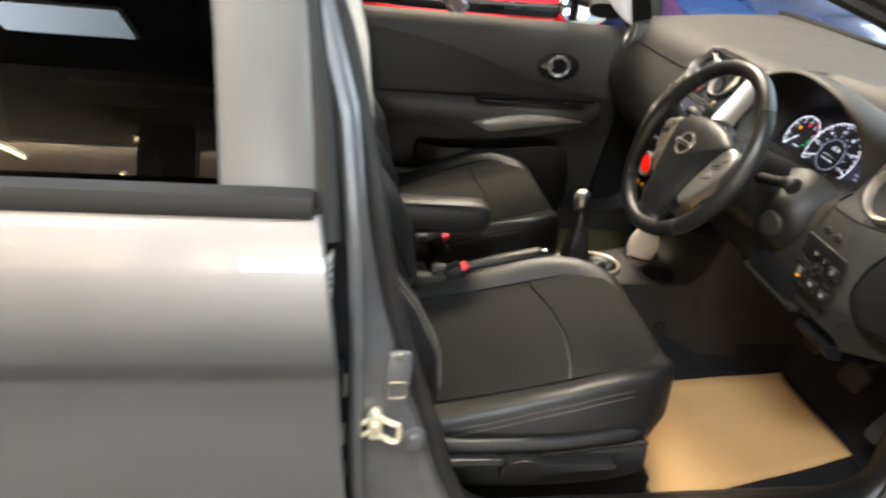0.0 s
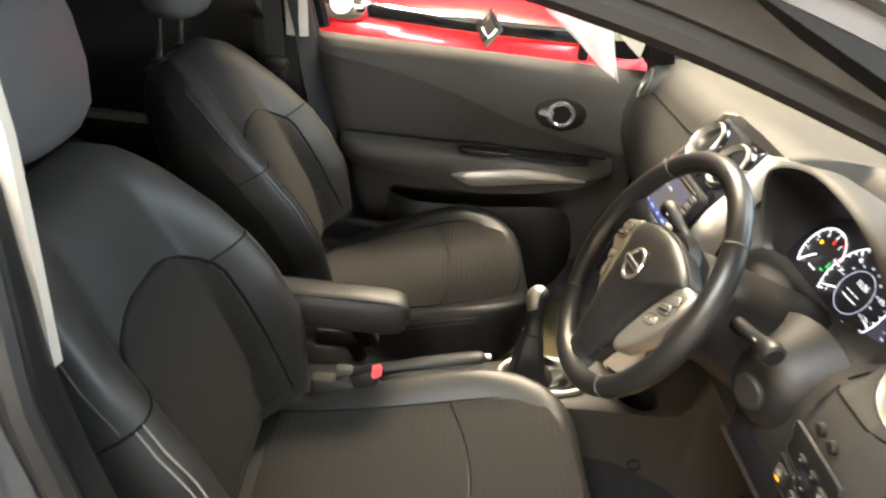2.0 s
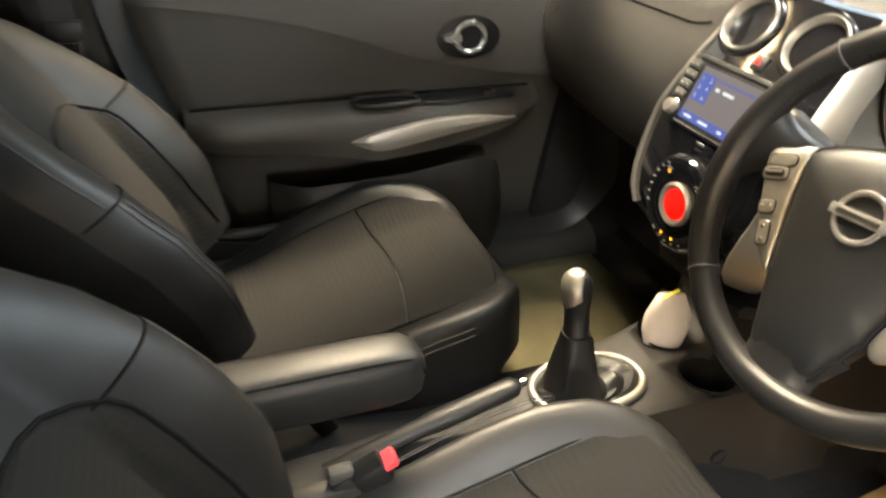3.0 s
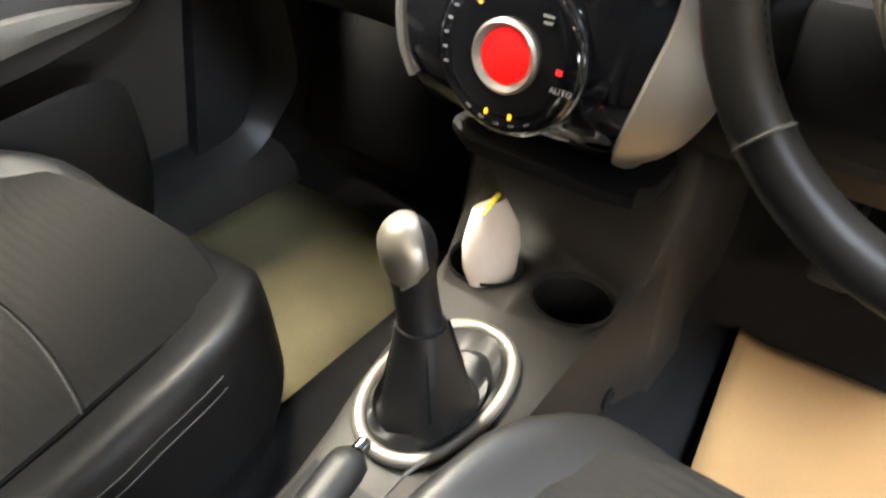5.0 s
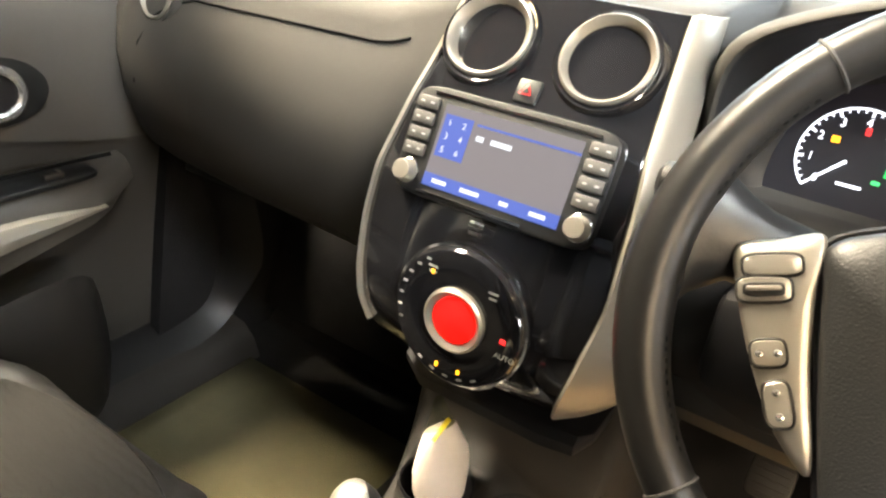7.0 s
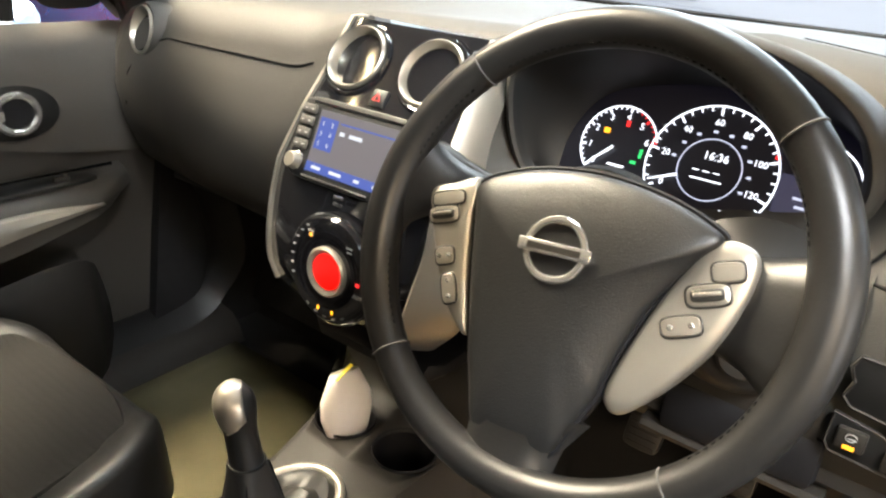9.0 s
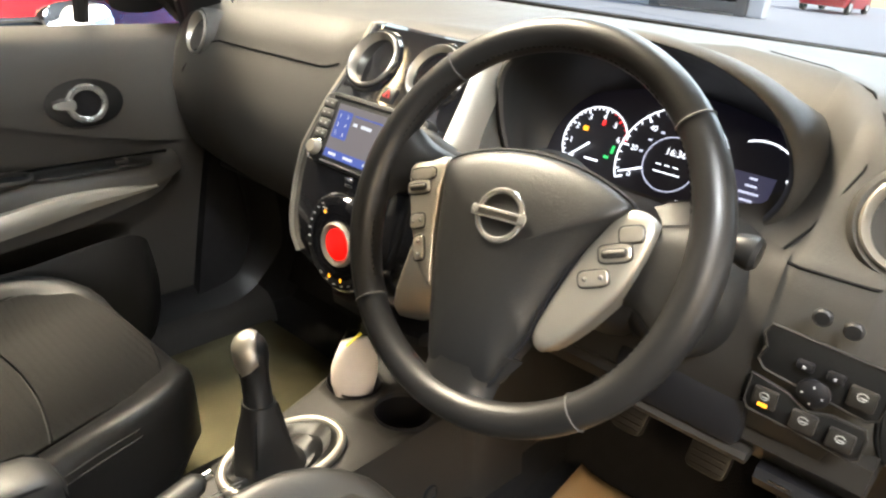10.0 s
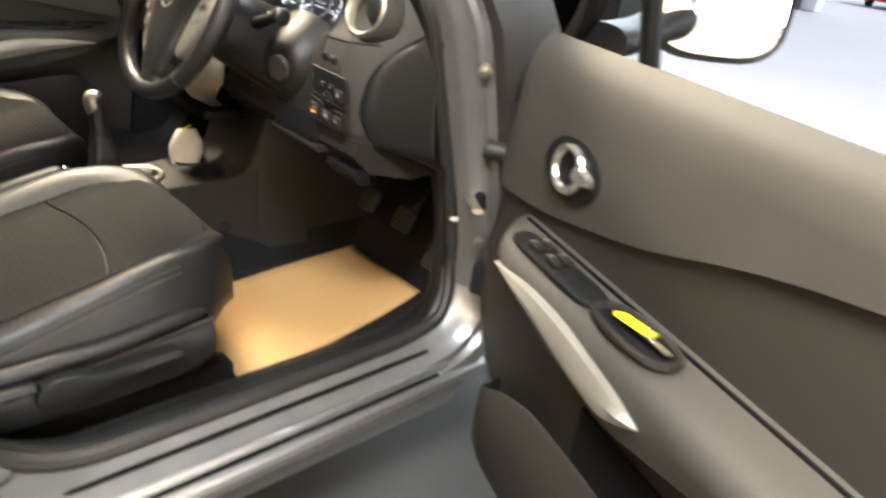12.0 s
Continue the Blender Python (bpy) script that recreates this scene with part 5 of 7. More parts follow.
def instrument_cluster():
    c = root("instrument_cluster", "lit instrument cluster under a curved hood", "instrument cluster", (0.87, -0.31, 0.98))
    lip = [(-0.150, 0.945), (-0.140, 1.0), (-0.155, 1.055), (-0.222, 1.090), (-0.297, 1.106), (-0.385, 1.096), (-0.448, 1.062), (-0.474, 1.012), (-0.464, 0.965), (-0.43, 0.940), (-0.30, 0.925), (-0.18, 0.930)]
    base = curve([(y, z, 0) for y, z in lip], 60, True)
    cy, cz = -0.31, 1.0

    def ring(k, dx, flat=0.0):
        out = []
        for q in base:
            y, z = cy + (q.x - cy) * k, cz + (q.y - cz) * k
            out.append(V(0.795 + 0.28 * (1.1 - z) + dx, y, z - flat * max(0, z - 1.03)))
        return out

    inner_edge = [(-0.188, 0.94), (-0.190, 0.985), (-0.215, 1.022), (-0.265, 1.040), (-0.325, 1.048), (-0.39, 1.042), (-0.445, 1.028), (-0.470, 1.0), (-0.466, 0.963), (-0.44, 0.938), (-0.30, 0.922), (-0.21, 0.926)]
    plane = lambda z: 0.874 + 0.42 * (z - 0.98)
    inner = [V(plane(q.y), q.x, q.y) for q in curve([(y, z, 0) for y, z in inner_edge], 60, True)]
    near = ring(0.955, 0.012)
    blend = lambda f: [p.lerp(q, f) for p, q in zip(near, inner)]
    part("hood", loft([ring(1.0, 0.20, 0.9), ring(1.09, 0.11, 0.42), ring(1.10, 0.05, 0.12), ring(1.065, 0.010), ring(1.035, 0.000), ring(1.005, -0.002), ring(0.985, 0.002)], caps=False), SOFT_DIM, c, "charcoal cluster hood", sharp=60)
    part("hood_lining", loft([ring(0.986, 0.0015), ring(0.965, 0.008), ring(0.955, 0.012), blend(0.3), blend(0.65), inner], caps=False), DARK, c, "black inside of the hood", sharp=60)
    face = [p + V(0.0015, 0, 0) for p in inner]
    bm = bmesh.new()
    bm.faces.new([bm.verts.new(p) for p in face])
    part("face", bm, DIALFACE, c, "black dial face")
    n = V(-1, 0, 0.42).normalized()
    spot = lambda y, z: V(plane(z), y, z)

    def dial(y, z, r, a0, a1, ticks, major, numbers, size, name, needle, red_from=9, inner=0):
        m = facing(spot(y, z), n)
        g = part(name, tube([m @ V(r * math.sin(radians(a)), r * math.cos(radians(a)), 0.001) for a in span(a0, a1, 40)], 0.0008, 5), ICE, c, "white lit dial ring")
        tk, rd = bmesh.new(), bmesh.new()
        for k in range(ticks + 1):
            a = radians(a0 + (a1 - a0) * k / ticks)
            ln = 0.14 if k % major == 0 else 0.08
            q = m @ V(r * (1 - ln / 2) * math.sin(a), r * (1 - ln / 2) * math.cos(a), 0.001)
            box(q, (0.0012 if k % major else 0.0019, r * ln, 0.0006), 0, m.to_3x3() @ Euler((0, 0, -a)).to_matrix(), bm=rd if k / ticks > red_from else tk)
        if red_from < 1:
            part("red_ticks", rd, RED_LAMP, g)
        else:
            rd.free()
        tagged(part("ticks", tk, ICE, g), kind="stuff")
        for k, t in enumerate(numbers):
            a = radians(a0 + (a1 - a0) * k / (len(numbers) - 1))
            if t:
                lettering(t, size, m @ Matrix.Translation((r * 0.74 * math.sin(a), r * 0.74 * math.cos(a), 0.001)), ICE, g, "number")
        if inner:
            part("inner_ring", tube([m @ V(inner * math.sin(t), inner * math.cos(t), 0.001) for t in span(0, math.tau * 0.98, 36)], 0.0006, 5, True), ICE_DIM, g)
        a = radians(needle)
        lo = inner or r * 0.12
        part("needle", tube([m @ V(lo * math.sin(a), lo * math.cos(a), 0.004), m @ V(r * 0.93 * math.sin(a), r * 0.93 * math.cos(a), 0.004)], [0.0013, 0.0007], 6), ICE, g, "white lit needle")
        return m, g

    mt, gt = dial(-0.243, 0.978, 0.040, -135, 75, 24, 4, ["0", "1", "2", "3", "4", "5", "6"], 0.0095, "rev_counter", -135, 0.72)
    ms, gs = dial(-0.338, 0.975, 0.062, -118, 145, 28, 4, ["0", "20", "40", "60", "80", "100", "120", "140"], 0.0090, "speedometer", -113, inner=0.030)
    lettering("16:36", 0.011, ms @ Matrix.Translation((0.003, 0.013, 0.001)), ICE, gs, "clock_digits")
    part("trip_dashes", merge(merge(merge(box(ms @ V(-0.012, -0.002, 0.001), (0.006, 0.001, 0.0005), 0, ms.to_3x3()), box(ms @ V(-0.002, -0.002, 0.001), (0.006, 0.001, 0.0005), 0, ms.to_3x3())), box(ms @ V(0.008, -0.002, 0.001), (0.006, 0.001, 0.0005), 0, ms.to_3x3())), box(ms @ V(0.0, -0.010, 0.001), (0.030, 0.0012, 0.0005), 0, ms.to_3x3())), ICE, gs)
    for k in range(9):
        a = radians(-80 + k * 24)
        part("inner_mark", box(ms @ V(0.037 * math.sin(a), 0.037 * math.cos(a), 0.001), (0.0042, 0.0024, 0.0005), 0, ms.to_3x3()), ICE_DIM, gs)
    part("unit_bar", box(mt @ V(0.004, -0.021, 0.001), (0.018, 0.002, 0.0005), 0, mt.to_3x3()), ICE, gt)
    part("warning_lamp", box(mt @ V(-0.016, 0.012, 0.001), (0.006, 0.005, 0.0005), 0, mt.to_3x3()), AMBER, gt, "amber engine lamp")
    part("belt_lamp", box(mt @ V(0.004, 0.023, 0.001), (0.004, 0.006, 0.0005), 0, mt.to_3x3()), RED_LAMP, gt, "red lamp")
    part("eco_lamp", merge(box(mt @ V(0.026, -0.004, 0.001), (0.003, 0.009, 0.0005), 0, mt.to_3x3()), box(mt @ V(0.021, -0.014, 0.001), (0.006, 0.003, 0.0005), 0, mt.to_3x3())), GREEN, gt, "green lamps")
    mf = facing(spot(-0.425, 0.982), n)
    ga = part("fuel_gauge", tube([mf @ V(0.042 * math.sin(radians(a)), 0.040 * math.cos(radians(a)), 0.001) for a in span(-25, 95, 24)], 0.0009, 5), ICE, c, "white lit fuel arc")
    part("info_display", slab([(-0.024, -0.030), (0.020, -0.030), (0.022, 0.006), (-0.024, 0.006)], mf, 0.0006), glow("info display", (0.03, 0.03, 0.06), 0.8), ga)
    for k, w in enumerate((0.008, 0.012, 0.020, 0.013)):
        part("display_bar", box(mf @ V(0.001, 0.001 - 0.0075 * k, 0.0012), (w, 0.0022, 0.0004), 0, mf.to_3x3()), ICE_DIM, ga)
    part("fuel_arc", tube([mf @ V(0.026 + 0.010 * math.cos(t), -0.012 + 0.022 * math.sin(t), 0.001) for t in span(-1.1, 1.1, 12)], 0.0007, 5), ICE, ga)
    part("red_mark", box(mf @ V(0.028, -0.036, 0.001), (0.007, 0.0018, 0.0005), 0, mf.to_3x3()), RED_LAMP, ga)
    part("fuel_lamp", box(mf @ V(0.020, -0.043, 0.001), (0.003, 0.0045, 0.0005), 0, mf.to_3x3()), AMBER, ga)
    part("brake_lamp", box(mf @ V(-0.032, 0.018, 0.001), (0.004, 0.0035, 0.0005), 0, mf.to_3x3()), RED_LAMP, ga)


instrument_cluster()


def steering_column():
    c = root("steering_column", "black steering column shroud with two stalks", "steering column", (0.70, -0.33, 0.92))
    axis = V(0.91, 0, -0.415)
    o = V(0.622, -0.33, 0.958)
    rings = []
    for t, a, b in ((0.0, 0.045, 0.045), (0.02, 0.058, 0.055), (0.08, 0.068, 0.062), (0.16, 0.075, 0.072), (0.24, 0.08, 0.08)):
        m = facing(o + axis * t, axis)
        rings.append([m @ V(x, y, 0) for x, y in ellipse(a, b, 24, power=2.8)])
    part("shroud", loft(rings), DARK, c, "black column shroud")
    for tip, lab in ((V(0.68, -0.150, 0.981), "indicator"), (V(0.698, -0.497, 0.973), "wiper")):
        s = 1 if tip.y > -0.33 else -1
        root_p = V(0.705, -0.33 + s * 0.06, 0.945)
        pts = curve([root_p, root_p.lerp(tip, 0.5) + V(0, 0, 0.002), tip - V(0, s * 0.02, 0), tip], 12)
        st = part("stalk", tube(pts, [0.010, 0.010, 0.0095, 0.009, 0.009, 0.009, 0.0095, 0.011, 0.013, 0.0145, 0.0145, 0.011], 12), DARK, c, "black control stalk with round switch end")
        part("stalk_mark", box(tip + V(-0.0115, -s * 0.028, 0.003), (0.001, 0.006, 0.002), 0), DIM_SYMBOL, st)


steering_column()


def steering_wheel():
    w = root("steering_wheel", "black leather three-spoke steering wheel with silver spoke trims", "steering wheel", (0.60, -0.33, 0.976))
    m = facing((0.597, -0.335, 0.976), (-0.91, 0, 0.415))
    R, cyr = 0.1565, -0.004
    # thicker grips beside the spokes, thinner top and bottom
    rad = lambda a: 0.0138 + 0.0016 * max(0, math.cos(2 * (a - radians(6)))) ** 2
    on_rim = lambda a, t, r: m @ V((R + r * math.cos(t)) * math.cos(a), cyr + (R + r * math.cos(t)) * math.sin(a), r * 1.10 * math.sin(t) * (1.0 if math.sin(t) > 0 else 0.9))
    n = 88
    rim = part("rim", loft([[on_rim(k * math.tau / n, j * math.tau / 16, rad(k * math.tau / n)) for j in range(16)] for k in range(n)], loop=True), WHEEL_LEATHER, w, "worn black leather rim", sharp=70)
    for deg in (45, 135, 225, 314):
        a = radians(deg)
        part("rim_seam", tube([on_rim(a, t, rad(a) + 0.0002) for t in span(0, math.tau * 0.97, 18)], 0.0010, 5, True), STITCH, rim, "stitched rim seam")
    # inner stitching of the leather, in short runs between the spokes
    for a0, a1 in ((52, 128), (140, 165), (196, 218), (322, 344), (20, 40)):
        st = bmesh.new()
        k = a0
        while k < a1:
            tube([on_rim(radians(k), math.pi * 0.86, rad(radians(k)) + 0.0002), on_rim(radians(k + 1.1), math.pi * 0.86, rad(radians(k + 1.1)) + 0.0002)], 0.0006, 4, bm=st)
            k += 2.2
        tagged(part("inner_stitching", st, SEAM, rim), kind="stuff")
    # spokes
    for sd, ends in ((-1, ((0.090, 0.012, 0.020, -0.026), (0.112, 0.014, 0.021, -0.020), (0.124, 0.016, 0.023, -0.0135), (0.138, 0.014, 0.033, -0.008), (0.150, 0.008, 0.052, -0.004))),
                     (1, ((0.090, -0.002, 0.030, -0.026), (0.108, 0.000, 0.033, -0.019), (0.121, 0.000, 0.036, -0.0125), (0.136, -0.002, 0.043, -0.008), (0.150, -0.004, 0.058, -0.004)))):
        rings = [[m @ V(sd * x, y + h * c, zc + 0.010 * d) for c, d in ((-1, -0.3), (-0.86, 0.55), (-0.5, 0.9), (0, 1), (0.5, 0.9), (0.86, 0.55), (1, -0.3), (0.5, -1), (-0.5, -1))] for x, y, h, zc in ends]
        part("spoke", loft(rings), WHEEL_LEATHER, w, "leather spoke root", sharp=70)
    low = [[m @ V(x, y, z) for x, z in ((-hw, -0.014), (-hw * 0.85, 0.000), (-hw * 0.4, 0.006), (hw * 0.4, 0.006), (hw * 0.85, 0.000), (hw, -0.014))] for y, hw in ((-0.105, 0.048), (-0.128, 0.036), (-0.146, 0.034), (-0.158, 0.050))]
    part("lower_spoke", loft(low), WHEEL_LEATHER, w, sharp=70)
    # airbag pad
    out = [(-0.0845, 0.024), (-0.066, 0.0375), (-0.035, 0.0485), (0.004, 0.0540), (0.045, 0.0512), (0.078, 0.0425), (0.090, 0.034), (0.0775, 0.016), (0.0600, -0.022), (0.0495, -0.066), (0.0475, -0.084), (0.039, -0.108), (0.030, -0.133), (0.0, -0.1420), (-0.027, -0.139), (-0.040, -0.114), (-0.0545, -0.078), (-0.0705, -0.030), (-0.0800, 0.003)]
    base = curve([(x, y, 0) for x, y in out], 76, True)
    cx, cyy = 0.002, -0.030
    rings = [[m @ V(cx + (p.x - cx) * k, cyy + (p.y - cyy) * k, h) for p in base] for k, h in ((1.0, -0.024), (1.0, -0.0045), (0.992, -0.0012), (0.975, 0.0012), (0.93, 0.0040), (0.82, 0.0075), (0.62, 0.0112), (0.4, 0.0132), (0.15, 0.0138))]
    pad = part("airbag_pad", loft(rings), PAD, w, "charcoal airbag cover", sharp=70)
    part("pad_gap", tube([m @ V(cx + (p.x - cx) * 1.010, cyy + (p.y - cyy) * 1.010, -0.0048) for p in base], 0.0019, 6, True), VOID, pad)
    # silver trims
    left = [(-0.1235, 0.0115), (-0.105, 0.0215), (-0.0865, 0.0290), (-0.0820, 0.003), (-0.0722, -0.033), (-0.0570, -0.075), (-0.0570, -0.083), (-0.064, -0.080), (-0.080, -0.066), (-0.1005, -0.037), (-0.1155, -0.010)]
    right = [(0.0835, 0.0325), (0.0945, 0.0372), (0.1075, 0.0345), (0.1135, 0.0250), (0.1130, 0.004), (0.1060, -0.024), (0.0925, -0.052), (0.0780, -0.0745), (0.0650, -0.0885), (0.0550, -0.0875), (0.0515, -0.072), (0.0645, -0.014), (0.0785, 0.021)]
    for ic, pts in ((-1, left), (1, right)):
        c2 = (sum(p[0] for p in pts) / len(pts), sum(p[1] for p in pts) / len(pts))
        bs = curve([(x, y, 0) for x, y in pts], 60, True)
        rr = [[m @ V(c2[0] + (p.x - c2[0]) * k, c2[1] + (p.y - c2[1]) * k, h) for p in bs] for k, h in ((0.97, -0.024), (1.0, -0.008), (0.985, -0.0035), (0.95, -0.0012), (0.84, 0.0006), (0.5, 0.0012))]
        t = part("spoke_trim", loft(rr), SATIN, w, "satin silver spoke trim", sharp=70)
        if ic < 0:
            btn = [(-0.104, 0.0075, 0.026, 0.010, 21), (-0.1035, -0.0050, 0.024, 0.012, 21), (-0.0915, -0.0335, 0.0150, 0.0125, 24), (-0.0795, -0.0550, 0.0115, 0.0215, 27)]
        else:
            btn = [(0.0985, 0.0180, 0.018, 0.012, -22), (0.0920, 0.0010, 0.025, 0.0130, -24), (0.0835, -0.0220, 0.0235, 0.0120, -26)]
        for k, (x, y, a, b, deg) in enumerate(btn):
            tilt = Euler((0, 0, radians(-deg if ic > 0 else deg))).to_matrix() if ic < 0 else Euler((0, 0, radians(-deg))).to_matrix()
            q = part("button", loft([[m @ (V(x, y, h) + tilt @ V(u * f, v * f, 0)) for u, v in ellipse(a / 2, b / 2, 24, power=4)] for f, h in ((1.0, -0.002), (1.0, 0.0020), (0.93, 0.0027), (0.5, 0.0029))]), SATIN, t, "silver push button")
            part("button_groove", tube([m @ (V(x, y, 0.0013) + tilt @ V(u, v, 0)) for u, v in ellipse(a / 2 + 0.0006, b / 2 + 0.0006, 24, power=4)], 0.0008, 5, True), HARD, q)
            if k == 1:
                part("roller", loft([[m @ (V(x, y, h) + tilt @ V(u * f, v * f, 0)) for u, v in ellipse(a * 0.40, b * 0.30, 18, power=4)] for f, h in ((1.0, 0.002), (1.0, 0.0036), (0.85, 0.0042))]), HARD, q, "dark roller slot")
                part("roller_edge", box(m @ (V(x, y, 0.0046) + tilt @ V(0, b * 0.05, 0)), (a * 0.66, b * 0.20, 0.0022), 0.0009, m.to_3x3() @ tilt), SATIN, q)
            elif k > 1:
                for u in (-0.27, 0.27):
                    part("button_dimple", turned([(0.0020, 0.0), (0.0018, 0.0007), (0.0008, 0.0010)], facing(m @ (V(x, y, 0.0028) + tilt @ V(a * u * (b < a), b * u * (b >= a), 0)), (-0.91, 0, 0.415)), 10), BRIGHT, q)
    # emblem: plain ring and bar
    em = m @ Matrix.Translation((-0.005, -0.003, 0.0133)) @ Euler((0, 0, radians(5))).to_matrix().to_4x4()
    e = part("emblem_ring", tube([em @ V(0.0205 * math.cos(t), 0.0200 * math.sin(t), 0.001) for t in span(0, math.tau, 41)[:-1]], 0.0027, 8, True, 0.7), BRIGHT, w, "bright ring badge with a plain bar")
    part("emblem_bar", box(em @ V(0, 0, 0.0024), (0.0520, 0.0092, 0.0036), 0.0012, em.to_3x3()), BRIGHT, e)
    part("bar_print", box(em @ V(0, 0, 0.0043), (0.038, 0.0042, 0.0004), 0, em.to_3x3()), HARD, e, "dark unreadable print on the badge bar")
    part("pad_mark", box(m @ V(0.004, -0.070, 0.0098), (0.014, 0.0026, 0.0006), 0, m.to_3x3()), HARD, pad)
    part("back_boss", turned([(0.05, -0.06), (0.065, -0.03), (0.06, -0.016), (0.02, -0.012)], m, 24), DARK, w)


steering_wheel()


def stack_x(z):
    return lerp([(0.70, 0.790), (0.718, 0.762), (0.742, 0.718), (0.765, 0.702), (0.79, 0.699), (0.82, 0.703), (0.91, 0.724), (0.97, 0.757), (1.0, 0.780), (1.04, 0.807), (1.065, 0.824), (1.082, 0.842)], z)


def centre_stack():
    c = root("infotainment_stack", "gloss black centre stack with satin silver edges", "centre stack", (0.74, -0.01, 0.72))
    cy = -0.010
    HALF = [(0.71, 0.074), (0.74, 0.086), (0.77, 0.102), (0.80, 0.113), (0.86, 0.120), (0.92, 0.116), (0.97, 0.108), (1.02, 0.102), (1.06, 0.099), (1.078, 0.097)]
    half = lambda z: smooth(HALF, z, 0.008)
    rings = []
    for z in span(0.712, 1.066, 34):
        h, x = half(z), stack_x(z)
        bk = lerp([(0.70, 0.10), (1.0, 0.09), (1.066, 0.03)], z)
        rings.append([V(x + bk, cy + h, z), V(x + 0.004, cy + h, z), V(x, cy + h - 0.006, z), V(x - 0.004, cy + h * 0.5, z), V(x - 0.005, cy, z), V(x - 0.004, cy - h * 0.5, z), V(x, cy - h + 0.006, z), V(x + 0.004, cy - h, z), V(x + bk, cy - h, z)])
    fascia = part("fascia", loft(rings), PIANO, c, "piano black fascia")
    rr = []
    for z in span(0.765, 1.067, 30):
        h, x = half(z), stack_x(z)
        d, t = lerp([(0.76, 0.006), (0.9, 0.014), (1.08, 0.022)], z), lerp([(0.76, 0.0008), (0.82, 0.0026), (0.95, 0.0050), (1.08, 0.0065)], z)
        rr.append([V(x - 0.002, cy + h - 0.001, z), V(x - 0.003, cy + h + t * 0.4, z), V(x + 0.004, cy + h + t, z), V(x + d, cy + h + t + d * 0.15, z), V(x + d, cy + h - 0.003, z)])
    part("edge_trim", loft(rr), SATIN, c, "satin silver edge trim")
    INNER = [(0.716, 0.086), (0.735, 0.090), (0.76, 0.096), (0.80, 0.105), (0.86, 0.116), (0.92, 0.115), (0.97, 0.107), (1.02, 0.101), (1.08, 0.096)]
    OUTER = [(0.716, 0.092), (0.735, 0.112), (0.75, 0.128), (0.775, 0.145), (0.80, 0.152), (0.86, 0.150), (0.92, 0.138), (0.97, 0.127), (1.02, 0.120), (1.08, 0.114)]
    rr = []
    for z in span(0.717, 1.066, 40):
        x, a, b = stack_x(z), smooth(INNER, z, 0.006), smooth(OUTER, z, 0.006)
        d = lerp([(0.717, 0.012), (0.78, 0.05), (0.88, 0.045), (0.95, 0.03), (1.08, 0.03)], z)
        rr.append([V(x - 0.004, cy - a, z), V(x - 0.006, cy - a - 0.003, z), V(x - 0.002, cy - a - 0.007, z), V(x + d * 0.5, cy - (a + b) / 2 - 0.006, z), V(x + d, cy - b, z), V(x + d + 0.01, cy - b, z), V(x + d + 0.01, cy - a, z)])
    part("edge_trim", loft(rr), SATIN, c, "broad satin silver trim facing the driver")
    nrm = lambda z: V(-1, 0, (stack_x(z + 0.01) - stack_x(z - 0.01)) / 0.02)
    for s in (-1, 1):
        z = 1.026
        vent(c, V(stack_x(z) - 0.007, cy + 0.004 + s * 0.054, z), nrm(z), 0.0375, 0.03, blades=3, collar=PIANO)
    z = 0.992
    hz = part("hazard_button", box(V(stack_x(z) - 0.004, cy + 0.004, z), (0.008, 0.021, 0.021), 0.002, Euler((0, radians(35), 0)).to_matrix()), DARK, c, "hazard button with red triangle")
    mz = facing(V(stack_x(z) - 0.0080, cy + 0.004, z + 0.003), nrm(z))
    part("triangle", tube([mz @ V(*p, 0.0006) for p in ((-0.005, -0.004), (0.005, -0.004), (0, 0.005))], 0.0008, 5, True), RED_LAMP, hz)
    # radio and display
    zm = 0.940
    m = facing(V(stack_x(zm) - 0.006, cy, zm), V(-1, 0, 0.42))
    radio = part("radio", slab(ellipse(0.093, 0.047, 40, power=9), m @ Matrix.Translation((0, 0, -0.01)), 0.018, 0.003), DARK, c, "radio unit with lit display")
    part("display", slab([(-0.062, -0.036), (0.064, -0.036), (0.064, 0.034), (-0.062, 0.034)], m, 0.0084), SCREEN, radio, "lit grey-violet display")
    part("display_foot", slab([(-0.062, -0.036), (0.064, -0.036), (0.064, -0.025), (-0.062, -0.025)], m, 0.0088), SCREEN_BLUE, radio, "blue menu bar")
    part("display_head", slab([(-0.028, 0.0225), (0.064, 0.0225), (0.064, 0.0245), (-0.028, 0.0245)], m, 0.0088), SCREEN_BLUE, radio)
    part("preset_block", slab([(-0.059, -0.010), (-0.032, -0.010), (-0.032, 0.026), (-0.059, 0.026)], m, 0.0088), SCREEN_BLUE, radio)
    for k in range(6):
        lettering(str(k + 1), 0.0075, m @ Matrix.Translation((-0.053 + 0.014 * (k % 2), 0.019 - 0.0115 * (k // 2), 0.0091)), SCREEN_TEXT, radio, "preset_number")
    for x, t in ((-0.046, 0.014), (-0.016, 0.018), (0.016, 0.008), (0.046, 0.014)):
        part("menu_bar", box(m @ V(x, -0.0305, 0.0091), (t, 0.0035, 0.0003), 0, m.to_3x3()), SCREEN_TEXT, radio)
    for x, t in ((-0.022, 0.007), (-0.002, 0.019)):
        part("station_bar", box(m @ V(x, 0.013, 0.0091), (t, 0.0042, 0.0003), 0, m.to_3x3()), SCREEN_TEXT, radio)
    part("disc_slot", box(m @ V(0, 0.0405, 0.0085), (0.150, 0.0022, 0.001), 0, m.to_3x3()), CHROME, radio, "bright slot edge")
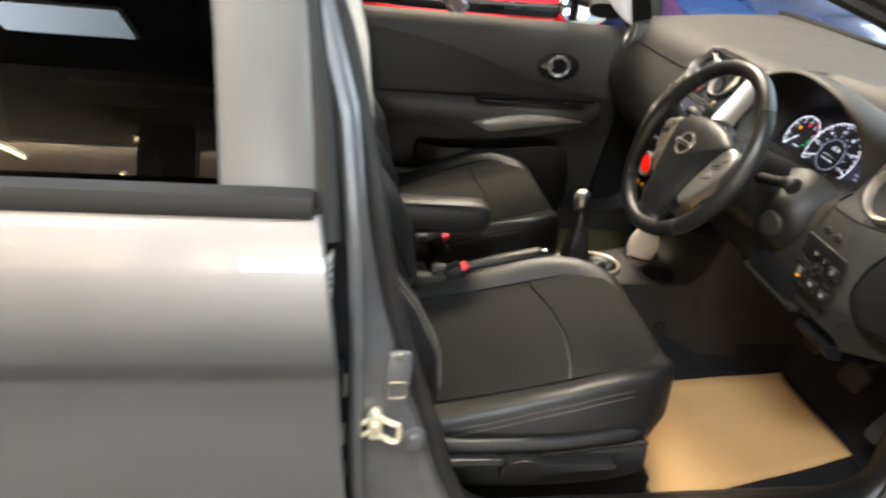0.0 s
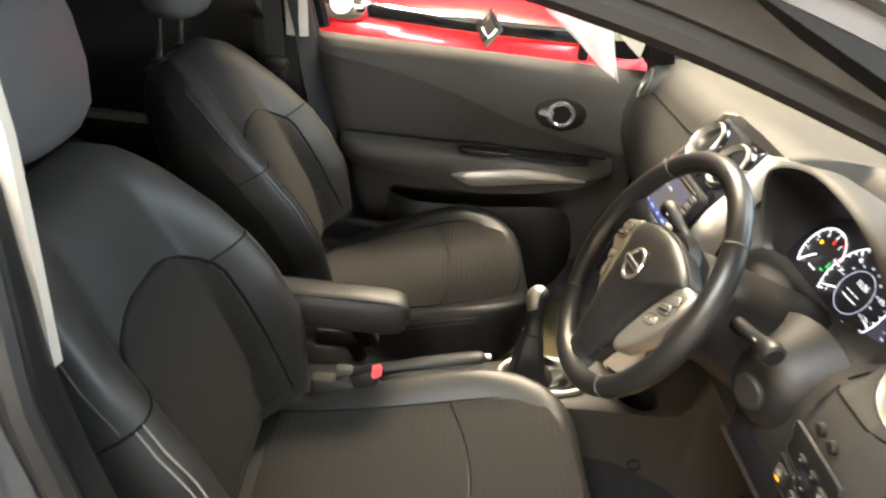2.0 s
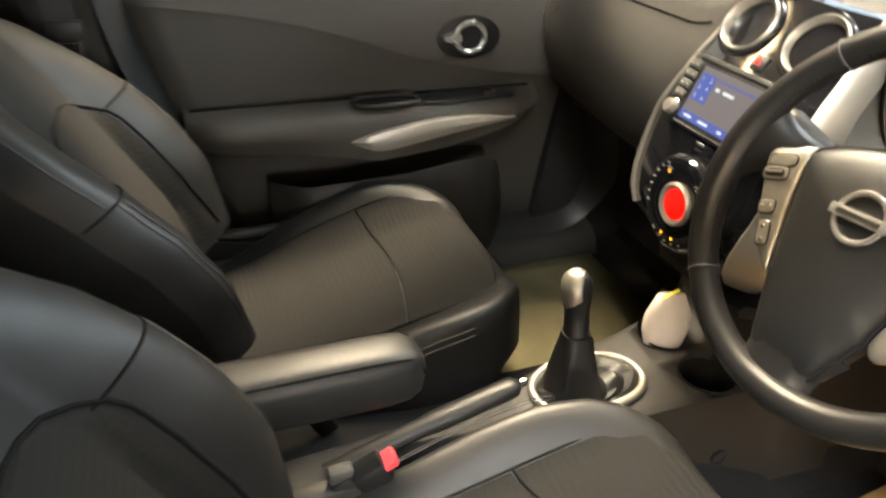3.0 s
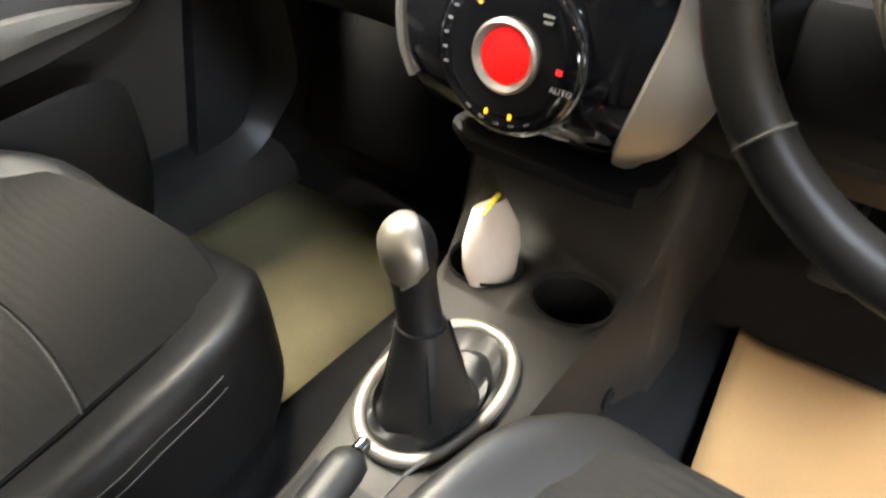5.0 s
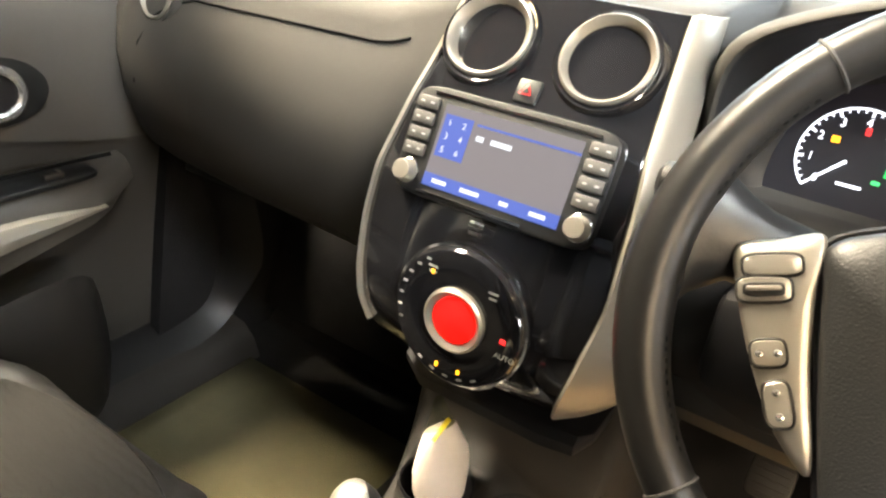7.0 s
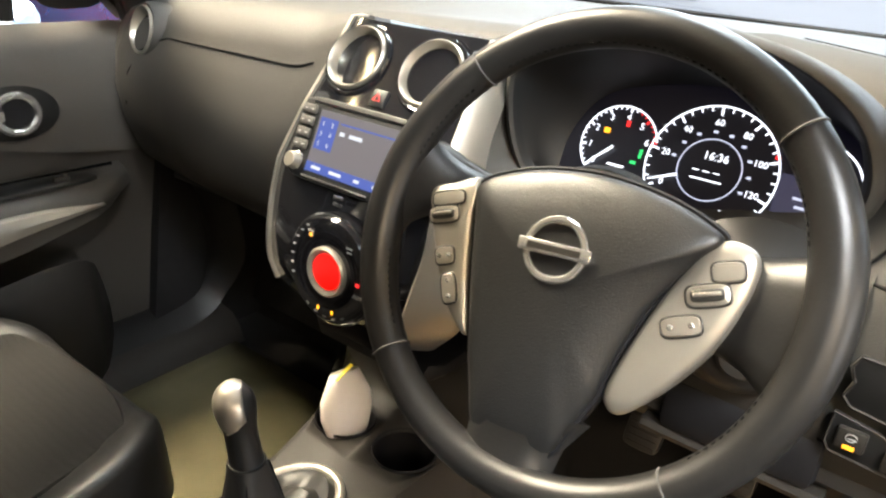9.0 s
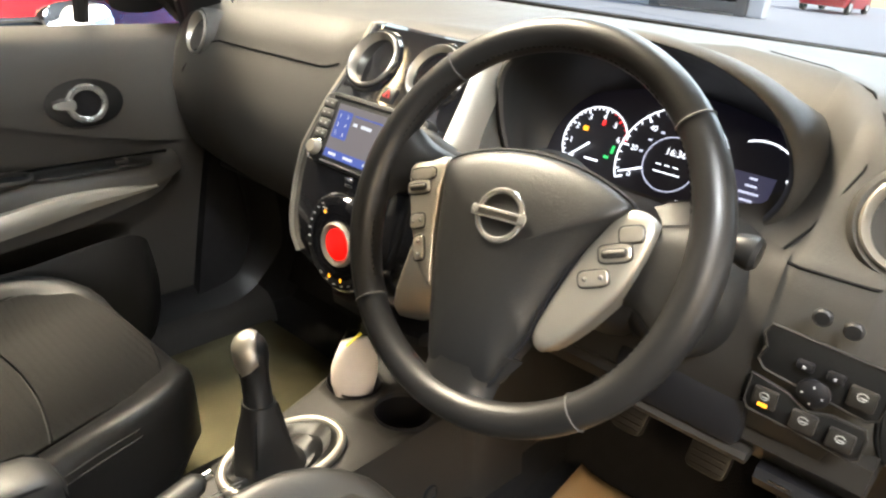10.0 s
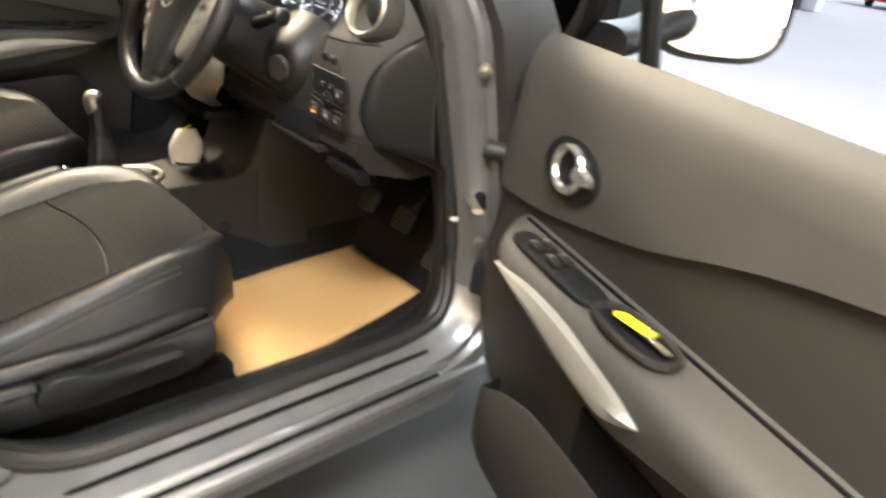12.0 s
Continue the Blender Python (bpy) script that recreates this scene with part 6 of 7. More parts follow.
    part("lower_edge", box(m @ V(-0.015, -0.0425, 0.0085), (0.100, 0.0022, 0.001), 0, m.to_3x3()), CHROME, radio)
    for s in (-1, 1):
        for k in range(4):
            b = part("key", box(m @ V(s * 0.079, 0.031 - 0.0135 * k, 0.0085), (0.021, 0.0105, 0.004), 0.0015, m.to_3x3()), KEYGREY, radio, "grey push key")
            for u in (-0.005, 0.005):
                part("key_mark", box(m @ V(s * 0.079 + u, 0.031 - 0.0135 * k, 0.0107), (0.0034, 0.0014, 0.0003), 0, m.to_3x3()), DIM_SYMBOL, b)
        kn = part("knob", turned([(0.0106, 0.006), (0.0106, 0.009), (0.0092, 0.011), (0.0090, 0.017), (0.0078, 0.0185), (0.001, 0.0185)], m @ Matrix.Translation((s * 0.080, -0.0295, 0)), 26), SATIN, radio, "round satin knob")
        part("knob_collar", turned([(0.0114, 0.006), (0.0114, 0.0085), (0.0106, 0.009)], m @ Matrix.Translation((s * 0.080, -0.0295, 0)), 26), CHROME, kn)
    # climate dial
    mc = facing(V(stack_x(0.812) - 0.004, cy - 0.001, 0.812), V(-1, 0, 0.07))
    cl = part("climate_dial", turned([(0.064, -0.012), (0.064, 0.004), (0.0605, 0.009), (0.049, 0.011), (0.038, 0.009), (0.029, 0.009)], mc, 48), PIANO, c, "gloss black climate dial")
    part("dial_edge", turned([(0.0655, 0.0), (0.0655, 0.0035), (0.0635, 0.0045)], mc, 48), CHROME, cl)
    part("button_ring", turned([(0.029, 0.006), (0.029, 0.013), (0.0265, 0.0155), (0.0215, 0.012), (0.0205, 0.008)], mc, 36), SATIN, cl, "satin ring")
    part("button_cap", turned([(0.0205, 0.008), (0.0205, 0.012), (0.0185, 0.0135), (0.001, 0.014)], mc, 32), RED_GLOW, cl, "lit red button")
    for a in (-34, 40):
        q = mc @ V(0.049 * math.sin(radians(a)), 0.049 * math.cos(radians(a)), 0.0115)
        part("print_mark", merge(box(q, (0.009, 0.0018, 0.0004), 0, mc.to_3x3()), box(q - V(0, 0, 0.005), (0.007, 0.0018, 0.0004), 0, mc.to_3x3())), DIM_SYMBOL, cl)
    for k in range(7):
        a = radians(-108 + 12 * k)
        part("print_mark", box(mc @ V(0.056 * math.sin(a), 0.056 * math.cos(a), 0.0105), (0.004, 0.0018, 0.0004), 0, mc.to_3x3()), DIM_SYMBOL, cl)
    lettering("AUTO", 0.0068, mc @ Matrix.Translation((0.051, -0.014, 0.0112)), SYMBOL, cl)
    for x, y in ((-0.027, 0.036), (-0.010, -0.047), (0.012, -0.046)):
        part("lamp", box(mc @ V(x, y, 0.0112), (0.0026, 0.0042, 0.0006), 0, mc.to_3x3()), AMBER, cl, "amber lamp")
    part("lamp", box(mc @ V(0.047, 0.0, 0.0112), (0.005, 0.004, 0.0006), 0, mc.to_3x3()), RED_LAMP, cl)
    for k in range(5):
        a = radians(150 + 15 * k)
        part("print_mark", box(mc @ V(0.055 * math.sin(a), 0.055 * math.cos(a), 0.0105), (0.005, 0.0016, 0.0004), 0, mc.to_3x3() @ Euler((0, 0, -a + math.pi)).to_matrix()), DIM_SYMBOL, cl)
    for t in (0.0, 0.0075):
        part("top_glint", box(mc @ V(0, 0.076 + t, 0.0), (0.014, 0.0045, 0.003), 0.001, mc.to_3x3()), CHROME, cl)
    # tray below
    # closed form; the tray's inner shade is only its near-black colour
    part("tray", loft([[V(0.79 + (x - 0.79) * k, y, 0.702 + (z - 0.702) * k) for x, z in ((0.735, 0.716), (0.726, 0.709), (0.728, 0.696), (0.75, 0.688), (0.83, 0.686), (0.83, 0.716))] for y, k in ((-0.130, 0.55), (-0.122, 0.9), (-0.09, 1.0), (-0.02, 1.0), (0.04, 1.0), (0.075, 0.6))]), VOID, c, "near-black solid for the shaded tray below the stack")


centre_stack()


def centre_console():
    c = root("console_tunnel", "charcoal centre console with cup holders", "centre console", (0.6, -0.02, 0.34))
    top = [(0.05, 0.50), (0.30, 0.515), (0.45, 0.54), (0.55, 0.553), (0.72, 0.555), (0.82, 0.562), (0.845, 0.60), (0.86, 0.66), (0.87, 0.71)]
    right = [(0.05, -0.100), (0.45, -0.115), (0.60, -0.121), (0.69, -0.121), (0.85, -0.135), (0.88, -0.14)]
    left = [(0.05, 0.0), (0.48, 0.008), (0.52, 0.020), (0.60, 0.034), (0.74, 0.068), (0.82, 0.100), (0.88, 0.118)]
    rings = []
    for x in [0.05, 0.2, 0.3, 0.38, 0.45, 0.5, 0.55, 0.6, 0.65, 0.7, 0.75, 0.8, 0.825, 0.84, 0.85, 0.862, 0.872, 0.98]:
        z, r, l = lerp(top, x), lerp(right, x), lerp(left, x)
        rings.append([V(x, r - 0.022, 0.335), V(x, r - 0.012, 0.42), V(x, r - 0.002, z - 0.03), V(x, r + 0.004, z - 0.006), V(x, r + 0.016, z), V(x, (r + l) / 2, z - 0.002), V(x, l - 0.016, z), V(x, l - 0.004, z - 0.006), V(x, l + 0.002, z - 0.03), V(x, l + 0.012, 0.42), V(x, l + 0.022, 0.335)])
    body = part("console_body", loft(rings), CONSOLE, c, "charcoal console moulding")
    for x, y in ((0.760, -0.079), (0.757, 0.022)):
        cut(body, turned([(0.001, -0.087), (0.0375, -0.087), (0.0425, 0.04), (0.001, 0.05)], facing((x, y, 0.552), (0, 0, 1), (0, 1, 0)), 28))
        cup = part("cup_holder", turned([(0.0395, 0.006), (0.0415, 0.008), (0.0425, 0.004), (0.0398, 0.002), (0.0345, -0.084), (0.001, -0.085)], facing((x, y, 0.552), (0, 0, 1), (0, 1, 0)), 30), VOID, c, "round black cup holder")
    part("side_screw", turned([(0.014, -0.01), (0.014, 0.003), (0.011, 0.004), (0.009, -0.004), (0.001, -0.004)], facing((0.768, -0.1375, 0.442), (0, -1, 0.1)), 20), VOID, c, "recessed screw in the console side")
    side = [(0.70, 0.45), (0.76, 0.52), (0.84, 0.575), (0.90, 0.63), (1.02, 0.68), (1.2, 0.70)]
    part("side_panel", loft([[V(x, y + 0.014 * max(0, (0.84 - x) / 0.04), z) for y, z in ((-0.146, 0.335), (-0.149, 0.38), (-0.140, lerp(side, x) - 0.02), (-0.136, lerp(side, x) - 0.004), (-0.126, lerp(side, x)), (-0.12, 0.335))] for x in (0.80, 0.84, 0.87, 0.90, 1.02, 1.2)]), HARD, c, "charcoal tunnel side panel")
    rim = [(0.583 + a, -0.041 + b) for a, b in ellipse(0.083, 0.0525, 48, power=2.2)]
    part("gear_surround", tube([(x, y, lerp(top, x) + 0.004) for x, y in rim], 0.0062, 10, True), SATIN, c, "oval satin silver gear surround")
    part("surround_floor", slab(ellipse(0.081, 0.050, 32, power=2.2), facing((0.583, -0.041, 0.5455), (-0.02, 0, 1), (0, 1, 0)), 0.004), VOID, c)
    # sheet added over the console to paint the shade between the seats
    part("console_shade", loft([[V(x, lerp(right, x) + 0.010, lerp(top, x) + e - 0.004), V(x, lerp(right, x) + 0.018, lerp(top, x) + e), V(x, lerp(left, x) - 0.018, lerp(top, x) + e), V(x, lerp(left, x) - 0.010, lerp(top, x) + e - 0.004)] for x, e in ((0.06, 0.003), (0.2, 0.003), (0.34, 0.003), (0.43, 0.003), (0.47, 0.0025))]), VOID, c, "near-black sheet added for shade round the handbrake")
    # near-black block paints the shade of the lever's slot
    part("brake_slot", box((0.37, -0.058, 0.530), (0.26, 0.034, 0.02), 0.005), VOID, c)
    return c


centre_console()


def gear_lever():
    g = root("gear_lever", "gear lever with leather gaiter and silver-capped knob", "gear lever", (0.583, -0.041, 0.555))
    rings = []
    for a, b, z, x, y, p, fold in ((0.078, 0.0475, 0.553, 0.583, -0.041, 2.2, 0), (0.077, 0.0465, 0.561, 0.583, -0.041, 2.2, 0.001), (0.068, 0.042, 0.5655, 0.580, -0.042, 2.3, 0.006), (0.058, 0.039, 0.558, 0.574, -0.044, 2.5, 0.005),
                                   (0.049, 0.036, 0.567, 0.566, -0.047, 3.0, 0.007), (0.041, 0.033, 0.563, 0.557, -0.049, 4.0, 0.004), (0.034, 0.030, 0.575, 0.551, -0.051, 5.5, 0.002), (0.0295, 0.0270, 0.592, 0.548, -0.051, 6.0, 0),
                                   (0.0255, 0.0235, 0.615, 0.547, -0.049, 5.0, 0), (0.0215, 0.0200, 0.640, 0.546, -0.047, 3.4, 0), (0.0190, 0.0180, 0.660, 0.545, -0.045, 2.5, 0)):
        ring = []
        for k, (c, d) in enumerate(ellipse(a, b, 48, power=p)):
            th = k * math.tau / 48
            ring.append(V(x + c, y + d, z + fold * math.sin(3 * th + 0.6 + 30 * a) + 0.45 * fold * math.sin(7 * th + 50 * a)))
        rings.append(ring)
    ga = part("gaiter", loft(rings), LEATHER, g, "creased black leather gaiter", sharp=48)
    part("sleeve_seam", tube([V(0.545 + 0.0190 * math.cos(t), -0.045 + 0.0180 * math.sin(t), 0.6595) for t in span(0, math.tau, 25)[:-1]], 0.0012, 5, True), SEAM, ga)
    for sx, sy in ((-1, -1), (1, -1), (-1, 1), (1, 1)):
        part("corner_seam", tube([V(0.547 + sx * c, -0.050 + sy * d + e, z) for c, d, e, z in ((0.0262, 0.0240, -0.001, 0.590), (0.0222, 0.0205, 0.001, 0.615), (0.0176, 0.0164, 0.003, 0.640), (0.0145, 0.0136, 0.005, 0.658))], 0.0011, 5), SEAM, ga)
    # black back of the knob, then the silver cap over its upper rear
    axis = lambda t: V(0.545, -0.045, 0.657) + V(0.012 * t - 0.4 * t * t, 0.20 * t, 1.0 * t)
    body = ((0.0, 0.0180, 0.0172), (0.012, 0.0172, 0.0163), (0.026, 0.0170, 0.0160), (0.038, 0.0182, 0.0172), (0.048, 0.0196, 0.0186), (0.060, 0.0220, 0.0208), (0.072, 0.0226, 0.0214), (0.081, 0.0208, 0.0197), (0.0880, 0.0168, 0.0160), (0.0925, 0.0118, 0.0112), (0.0948, 0.0066, 0.0062), (0.0956, 0.0025, 0.0025))
    body = [(t if t < 0.0455 else 0.0455 + (t - 0.0455) * 0.86, a * (0.90 if t > 0.03 else 0.96), b * (0.90 if t > 0.03 else 0.96)) for t, a, b in body]
    k = part("knob", loft([[axis(t) + V(c, d, 0.10 * c) for c, d in ellipse(a, b, 32, power=2.2)] for t, a, b in body]), DARK, g, "black knob", sharp=70)
    ux, uy = -0.78, 0.63
    cap = []
    for t, f in ((0.0455, 0.95), (0.047, 1.045), (0.052, 1.05), (0.060, 1.045), (0.068, 1.045), (0.075, 1.045), (0.081, 1.045), (0.0860, 1.045), (0.0895, 1.045), (0.0925, 1.045), (0.0948, 1.045), (0.0956, 1.0)):
        t = 0.0455 + (t - 0.0455) * 0.86
        a, b = lerp([(q, v) for q, v, _ in body], t), lerp([(q, v) for q, _, v in body], t)
        ring = []
        cutoff = 0.012 - 0.022 * min(1, max(0, (t - 0.0455) / 0.010))
        for c, d in ellipse(a * f, b * f, 36, power=2.2):
            push = max(0.0, min(cutoff, a * 0.85) - (c * ux + d * uy))
            ring.append(axis(t) + V(c + ux * push, d + uy * push, 0.10 * (c + ux * push) + 0.0012 * max(0, (t - 0.075) / 0.0136)))
        cap.append(ring)
    part("cap", loft(cap), SATIN, k, "satin silver knob cap", sharp=50)


gear_lever()


def handbrake():
    h = root("handbrake", "black handbrake lever between the seats", "handbrake", (0.3, -0.058, 0.53))
    pts = curve([(0.20, -0.058, 0.525), (0.30, -0.058, 0.557), (0.37, -0.056, 0.575), (0.43, -0.053, 0.588), (0.465, -0.051, 0.595)], 16)
    part("lever", tube(pts, [0.014] * 6 + [0.0165] * 8 + [0.015, 0.008], 12, flat=0.7), DARK, h, "black grip")
    part("release_button", turned([(0.006, 0), (0.006, 0.008), (0.004, 0.010), (0.001, 0.010)], facing((0.467, -0.051, 0.595), (1, 0, 0.15)), 12), CHROME, h)


handbrake()


def seat_buckle(x, y, z, turn):
    b = root("seat_buckle", "black seat belt buckle with red button", "seat belt buckle", (x, y, z - 0.08), "belt buckles")
    r = Euler((0, radians(-28), radians(turn))).to_matrix()
    part("stalk", box((x - 0.035, y, z - 0.045), (0.03, 0.02, 0.09), 0.006, r), DARK, b)
    part("housing", box((x - 0.012, y, z - 0.016), (0.042, 0.030, 0.055), 0.006, r), DARK, b)
    part("sleeve", box((x - 0.068, y, z - 0.032), (0.085, 0.028, 0.040), 0.008), RUBBER, b, "black sleeve of the buckle strap")
    part("strap_tab", box((x - 0.052, y + 0.004, z + 0.000), (0.030, 0.018, 0.020), 0.005), KEYGREY, b, "grey plastic tab")
    part("release", box((x + 0.001, y, z + 0.006), (0.030, 0.026, 0.012), 0.004, r), PINK, b, "red release button")


seat_buckle(0.262, -0.112, 0.578, 0)
seat_buckle(0.245, 0.060, 0.560, 0)


def seat_belt():
    b = root("seat_belt", "black seat belt hanging from the far door pillar", "seat belt", (-0.06, 0.56, 0.55))
    part("webbing", loft([[V(x - 0.022, y, z), V(x + 0.022, y, z), V(x + 0.022, y - 0.003, z), V(x - 0.022, y - 0.003, z)] for x, y, z in ((-0.075, 0.555, 1.28), (-0.065, 0.575, 1.05), (-0.055, 0.585, 0.90), (-0.05, 0.59, 0.55))]), RUBBER, b, "black webbing")
    t = part("tongue", box((-0.052, 0.574, 0.925), (0.052, 0.012, 0.030), 0.004), DARK, b)
    part("tongue_plate", tube([V(-0.052 + a, 0.572, 0.888 + c) for a, c in ((-0.011, 0.018), (-0.011, -0.016), (0.011, -0.016), (0.011, 0.018))], 0.0032, 6, True), CHROME, t, "bright steel tongue")


seat_belt()


def pedals():
    p = root("pedals", "three black rubber pedals in the footwell", "pedals", (1.1, -0.4, 0.40))
    for y, w, h in ((-0.285, 0.055, 0.055), (-0.415, 0.062, 0.055), (-0.535, 0.042, 0.10)):
        m = facing((1.075, y, 0.512 if h < 0.09 else 0.49), (-0.85, 0, 0.5))
        q = part("pad", slab(ellipse(w / 2, h / 2, 20, power=5), m, 0.012, 0.004), RUBBER, p, "ribbed rubber pedal pad")
        for k in range(5):
            part("rib", box(m @ V(0, -h * 0.36 + h * 0.18 * k, 0.0125), (w * 0.8, 0.003, 0.003), 0.001, m.to_3x3()), HARD, q)
        part("arm", tube([m @ V(0, 0, 0), m @ V(0, 0.08, -0.03), m @ V(0, 0.22, -0.05)], 0.009, 8), DARK, p)


pedals()


def floor_paper():
    outer = [(0, -0.591), (1, -0.482)]
    inner = [(0, -0.315), (0.1, -0.272), (0.25, -0.248), (1, -0.212)]
    bm = sheet(lambda u, v: V(0.590 + 0.498 * u, lerp(outer, u) + (lerp(inner, u) - lerp(outer, u)) * v,
                              0.349 + 0.003 * math.sin(7 * u + 4 * v) * u + 0.010 * max(0, (v - 0.85) / 0.15) ** 2 + 0.003 * max(0, (u - 0.8) / 0.2)), span(0, 1, 24), span(0, 1, 14))
    ob = thick(part("paper_mat", bm, KRAFT), 0.0012)
    tagged(ob, "brown kraft paper mat on the driver's floor", "floor mat")
    ob = part("under_mat", box((0.83, -0.40, 0.340), (0.50, 0.34, 0.008), 0.003), DARK)
    tagged(ob, "black floor mat under the paper mat", "floor mat")
    ob = part("passenger_mat", sheet(lambda x, y: V(x, y, 0.342 + 0.75 * max(0, x - 1.0)), [0.45, 0.6, 0.75, 0.90, 0.98], span(0.16, 0.58, 8)), FLOORMAT)
    tagged(thick(ob, 0.006), "olive grey carpet mat on the passenger floor", "floor mat")
    m = root("mat_clip", "black round mat clip on the floor", "mat clip", (0.565, -0.47, 0.345))
    part("clip", turned([(0.024, 0), (0.024, 0.012), (0.018, 0.018), (0.008, 0.02), (0.001, 0.014)], facing((0.568, -0.498, 0.345), (0, 0, 1), (0, 1, 0)), 20), DARK, m)


floor_paper()


def sanitiser_pouch():
    p = root("plastic_pouch", "white plastic pouch with clear top standing in the cup holder", "pouch", (0.748, 0.008, 0.52))
    m = facing((0.752, 0.018, 0.594), (-0.28, -0.90, 0.34))
    prof = [(-0.060, 0.020), (-0.045, 0.030), (-0.02, 0.038), (0.003, 0.037), (0.020, 0.029), (0.036, 0.021), (0.050, 0.013), (0.062, 0.008), (0.070, 0.004)]
    lo = lambda k: [[m @ V(c * (1 if c < 0 else 1) + 0.10 * y, y, d) for c, d in ellipse(h * k, 0.013 * k * min(1, h / 0.03), 22)] for y, h in prof]
    part("pouch", loft(lo(1.0)[:6]), POUCH, p, "white pouch body", sharp=70)
    part("clear_top", loft(lo(1.0)[5:]), CLEAR_FILM, p, "clear film top", sharp=70)
    part("fold", tube([m @ V(-0.014, 0.030, 0.009), m @ V(0.012, 0.044, 0.007)], 0.003, 6, flat=0.5), YELLOW, p, "yellowish band")


sanitiser_pouch()


def key_tag():
    k = root("key_tag", "yellow plastic key tag in the door's pull cup", "key tag", (0.0, 0.0, 0.0))
    hinge = Matrix.Translation((1.03, -0.71, 0.0)) @ Euler((0, 0, radians(70))).to_matrix().to_4x4() @ Matrix.Translation((-1.03, 0.71, 0.0))
    k.location = hinge @ V(0.475, -0.608, 0.755)
    b = box((0.482, -0.610, 0.764), (0.050, 0.024, 0.006), 0.002, Euler((0.3, 0, 0.2)).to_matrix())
    bmesh.ops.transform(b, matrix=hinge, verts=b.verts)
    part("tag", b, YELLOW, k)
    b = tube([hinge @ V(0.455 + 0.012 * math.cos(t), -0.612 + 0.012 * math.sin(t), 0.766) for t in span(0, 6.0, 16)], 0.0012, 6, True)
    part("ring", b, CHROME, k)
    b = box((0.438, -0.610, 0.763), (0.034, 0.009, 0.003), 0.001)
    bmesh.ops.transform(b, matrix=hinge, verts=b.verts)
    part("key", b, STEEL, k)


key_tag()


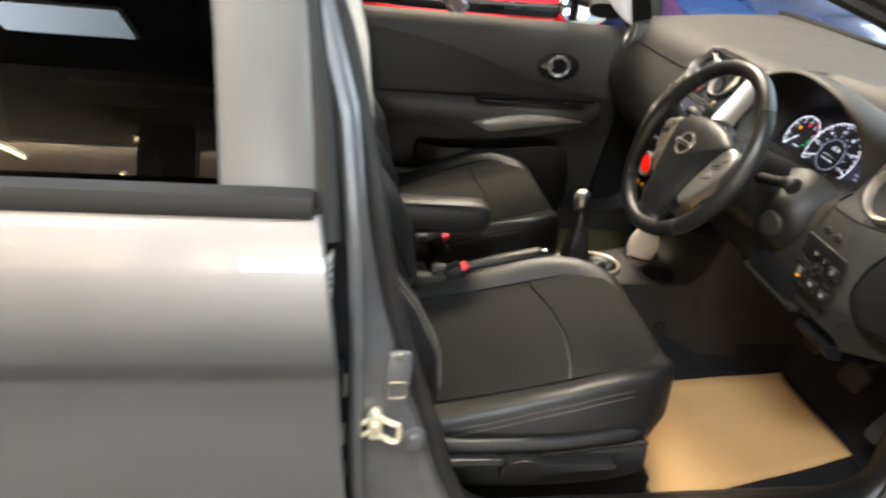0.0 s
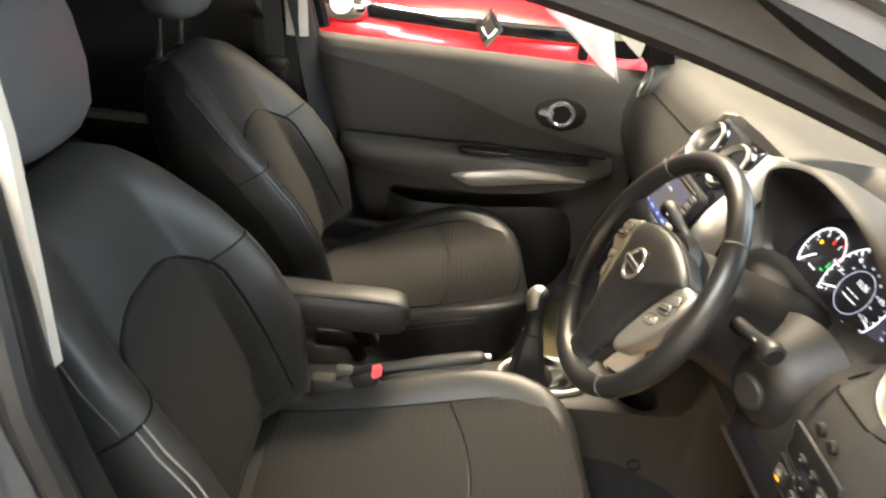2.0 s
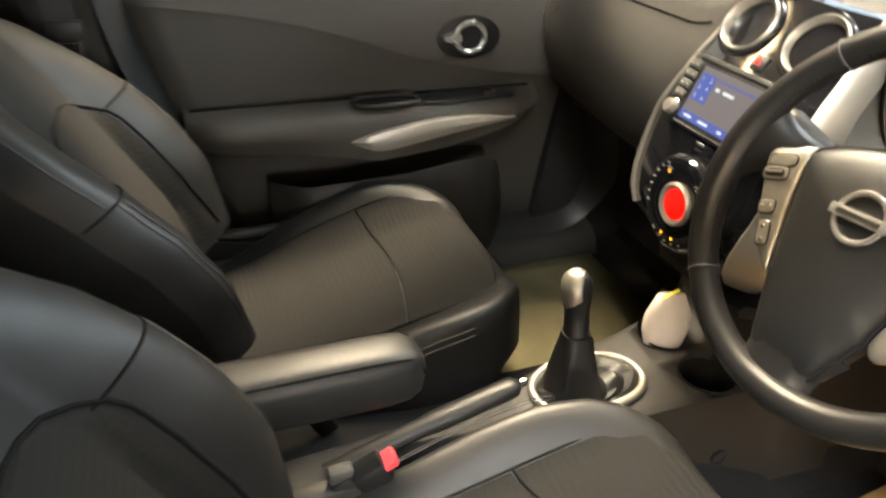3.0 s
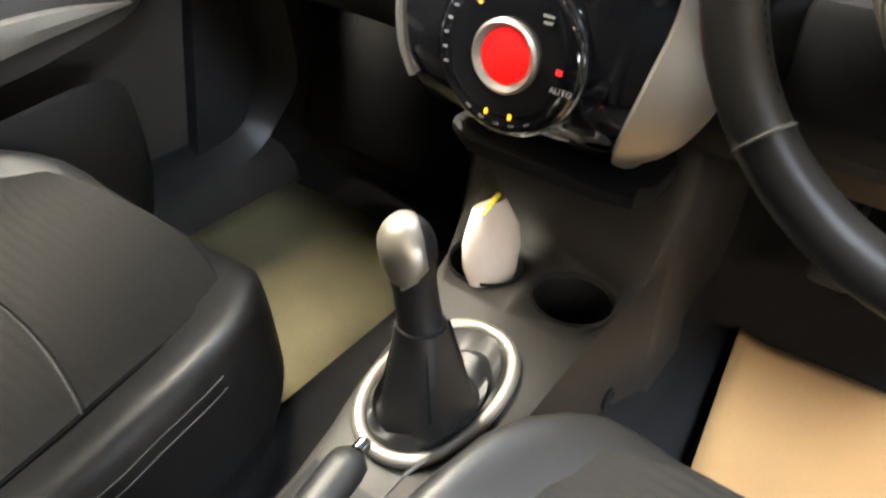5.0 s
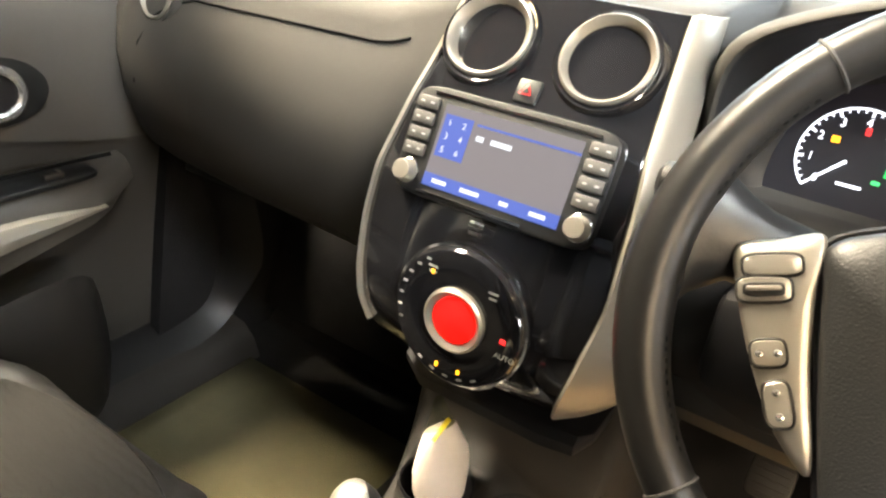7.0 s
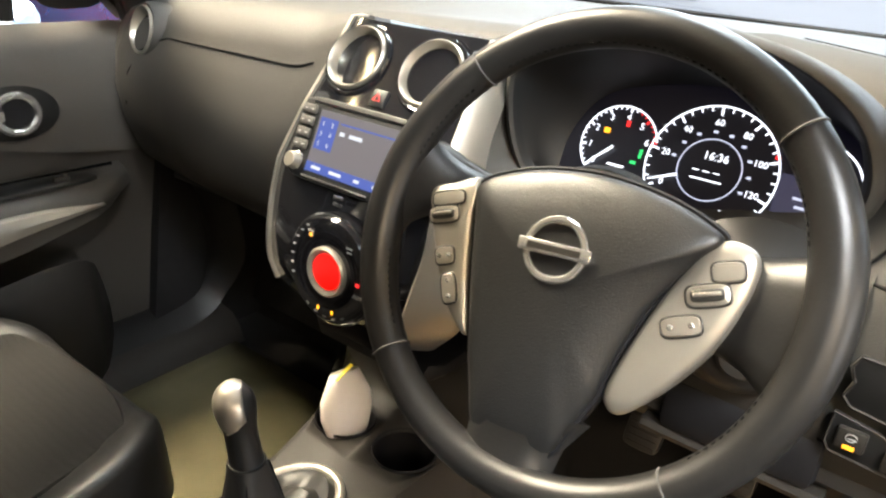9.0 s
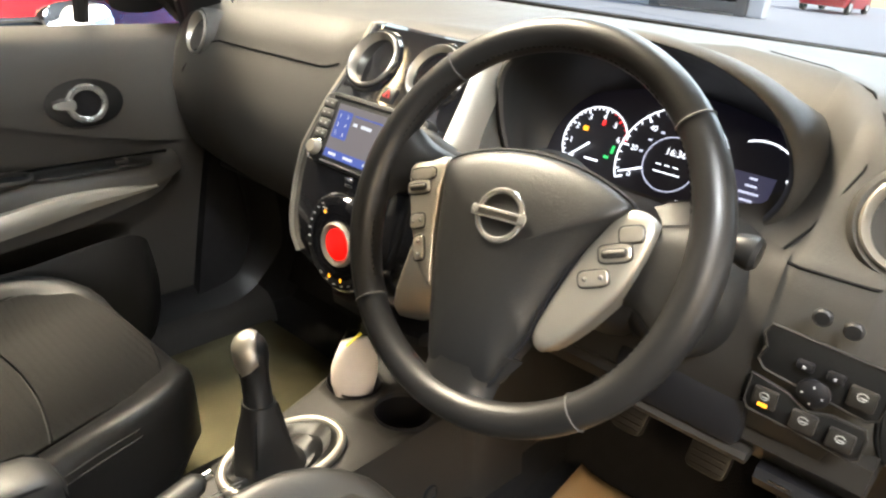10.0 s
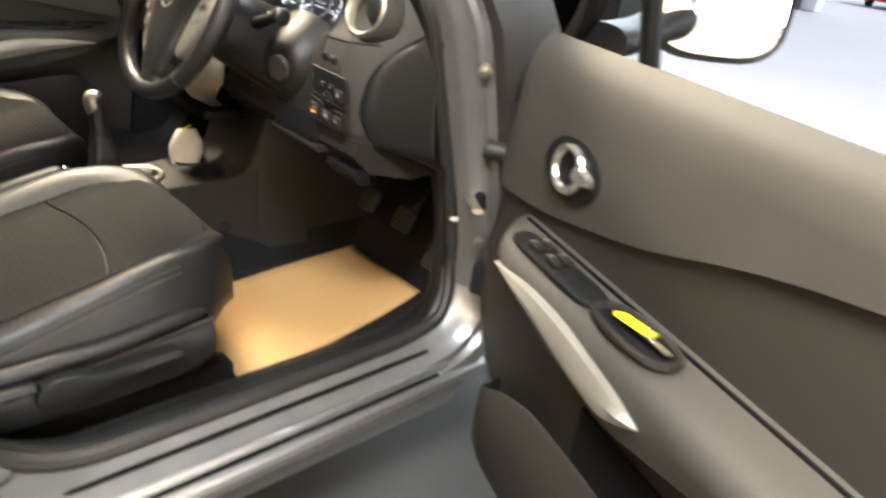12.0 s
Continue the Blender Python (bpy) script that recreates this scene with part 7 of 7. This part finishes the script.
# ---- beyond the windows ----
def parked_car(name, label, x, y, turn, paint, front_detail):
    """A hatchback, its nose at the origin towards -y, then turned and set down."""
    c = root(name, label, "car", (x, y, 0))
    m = Matrix.Translation((x, y, 0)) @ Euler((0, 0, radians(turn))).to_matrix().to_4x4()
    secs = [(0.0, 0.70, 0.42, 0.74), (0.10, 0.80, 0.22, 0.84), (0.40, 0.87, 0.20, 0.93), (0.95, 0.89, 0.20, 1.02), (1.25, 0.89, 0.20, 1.06), (3.3, 0.88, 0.22, 1.06), (4.0, 0.82, 0.26, 1.02)]
    part("body", loft([[m @ V(a * w, yy, zl + (zt - zl) * b) for a, b in ((-0.92, 0), (-1, 0.25), (-1, 0.6), (-0.94, 0.88), (-0.75, 0.97), (0, 1.0), (0.75, 0.97), (0.94, 0.88), (1, 0.6), (1, 0.25), (0.92, 0))] for yy, w, zl, zt in secs]), paint, c, "glossy car body", sharp=50)
    part("cabin", loft([[m @ V(a * w, yy, zt * b + 1.0 * (1 - b)) for a, b in ((-1, 0), (-0.86, 0.8), (-0.7, 1), (0.7, 1), (0.86, 0.8), (1, 0))] for yy, w, zt in ((1.15, 0.78, 1.02), (1.8, 0.76, 1.48), (2.6, 0.76, 1.53), (3.7, 0.72, 1.45), (3.95, 0.7, 1.05))]), PIANO, c, "dark glazed cabin", sharp=30)
    for yy in (0.75, 3.3):
        for s in (-1, 1):
            w = facing(m @ V(s * 0.80, yy, 0.31), m.to_3x3() @ V(s, 0, 0))
            t = part("wheel", turned([(0.20, -0.08), (0.31, -0.08), (0.31, 0.07), (0.28, 0.085), (0.21, 0.08)], w, 26), RUBBER, c)
            part("rim", turned([(0.21, 0.05), (0.205, 0.075), (0.14, 0.06), (0.05, 0.075), (0.001, 0.078)], w, 26), WHITE_PAINT, t)
    if front_detail:
        part("grille_bar", loft([[m @ V(a, -0.012 + 0.10 * (a / 0.72) ** 2 - d, 0.79 + e) for d, e in ((0.0, -0.035), (0.022, -0.03), (0.028, 0.0), (0.022, 0.022), (0.0, 0.028))] for a in span(-0.62, 0.62, 13)]), PIANO, c, "gloss black grille bar")
        part("grille_chrome", tube([m @ V(a, -0.04 + 0.10 * (a / 0.72) ** 2, 0.812 + 0.012 * abs(a)) for a in span(-0.62, 0.62, 13)], 0.010, 8), CHROME, c)
        b = bmesh.new()
        rings = [[m @ V(px * k, -0.045 - h, 0.79 + pz * k) for px, pz in ((0, 0.085), (0.062, 0), (0, -0.085), (-0.062, 0))] for k, h in ((1.0, 0.0), (0.96, 0.02), (0.55, 0.026), (0.45, 0.012))]
        loft(rings, bm=b)
        part("badge", b, CHROME, c, "chrome diamond badge", sharp=20)
        for s in (-1, 1):
            lm = facing(m @ V(s * 0.66, 0.045, 0.80), m.to_3x3() @ V(s * 0.35, -1, 0.35))
            hl = part("headlight", slab(ellipse(0.15, 0.075, 26, power=2.5), lm @ Matrix.Translation((0, 0, -0.02)), 0.045, 0.012), CHROME, c, "clear headlight")
            part("lens", turned([(0.05, 0.02), (0.052, 0.034), (0.03, 0.042), (0.001, 0.044)], lm @ Matrix.Translation((s * -0.03, 0, 0)), 20), WHITE, hl)
        part("bumper", loft([[m @ V(a, 0.0 + 0.11 * (a / 0.8) ** 2 - d, z) for d, z in ((0.0, 0.30), (0.05, 0.34), (0.06, 0.50), (0.05, 0.66), (0.02, 0.74), (0.0, 0.76))] for a in span(-0.78, 0.78, 15)], closed=False, caps=False), paint, c, "painted bumper")
        part("air_intake", loft([[m @ V(a, -0.058 + 0.11 * (a / 0.8) ** 2 - d, z) for d, z in ((0.0, 0.38), (0.004, 0.40), (0.004, 0.50), (0.0, 0.52))] for a in span(-0.5, 0.5, 9)]), VOID, c)
    return c


parked_car("hatchback", "red hatchback facing the passenger side", 0.56, 2.02, 0, RED_PAINT, True)
parked_car("hatchback", "dark blue hatchback parked beside the red one", 2.65, 1.9, 0, BLUE_PAINT, False)
parked_car("hatchback", "red hatchback outside on the pale apron", 34.0, 7.4, 90, RED_PAINT, False)


def white_van():
    v = root("van", "white panel van outside the hall", "van", (27.6, 13.4, 0))
    part("body", box((27.6, 13.4, 1.15), (4.2, 1.9, 1.75), 0.18, segs=4), WHITE_PAINT, v)
    part("skirt", box((27.6, 13.4, 0.26), (4.1, 1.8, 0.2), 0.04), DARK, v)
    for x in (26.3, 29.0):
        for y, f in ((12.5, -1), (14.3, 1)):
            part("wheel", turned([(0.2, -0.1), (0.33, -0.1), (0.33, 0.1), (0.2, 0.1), (0.001, 0.08)], facing((x, y, 0.33), (0, f, 0)), 24), RUBBER, v)
    part("windscreen", box((25.49, 13.4, 1.45), (0.03, 1.5, 0.6), 0.01), SMOKE, v)
    part("front_bumper", box((25.48, 13.4, 0.5), (0.1, 1.8, 0.3), 0.03), DARK, v)
    part("side_window", box((26.3, 12.445, 1.45), (0.8, 0.02, 0.5), 0.005), PIANO, v)


white_van()
for y in (3.9, -5.0):
    tagged(part("post", box((5.0, y, 1.85), (0.22, 0.28, 3.7), 0.01), ROOFING), "dark painted post at the hall's open front", "post", kind="structure")


def outbuilding():
    d = root("outbuilding", "white rendered outbuilding with a dark glazed doorway", "building", (21.0, 9.5, 0))
    part("wall", box((21.3, 11.2, 2.2), (0.5, 9.6, 4.4), 0.02), WHITE_PAINT, d)
    for y in (6.95, 9.55):
        part("stile", box((20.95, y, 1.4), (0.2, 0.30, 2.8), 0.01), ROOFING, d)
    for z in (0.2, 2.7):
        part("rail", box((20.95, 8.25, z), (0.19, 2.3, 0.3), 0.01), ROOFING, d)
    part("pane", box((20.98, 8.25, 1.45), (0.03, 2.3, 2.2)), SMOKE, d, "smoky blue-grey pane")


outbuilding()


def hanging_sheet():
    h = root("plastic_sheet", "crumpled clear plastic sheet hanging at the windscreen", "plastic sheet", (0.42, 0.08, 1.36))
    left = [(0.40, 0.06, 1.36), (0.44, 0.07, 1.28), (0.475, 0.085, 1.21), (0.53, 0.10, 1.165), (0.585, 0.118, 1.125), (0.630, 0.130, 1.092)]
    right = [(0.53, 0.09, 1.36), (0.565, 0.085, 1.29), (0.590, 0.09, 1.22), (0.603, 0.10, 1.175), (0.620, 0.118, 1.13), (0.640, 0.132, 1.089)]
    a, b = curve(left, 14), curve(right, 14)
    bm = loft([[p.lerp(q, f) + V(0, 0.006 * math.sin(9 * f + 0.7 * k) * (1 - k / 14), 0.003 * math.sin(5 * f + k)) for f in span(0, 1, 9)] for k, (p, q) in enumerate(zip(a, b))], closed=False, caps=False)
    thick(part("sheet", bm, FILM_WHITE, h), 0.0006)


hanging_sheet()
